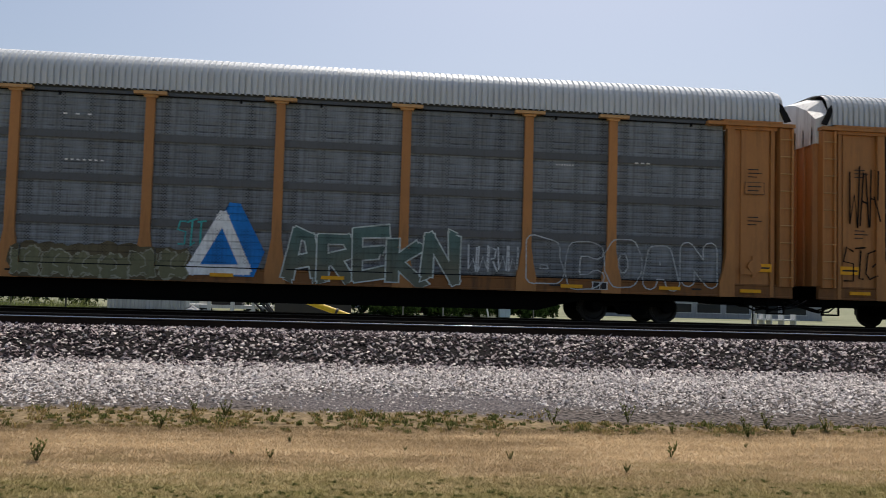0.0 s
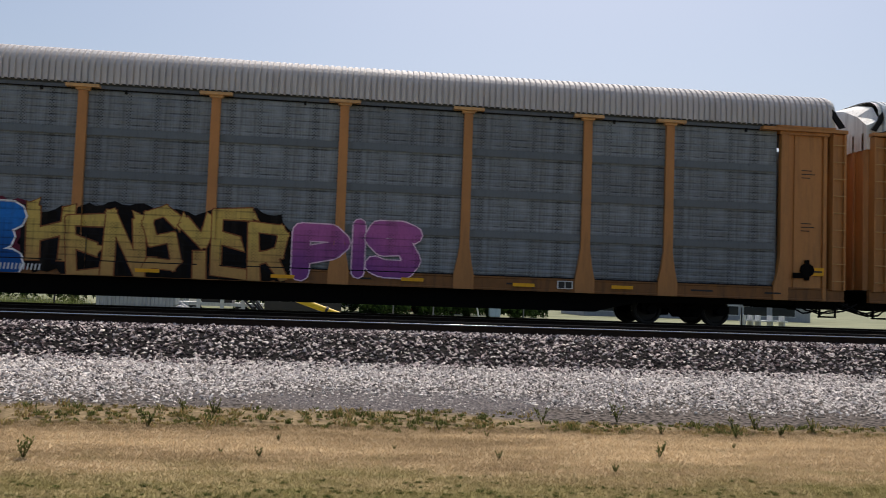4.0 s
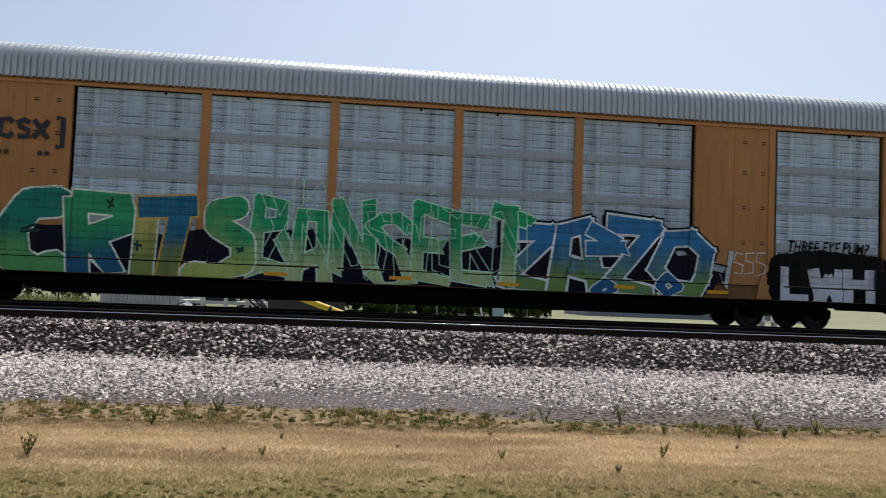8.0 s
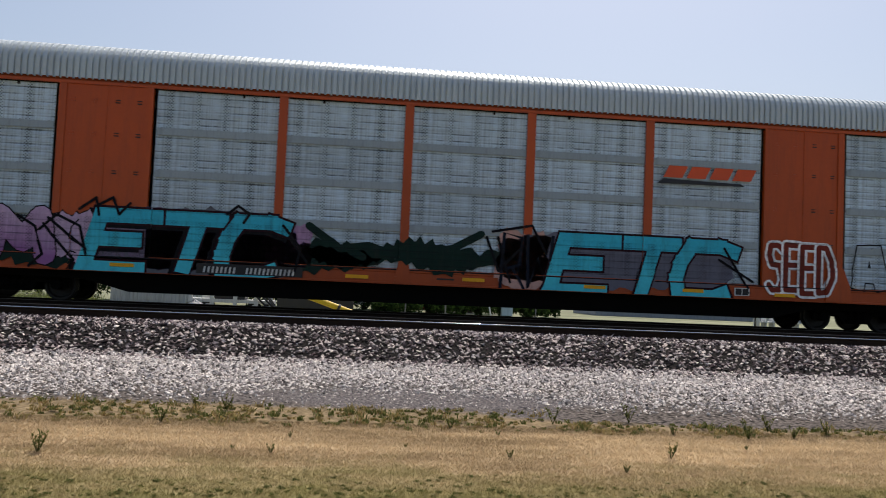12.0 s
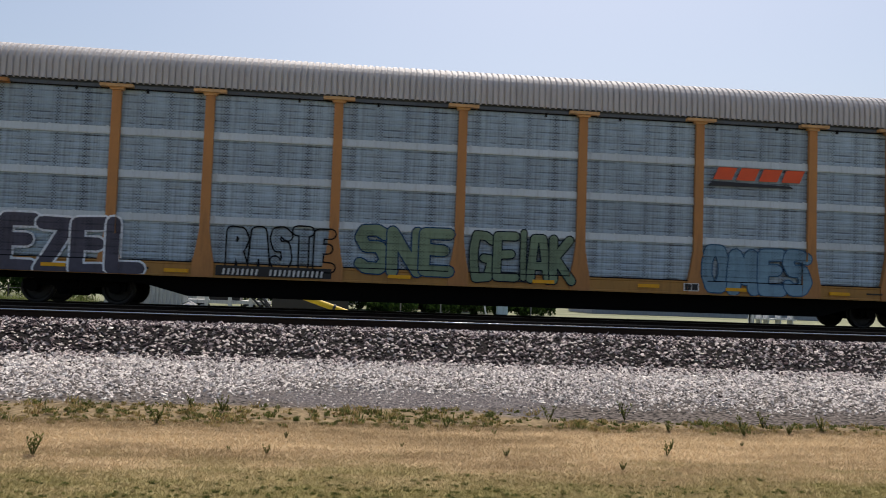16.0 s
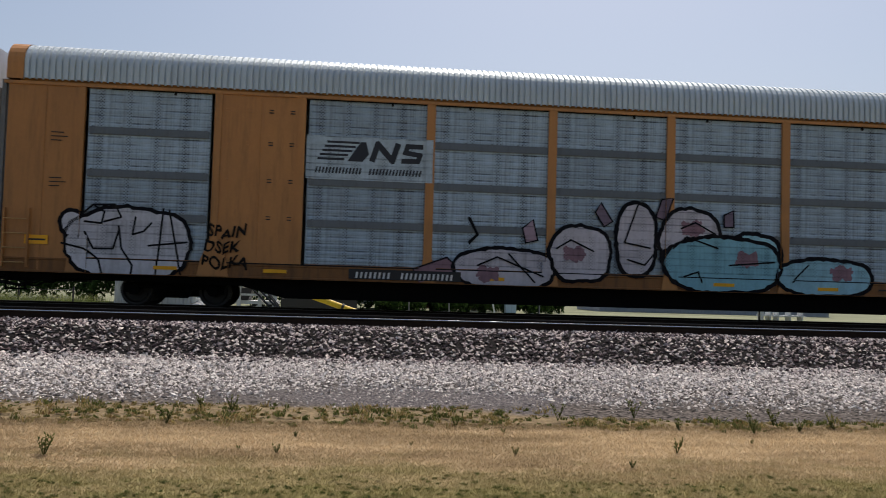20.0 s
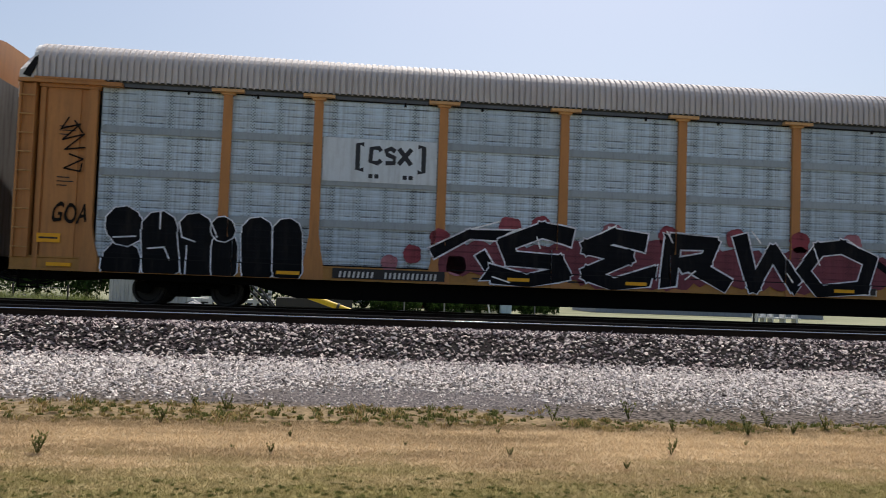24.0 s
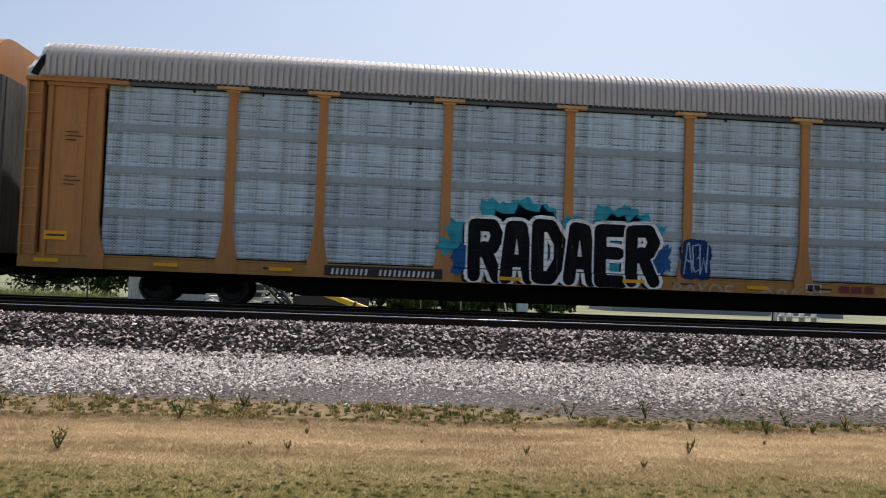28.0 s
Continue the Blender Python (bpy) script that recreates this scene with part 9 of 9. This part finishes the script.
MACHINE_Y = worn("yellow auger paint", lin("d9b52a"), 0.45, dirty=0.3)
MACHINE_K = worn("black machine paint", (0.02, 0.02, 0.022, 1), 0.5)
CAR_WHITE = worn("white car paint", lin("dfe3e6"), 0.25, vary=0.04, dirty=0.05)
GLASS_DARK = worn("dark car glass", (0.02, 0.025, 0.03, 1), 0.1, vary=0.05, dirty=0.0)
TYRE = worn("tyre", (0.02, 0.02, 0.02, 1), 0.85, dirty=0.1)
BRICK_RED = worn("dull red siding", lin("8a4a3c"), 0.8)
WIRE = worn("grey wire", (0.2, 0.2, 0.2, 1), 0.5, 0.5)
GRAVEL_PILE = worn("white gravel heap", lin("d0cdc8"), 0.9, streak=False)


def tree(x, y, h, w, seed):
    """A tapered trunk with limbs, and a crown of small leaves in uneven clumps."""
    r = random.Random(seed)
    t = thing("tree", "leafy dark green tree beyond the tracks", "tree", pose(x, y, -1.05), "trees beyond the tracks")
    b = Build()
    b.rod((0, 0, 0), (0, 0, h * 0.5), 0.22, 8, 0.14).rod((0, 0, h * 0.5), (0.1, 0, h * 0.85), 0.14, 8, 0.04)
    clumps = []
    for i in range(34):
        a, q = r.uniform(0, 6.28), r.uniform(0.08, 0.95)
        s = math.sin(math.pi * (0.15 + 0.8 * q)) * w * r.uniform(0.45, 1.05)
        c = Vector((math.cos(a) * s, math.sin(a) * s * 0.8, h * (0.10 + 0.88 * q)))
        b.rod((0, 0, max(0.6, c.z - s * 0.7)), c, 0.06, 5, 0.02)
        clumps.append((c, r.uniform(0.7, 1.25) * w * 0.42))
    clumps.append((Vector((0, 0, h * 0.93)), w * 0.35))
    piece("trunk", b.mesh("trunk", BARK), t)
    g = np.random.default_rng(seed)
    n = 11000
    which = g.integers(0, len(clumps), n)
    cen = np.array([clumps[i][0] for i in which])
    rad = np.array([clumps[i][1] for i in which])
    d = g.normal(0, 1, (n, 3))
    d /= np.linalg.norm(d, axis=1)[:, None]
    p = cen + d * (rad * g.uniform(0.35, 1.08, n))[:, None]
    p[:, 2] = np.maximum(p[:, 2], 0.25)
    s = g.uniform(0.14, 0.30, n)[:, None]
    e1 = g.normal(0, 1, (n, 3))
    e1 /= np.linalg.norm(e1, axis=1)[:, None]
    e2 = np.cross(e1, d)
    v = np.stack([p - e1 * s, p + e2 * s * 0.5, p + e1 * s, p - e2 * s * 0.5], 1).reshape(-1, 3)
    o = np.arange(n)[:, None] * 4 + np.arange(4)
    m = bpy.data.meshes.new("crown")
    m.from_pydata(v, [], o.tolist())
    m.materials.append(LEAF)
    m.update()
    piece("crown", m, t)
    return t


for i, (tx, ty, th, tw) in enumerate(((-19, 62, 11.0, 3.4), (-15.2, 60, 11.2, 3.0), (-10.6, 61, 11.8, 3.4), (-6.0, 60, 12.3, 3.0), (-1.6, 61, 12.0, 3.2), (2.2, 63, 10.2, 2.6), (5.4, 60, 9.6, 2.2), (9.0, 64, 7.8, 2.4), (-23, 64, 10.5, 3.2))):
    tree(tx, ty, th, tw, i + 1)


def bush(x, y, w, h, seed):
    g = np.random.default_rng(seed)
    n = 1500
    d = g.normal(0, 1, (n, 3))
    d /= np.linalg.norm(d, axis=1)[:, None]
    p = d * np.array([w / 2, w / 3, h / 2]) * g.uniform(0.55, 1.05, n)[:, None] * (1 + 0.25 * np.sin(d[:, :1] * 7 + seed)) + np.array([0, 0, h / 2])
    p[:, 2] = np.abs(p[:, 2])
    s = g.uniform(0.06, 0.14, n)[:, None] * (1 + 0.12 * w)
    e1 = g.normal(0, 1, (n, 3))
    e1 /= np.linalg.norm(e1, axis=1)[:, None]
    e2 = np.cross(e1, d)
    v = np.stack([p - e1 * s, p + e2 * s * 0.6, p + e1 * s, p - e2 * s * 0.6], 1).reshape(-1, 3)
    m = bpy.data.meshes.new("bush")
    m.from_pydata(v, [], (np.arange(n)[:, None] * 4 + np.arange(4)).tolist())
    m.materials.append(LEAF)
    ob = tagged(new("bush", m), "low dark green bush in the field", "bush", "bushes")
    ob.matrix_basis = pose(x, y, -1.05)


for i, (hx, hy, hw, hh) in enumerate(((10.3, 56.5, 3, 1.7), (12.1, 57, 2.8, 1.5), (3, 54, 3, 1.6), (6, 55, 3, 1.6), (3.4, 57, 2.6, 2.0), (5.2, 58, 2.6, 2.2), (7.2, 57, 2.8, 1.9), (8.8, 58, 2.0, 1.5), (13.2, 60, 1.8, 1.5), (14.6, 61, 1.8, 1.7), (1.9, 56, 2.0, 1.6), (-22, 59, 5, 3.2), (-18, 58, 5, 3.4), (-14, 58, 5, 3.0), (-10, 58, 5, 3.4), (-6, 58, 5, 3.2), (-2, 58, 5, 3.4), (1.5, 59, 4, 3.2))):
    bush(hx, hy, hw, hh, i + 20)

n = 12000
x, y = rng.uniform(-24, -11.8, n), rng.uniform(34, 42, n)
tagged(new("tall_grass", blades_mesh("tall_grass", x, y, np.full(n, -1.05), rng.uniform(0.3, 1.0, n), 0.012, 0.3, stone_mat("tall grass", ["6f7a3c", "98a060", "8a8a58", "5c6a30"], 0.8))), "tall pale green grass along a fence", "grass", "", "stuff")

fence = thing("wire_fence", "thin wire fence with dark steel posts", "fence", pose(0, 38, -1.05))
post = Build().box(-0.03, 0.03, -0.03, 0.03, 0, 1.25).mesh("fence_post", MACHINE_K)
for fx in (-22, -19.5, -17, -14.7, -12.4):
    piece("fence_post", post, fence, None, pose(fx, 0, 0))
for fz in (0.4, 0.75, 1.1):
    piece("fence_wire", Build().rod((-22, 0, fz), (-12.4, 0, fz), 0.006, 4).mesh("fence_wire", WIRE), fence)

shed = thing("tin_shed", "low pale corrugated tin shed", "shed", pose(-10.6, 46, -1.05))
prof = []
for i in range(24):
    q = -2.3 + i * 0.2
    prof += [(q, 0.0), (q + 0.08, 0.0), (q + 0.10, -0.04), (q + 0.18, -0.04)]
b = Build()
for (xa, ya), (xb, yb) in zip(prof, prof[1:]):
    b.add([(xa, ya, 0), (xb, yb, 0), (xb, yb, 1.9), (xa, ya, 1.9)], [(0, 1, 2, 3)])
b.box(-2.3, 2.46, 0.01, 3.0, 0, 1.88)
piece("wall", b.mesh("wall", TIN), shed)
piece("roof", Build().plate([(-2.45, 1.9), (2.6, 1.9), (2.6, 1.97), (-2.45, 1.97)], -0.2, 3.2).mesh("shed_roof", TIN), shed)

b = Build()
ring = 14
for i in range(ring):
    a, c = 2 * math.pi * i / ring, 2 * math.pi * (i + 1) / ring
    ra, rc = 0.9 + 0.12 * math.sin(3 * a), 0.9 + 0.12 * math.sin(3 * c)
    b.add([(math.cos(a) * ra, math.sin(a) * ra, 0), (math.cos(c) * rc, math.sin(c) * rc, 0), (math.cos(c) * rc * 0.4, math.sin(c) * rc * 0.4, 0.55), (math.cos(a) * ra * 0.4, math.sin(a) * ra * 0.4, 0.52), (0.05, 0, 0.72)], [(0, 1, 2, 3), (3, 2, 4)])
ob = tagged(new("gravel_heap", b.mesh("gravel_heap", GRAVEL_PILE)), "small white gravel heap beside the shed", "gravel heap")
ob.matrix_basis = pose(-7.6, 41, -1.05)


def wheel_thing(parent, x, y, r, w=0.22):
    p = piece("tyre", shape("tyre_%.2f" % r, lambda b: b.rod((0, -w / 2, 0), (0, w / 2, 0), r, 18), TYRE), parent, None, pose(x, y, r))
    piece("rim", shape("rim_%.2f" % r, lambda b: b.rod((0, -w / 2 - 0.01, 0), (0, w / 2 + 0.01, 0), r * 0.55, 14), MACHINE_W), p)
    return p


trailer = thing("white_trailer", "white farm trailer with open black frames", "trailer", pose(-5.9, 42, -1.05))
piece("deck", Build().box(-2.0, 2.0, -0.9, 0.9, 0.62, 0.78).mesh("deck", MACHINE_W), trailer)
for fx in (-1.9, -0.9, 0.2, 1.2, 1.9):
    piece("upright", Build().box(fx - 0.09, fx + 0.09, -0.95, -0.85, 0.1, 1.6).mesh("upright", MACHINE_W), trailer)
piece("top_rail", Build().box(-2.0, 2.0, -0.95, -0.85, 1.45, 1.68).mesh("top_rail", MACHINE_W), trailer)
piece("lower_rail", Build().box(-2.0, 2.0, -0.95, -0.88, 1.02, 1.12).mesh("lower_rail", MACHINE_W), trailer)
for q in range(5):
    piece("slot", Build().plate([(-1.8 + q * 0.16, 1.5), (-1.72 + q * 0.16, 1.5), (-1.66 + q * 0.16, 1.62), (-1.74 + q * 0.16, 1.62)], -0.958, -0.95).mesh("slot", MACHINE_K), trailer)
piece("hopper", Build().box(-0.8, 0.6, -0.6, 0.6, 0.78, 1.4, 1.3).mesh("hopper", MACHINE_K), trailer)
piece("brace", Build().rod((0.6, -1.0, 1.6), (1.9, -1.0, 0.3), 0.05, 6).rod((0.9, -1.0, 1.6), (2.2, -1.0, 0.3), 0.05, 6).mesh("brace", MACHINE_K), trailer)
for wx in (-1.1, 1.1):
    wheel_thing(trailer, wx, -0.7, 0.36)

flat = thing("flat_trailer", "black flat trailer with red and white tape", "trailer", pose(-1.9, 41, -1.05))
piece("bed", Build().box(-1.7, 1.9, -1.0, 1.0, 0.35, 0.95).mesh("bed", MACHINE_K), flat)
for q in range(9):
    piece("tape", Build().box(-1.6 + q * 0.38, -1.4 + q * 0.38, -1.012, -1.0, 0.40, 0.47).mesh("tape", SIGN_WHITE if q % 2 else SIGN_RED), flat)
for wx in (-0.9, 0.9):
    wheel_thing(flat, wx, -0.8, 0.38)

auger = thing("yellow_auger", "long yellow grain auger with its foot on the ground", "auger", pose(0, 35, -1.05))
piece("tube", Build().rod((-6.6, 0, 2.75), (1.25, 0, 0.12), 0.13, 14).mesh("auger_tube", MACHINE_Y), auger)
piece("intake", Build().rod((0.9, 0, 0.25), (1.5, 0, 0.05), 0.17, 12, 0.10).mesh("intake", MACHINE_W), auger)
for q in (-4.6, -2.4, -0.6):
    z = 0.12 + (1.25 - q) * 0.335
    piece("clamp", Build().rod((q - 0.05, 0, z + 0.02), (q + 0.05, 0, z - 0.02), 0.16, 12).mesh("clamp", MACHINE_K), auger)
piece("frame", Build().rod((-3.0, -0.4, 0.4), (-4.2, 0, 1.9), 0.04, 6).rod((-3.0, 0.4, 0.4), (-4.2, 0, 1.9), 0.04, 6).rod((-3.0, -0.6, 0.4), (-3.0, 0.6, 0.4), 0.04, 6).mesh("auger_frame", MACHINE_K), auger)
wheel_thing(auger, -3.0, -0.6, 0.32)
wheel_thing(auger, -3.0, 0.6, 0.32)

suv = thing("white_suv", "parked white sport utility vehicle with dark windows", "car", pose(0.2, 62, -1.05, 0, 0, 35))
piece("body", Build().plate([(-2.2, 0.35), (2.2, 0.35), (2.25, 0.75), (2.1, 0.98), (1.1, 1.05), (0.4, 1.58), (-1.7, 1.62), (-2.15, 1.1), (-2.28, 0.7)], -0.9, 0.9).mesh("suv_body", CAR_WHITE), suv)
for s in (-0.905, 0.897):
    piece("side_window", Build().plate([(-1.75, 1.08), (0.85, 1.06), (0.35, 1.50), (-1.6, 1.53)], s, s + 0.01).mesh("side_window", GLASS_DARK), suv)
piece("rear_window", Build().add([(-2.17, -0.7, 1.1), (-2.17, 0.7, 1.1), (-1.76, 0.65, 1.55), (-1.76, -0.65, 1.55)], [(0, 1, 2, 3)]).mesh("rear_window", GLASS_DARK), suv)
piece("windscreen", Build().add([(1.08, -0.75, 1.07), (1.08, 0.75, 1.07), (0.45, 0.68, 1.55), (0.45, -0.68, 1.55)], [(0, 3, 2, 1)]).mesh("windscreen", GLASS_DARK), suv)
for s in (-0.75, 0.75):
    piece("tail_light", Build().box(-2.29, -2.2, s - 0.1, s + 0.1, 0.8, 1.05).mesh("tail_light", SIGN_RED), suv)
    for wx in (-1.35, 1.4):
        wheel_thing(suv, wx, s * 1.15, 0.34)

for px, py, ph in ((3.1, 50, 2.6), (5.3, 48, 2.2), (12.4, 56, 2.0)):
    tagged(new("steel_post", Build().rod((px, py, -1.05), (px, py, ph - 1.05), 0.045, 8).mesh("steel_post", WIRE)), "thin grey steel post in the yard", "post", "yard posts")
tagged(new("leaning_pole", Build().rod((8.35, 50, -1.05), (7.9, 50, 1.2), 0.05, 8).mesh("leaning_pole", MACHINE_W)), "leaning white pole in the yard", "pole")
box = thing("utility_box", "pale blue metal utility box on a stand", "utility box", pose(10.2, 55, -1.05))
piece("cabinet", Build().box(-0.35, 0.35, -0.3, 0.3, 0.15, 1.15).mesh("cabinet", worn("pale blue paint", lin("9fb4c0"), 0.5)), box)
piece("lid", Build().box(-0.39, 0.39, -0.34, 0.34, 1.15, 1.21).mesh("lid", MACHINE_W), box)
piece("leg", Build().box(-0.3, -0.2, -0.1, 0.1, 0, 0.15).mesh("leg", MACHINE_K), box)
piece("leg", Build().box(0.2, 0.3, -0.1, 0.1, 0, 0.15).mesh("leg", MACHINE_K), box)

hall = thing("low_hall", "long low grey hall with a dark window band", "building", pose(33, 74, -1.05))
piece("wall", Build().box(-11, 11, 0, 8, 0, 3.0).mesh("hall_wall", worn("grey siding", lin("9a9da0"), 0.7)), hall)
piece("roof", Build().plate([(-11.4, 3.0), (11.4, 3.0), (11.4, 3.15), (-11.4, 3.15)], -0.5, 8.5).mesh("hall_roof", TIN), hall)
for i in range(7):
    w = piece("window", Build().box(-9.6 + i * 2.8, -7.4 + i * 2.8, -0.05, 0.02, 0.5, 1.3).mesh("window", GLASS_DARK), hall)
    piece("window_frame", Build().box(-9.7 + i * 2.8, -7.3 + i * 2.8, -0.07, 0.0, 0.42, 0.5).box(-9.7 + i * 2.8, -7.3 + i * 2.8, -0.07, 0.0, 1.3, 1.38).mesh("window_frame", MACHINE_W), w)
house = thing("red_house", "dull red house with a grey roof behind the trees", "house", pose(8.2, 68, -1.05))
piece("wall", Build().box(-3, 3, 0, 6, 0, 3.6).mesh("house_wall", BRICK_RED), house)
piece("roof", Build().add([(-3.3, -0.4, 3.6), (3.3, -0.4, 3.6), (3.3, 6.4, 3.6), (-3.3, 6.4, 3.6), (-3.3, 3, 5.4), (3.3, 3, 5.4)], [(0, 1, 5, 4), (2, 3, 4, 5), (1, 2, 5), (3, 0, 4), (0, 3, 2, 1)]).mesh("house_roof", TIN), house)
for wx in (-1.6, 1.4):
    piece("window", Build().box(wx - 0.45, wx + 0.45, -0.04, 0.02, 1.1, 2.3).mesh("window", GLASS_DARK), house)

rack = thing("white_rack", "white steel pipe rack standing in the field", "rack", pose(26.4, 50, -1.05))
for rx in (-1.2, -0.7, -0.2, 0.6, 1.4):
    piece("upright", Build().box(rx - 0.05, rx + 0.05, -0.3, 0.3, 0, 0.9).mesh("upright", MACHINE_W), rack)
piece("shelf", Build().box(-1.3, 1.6, -0.4, 0.4, 0.5, 0.58).mesh("shelf", MACHINE_W), rack)
tagged(new("field_post", Build().rod((25.1, 50, -1.05), (25.1, 50, 0.3), 0.05, 6).mesh("field_post", MACHINE_K)), "dark wooden post in the field", "post")

line = thing("power_line", "pair of thin overhead wires beyond the tracks", "power line", pose(0, 54, 0))
for wz in (3.55, 3.85, 6.2):
    piece("wire", Build().rod((-220, 0, wz), (220, 0, wz), 0.012, 4).mesh("wire", WIRE), line)
pole = Build().rod((0, 0, -1.05), (0, 0, 6.6), 0.13, 8, 0.10).mesh("pole", BARK)
for px in (-60, 60):
    piece("pole", pole, line, None, pose(px, 0, 0))


def motions():
    """The train runs past at about 28 m/s; the wheels are round and plain, and turn too fast to be told."""
    for k, car in enumerate(CARS):
        walk(car, [(t, pose(FIRST + PITCH * k + d, SIDE_Y + 1.5, 0)) for t, d in RUN])


motions()
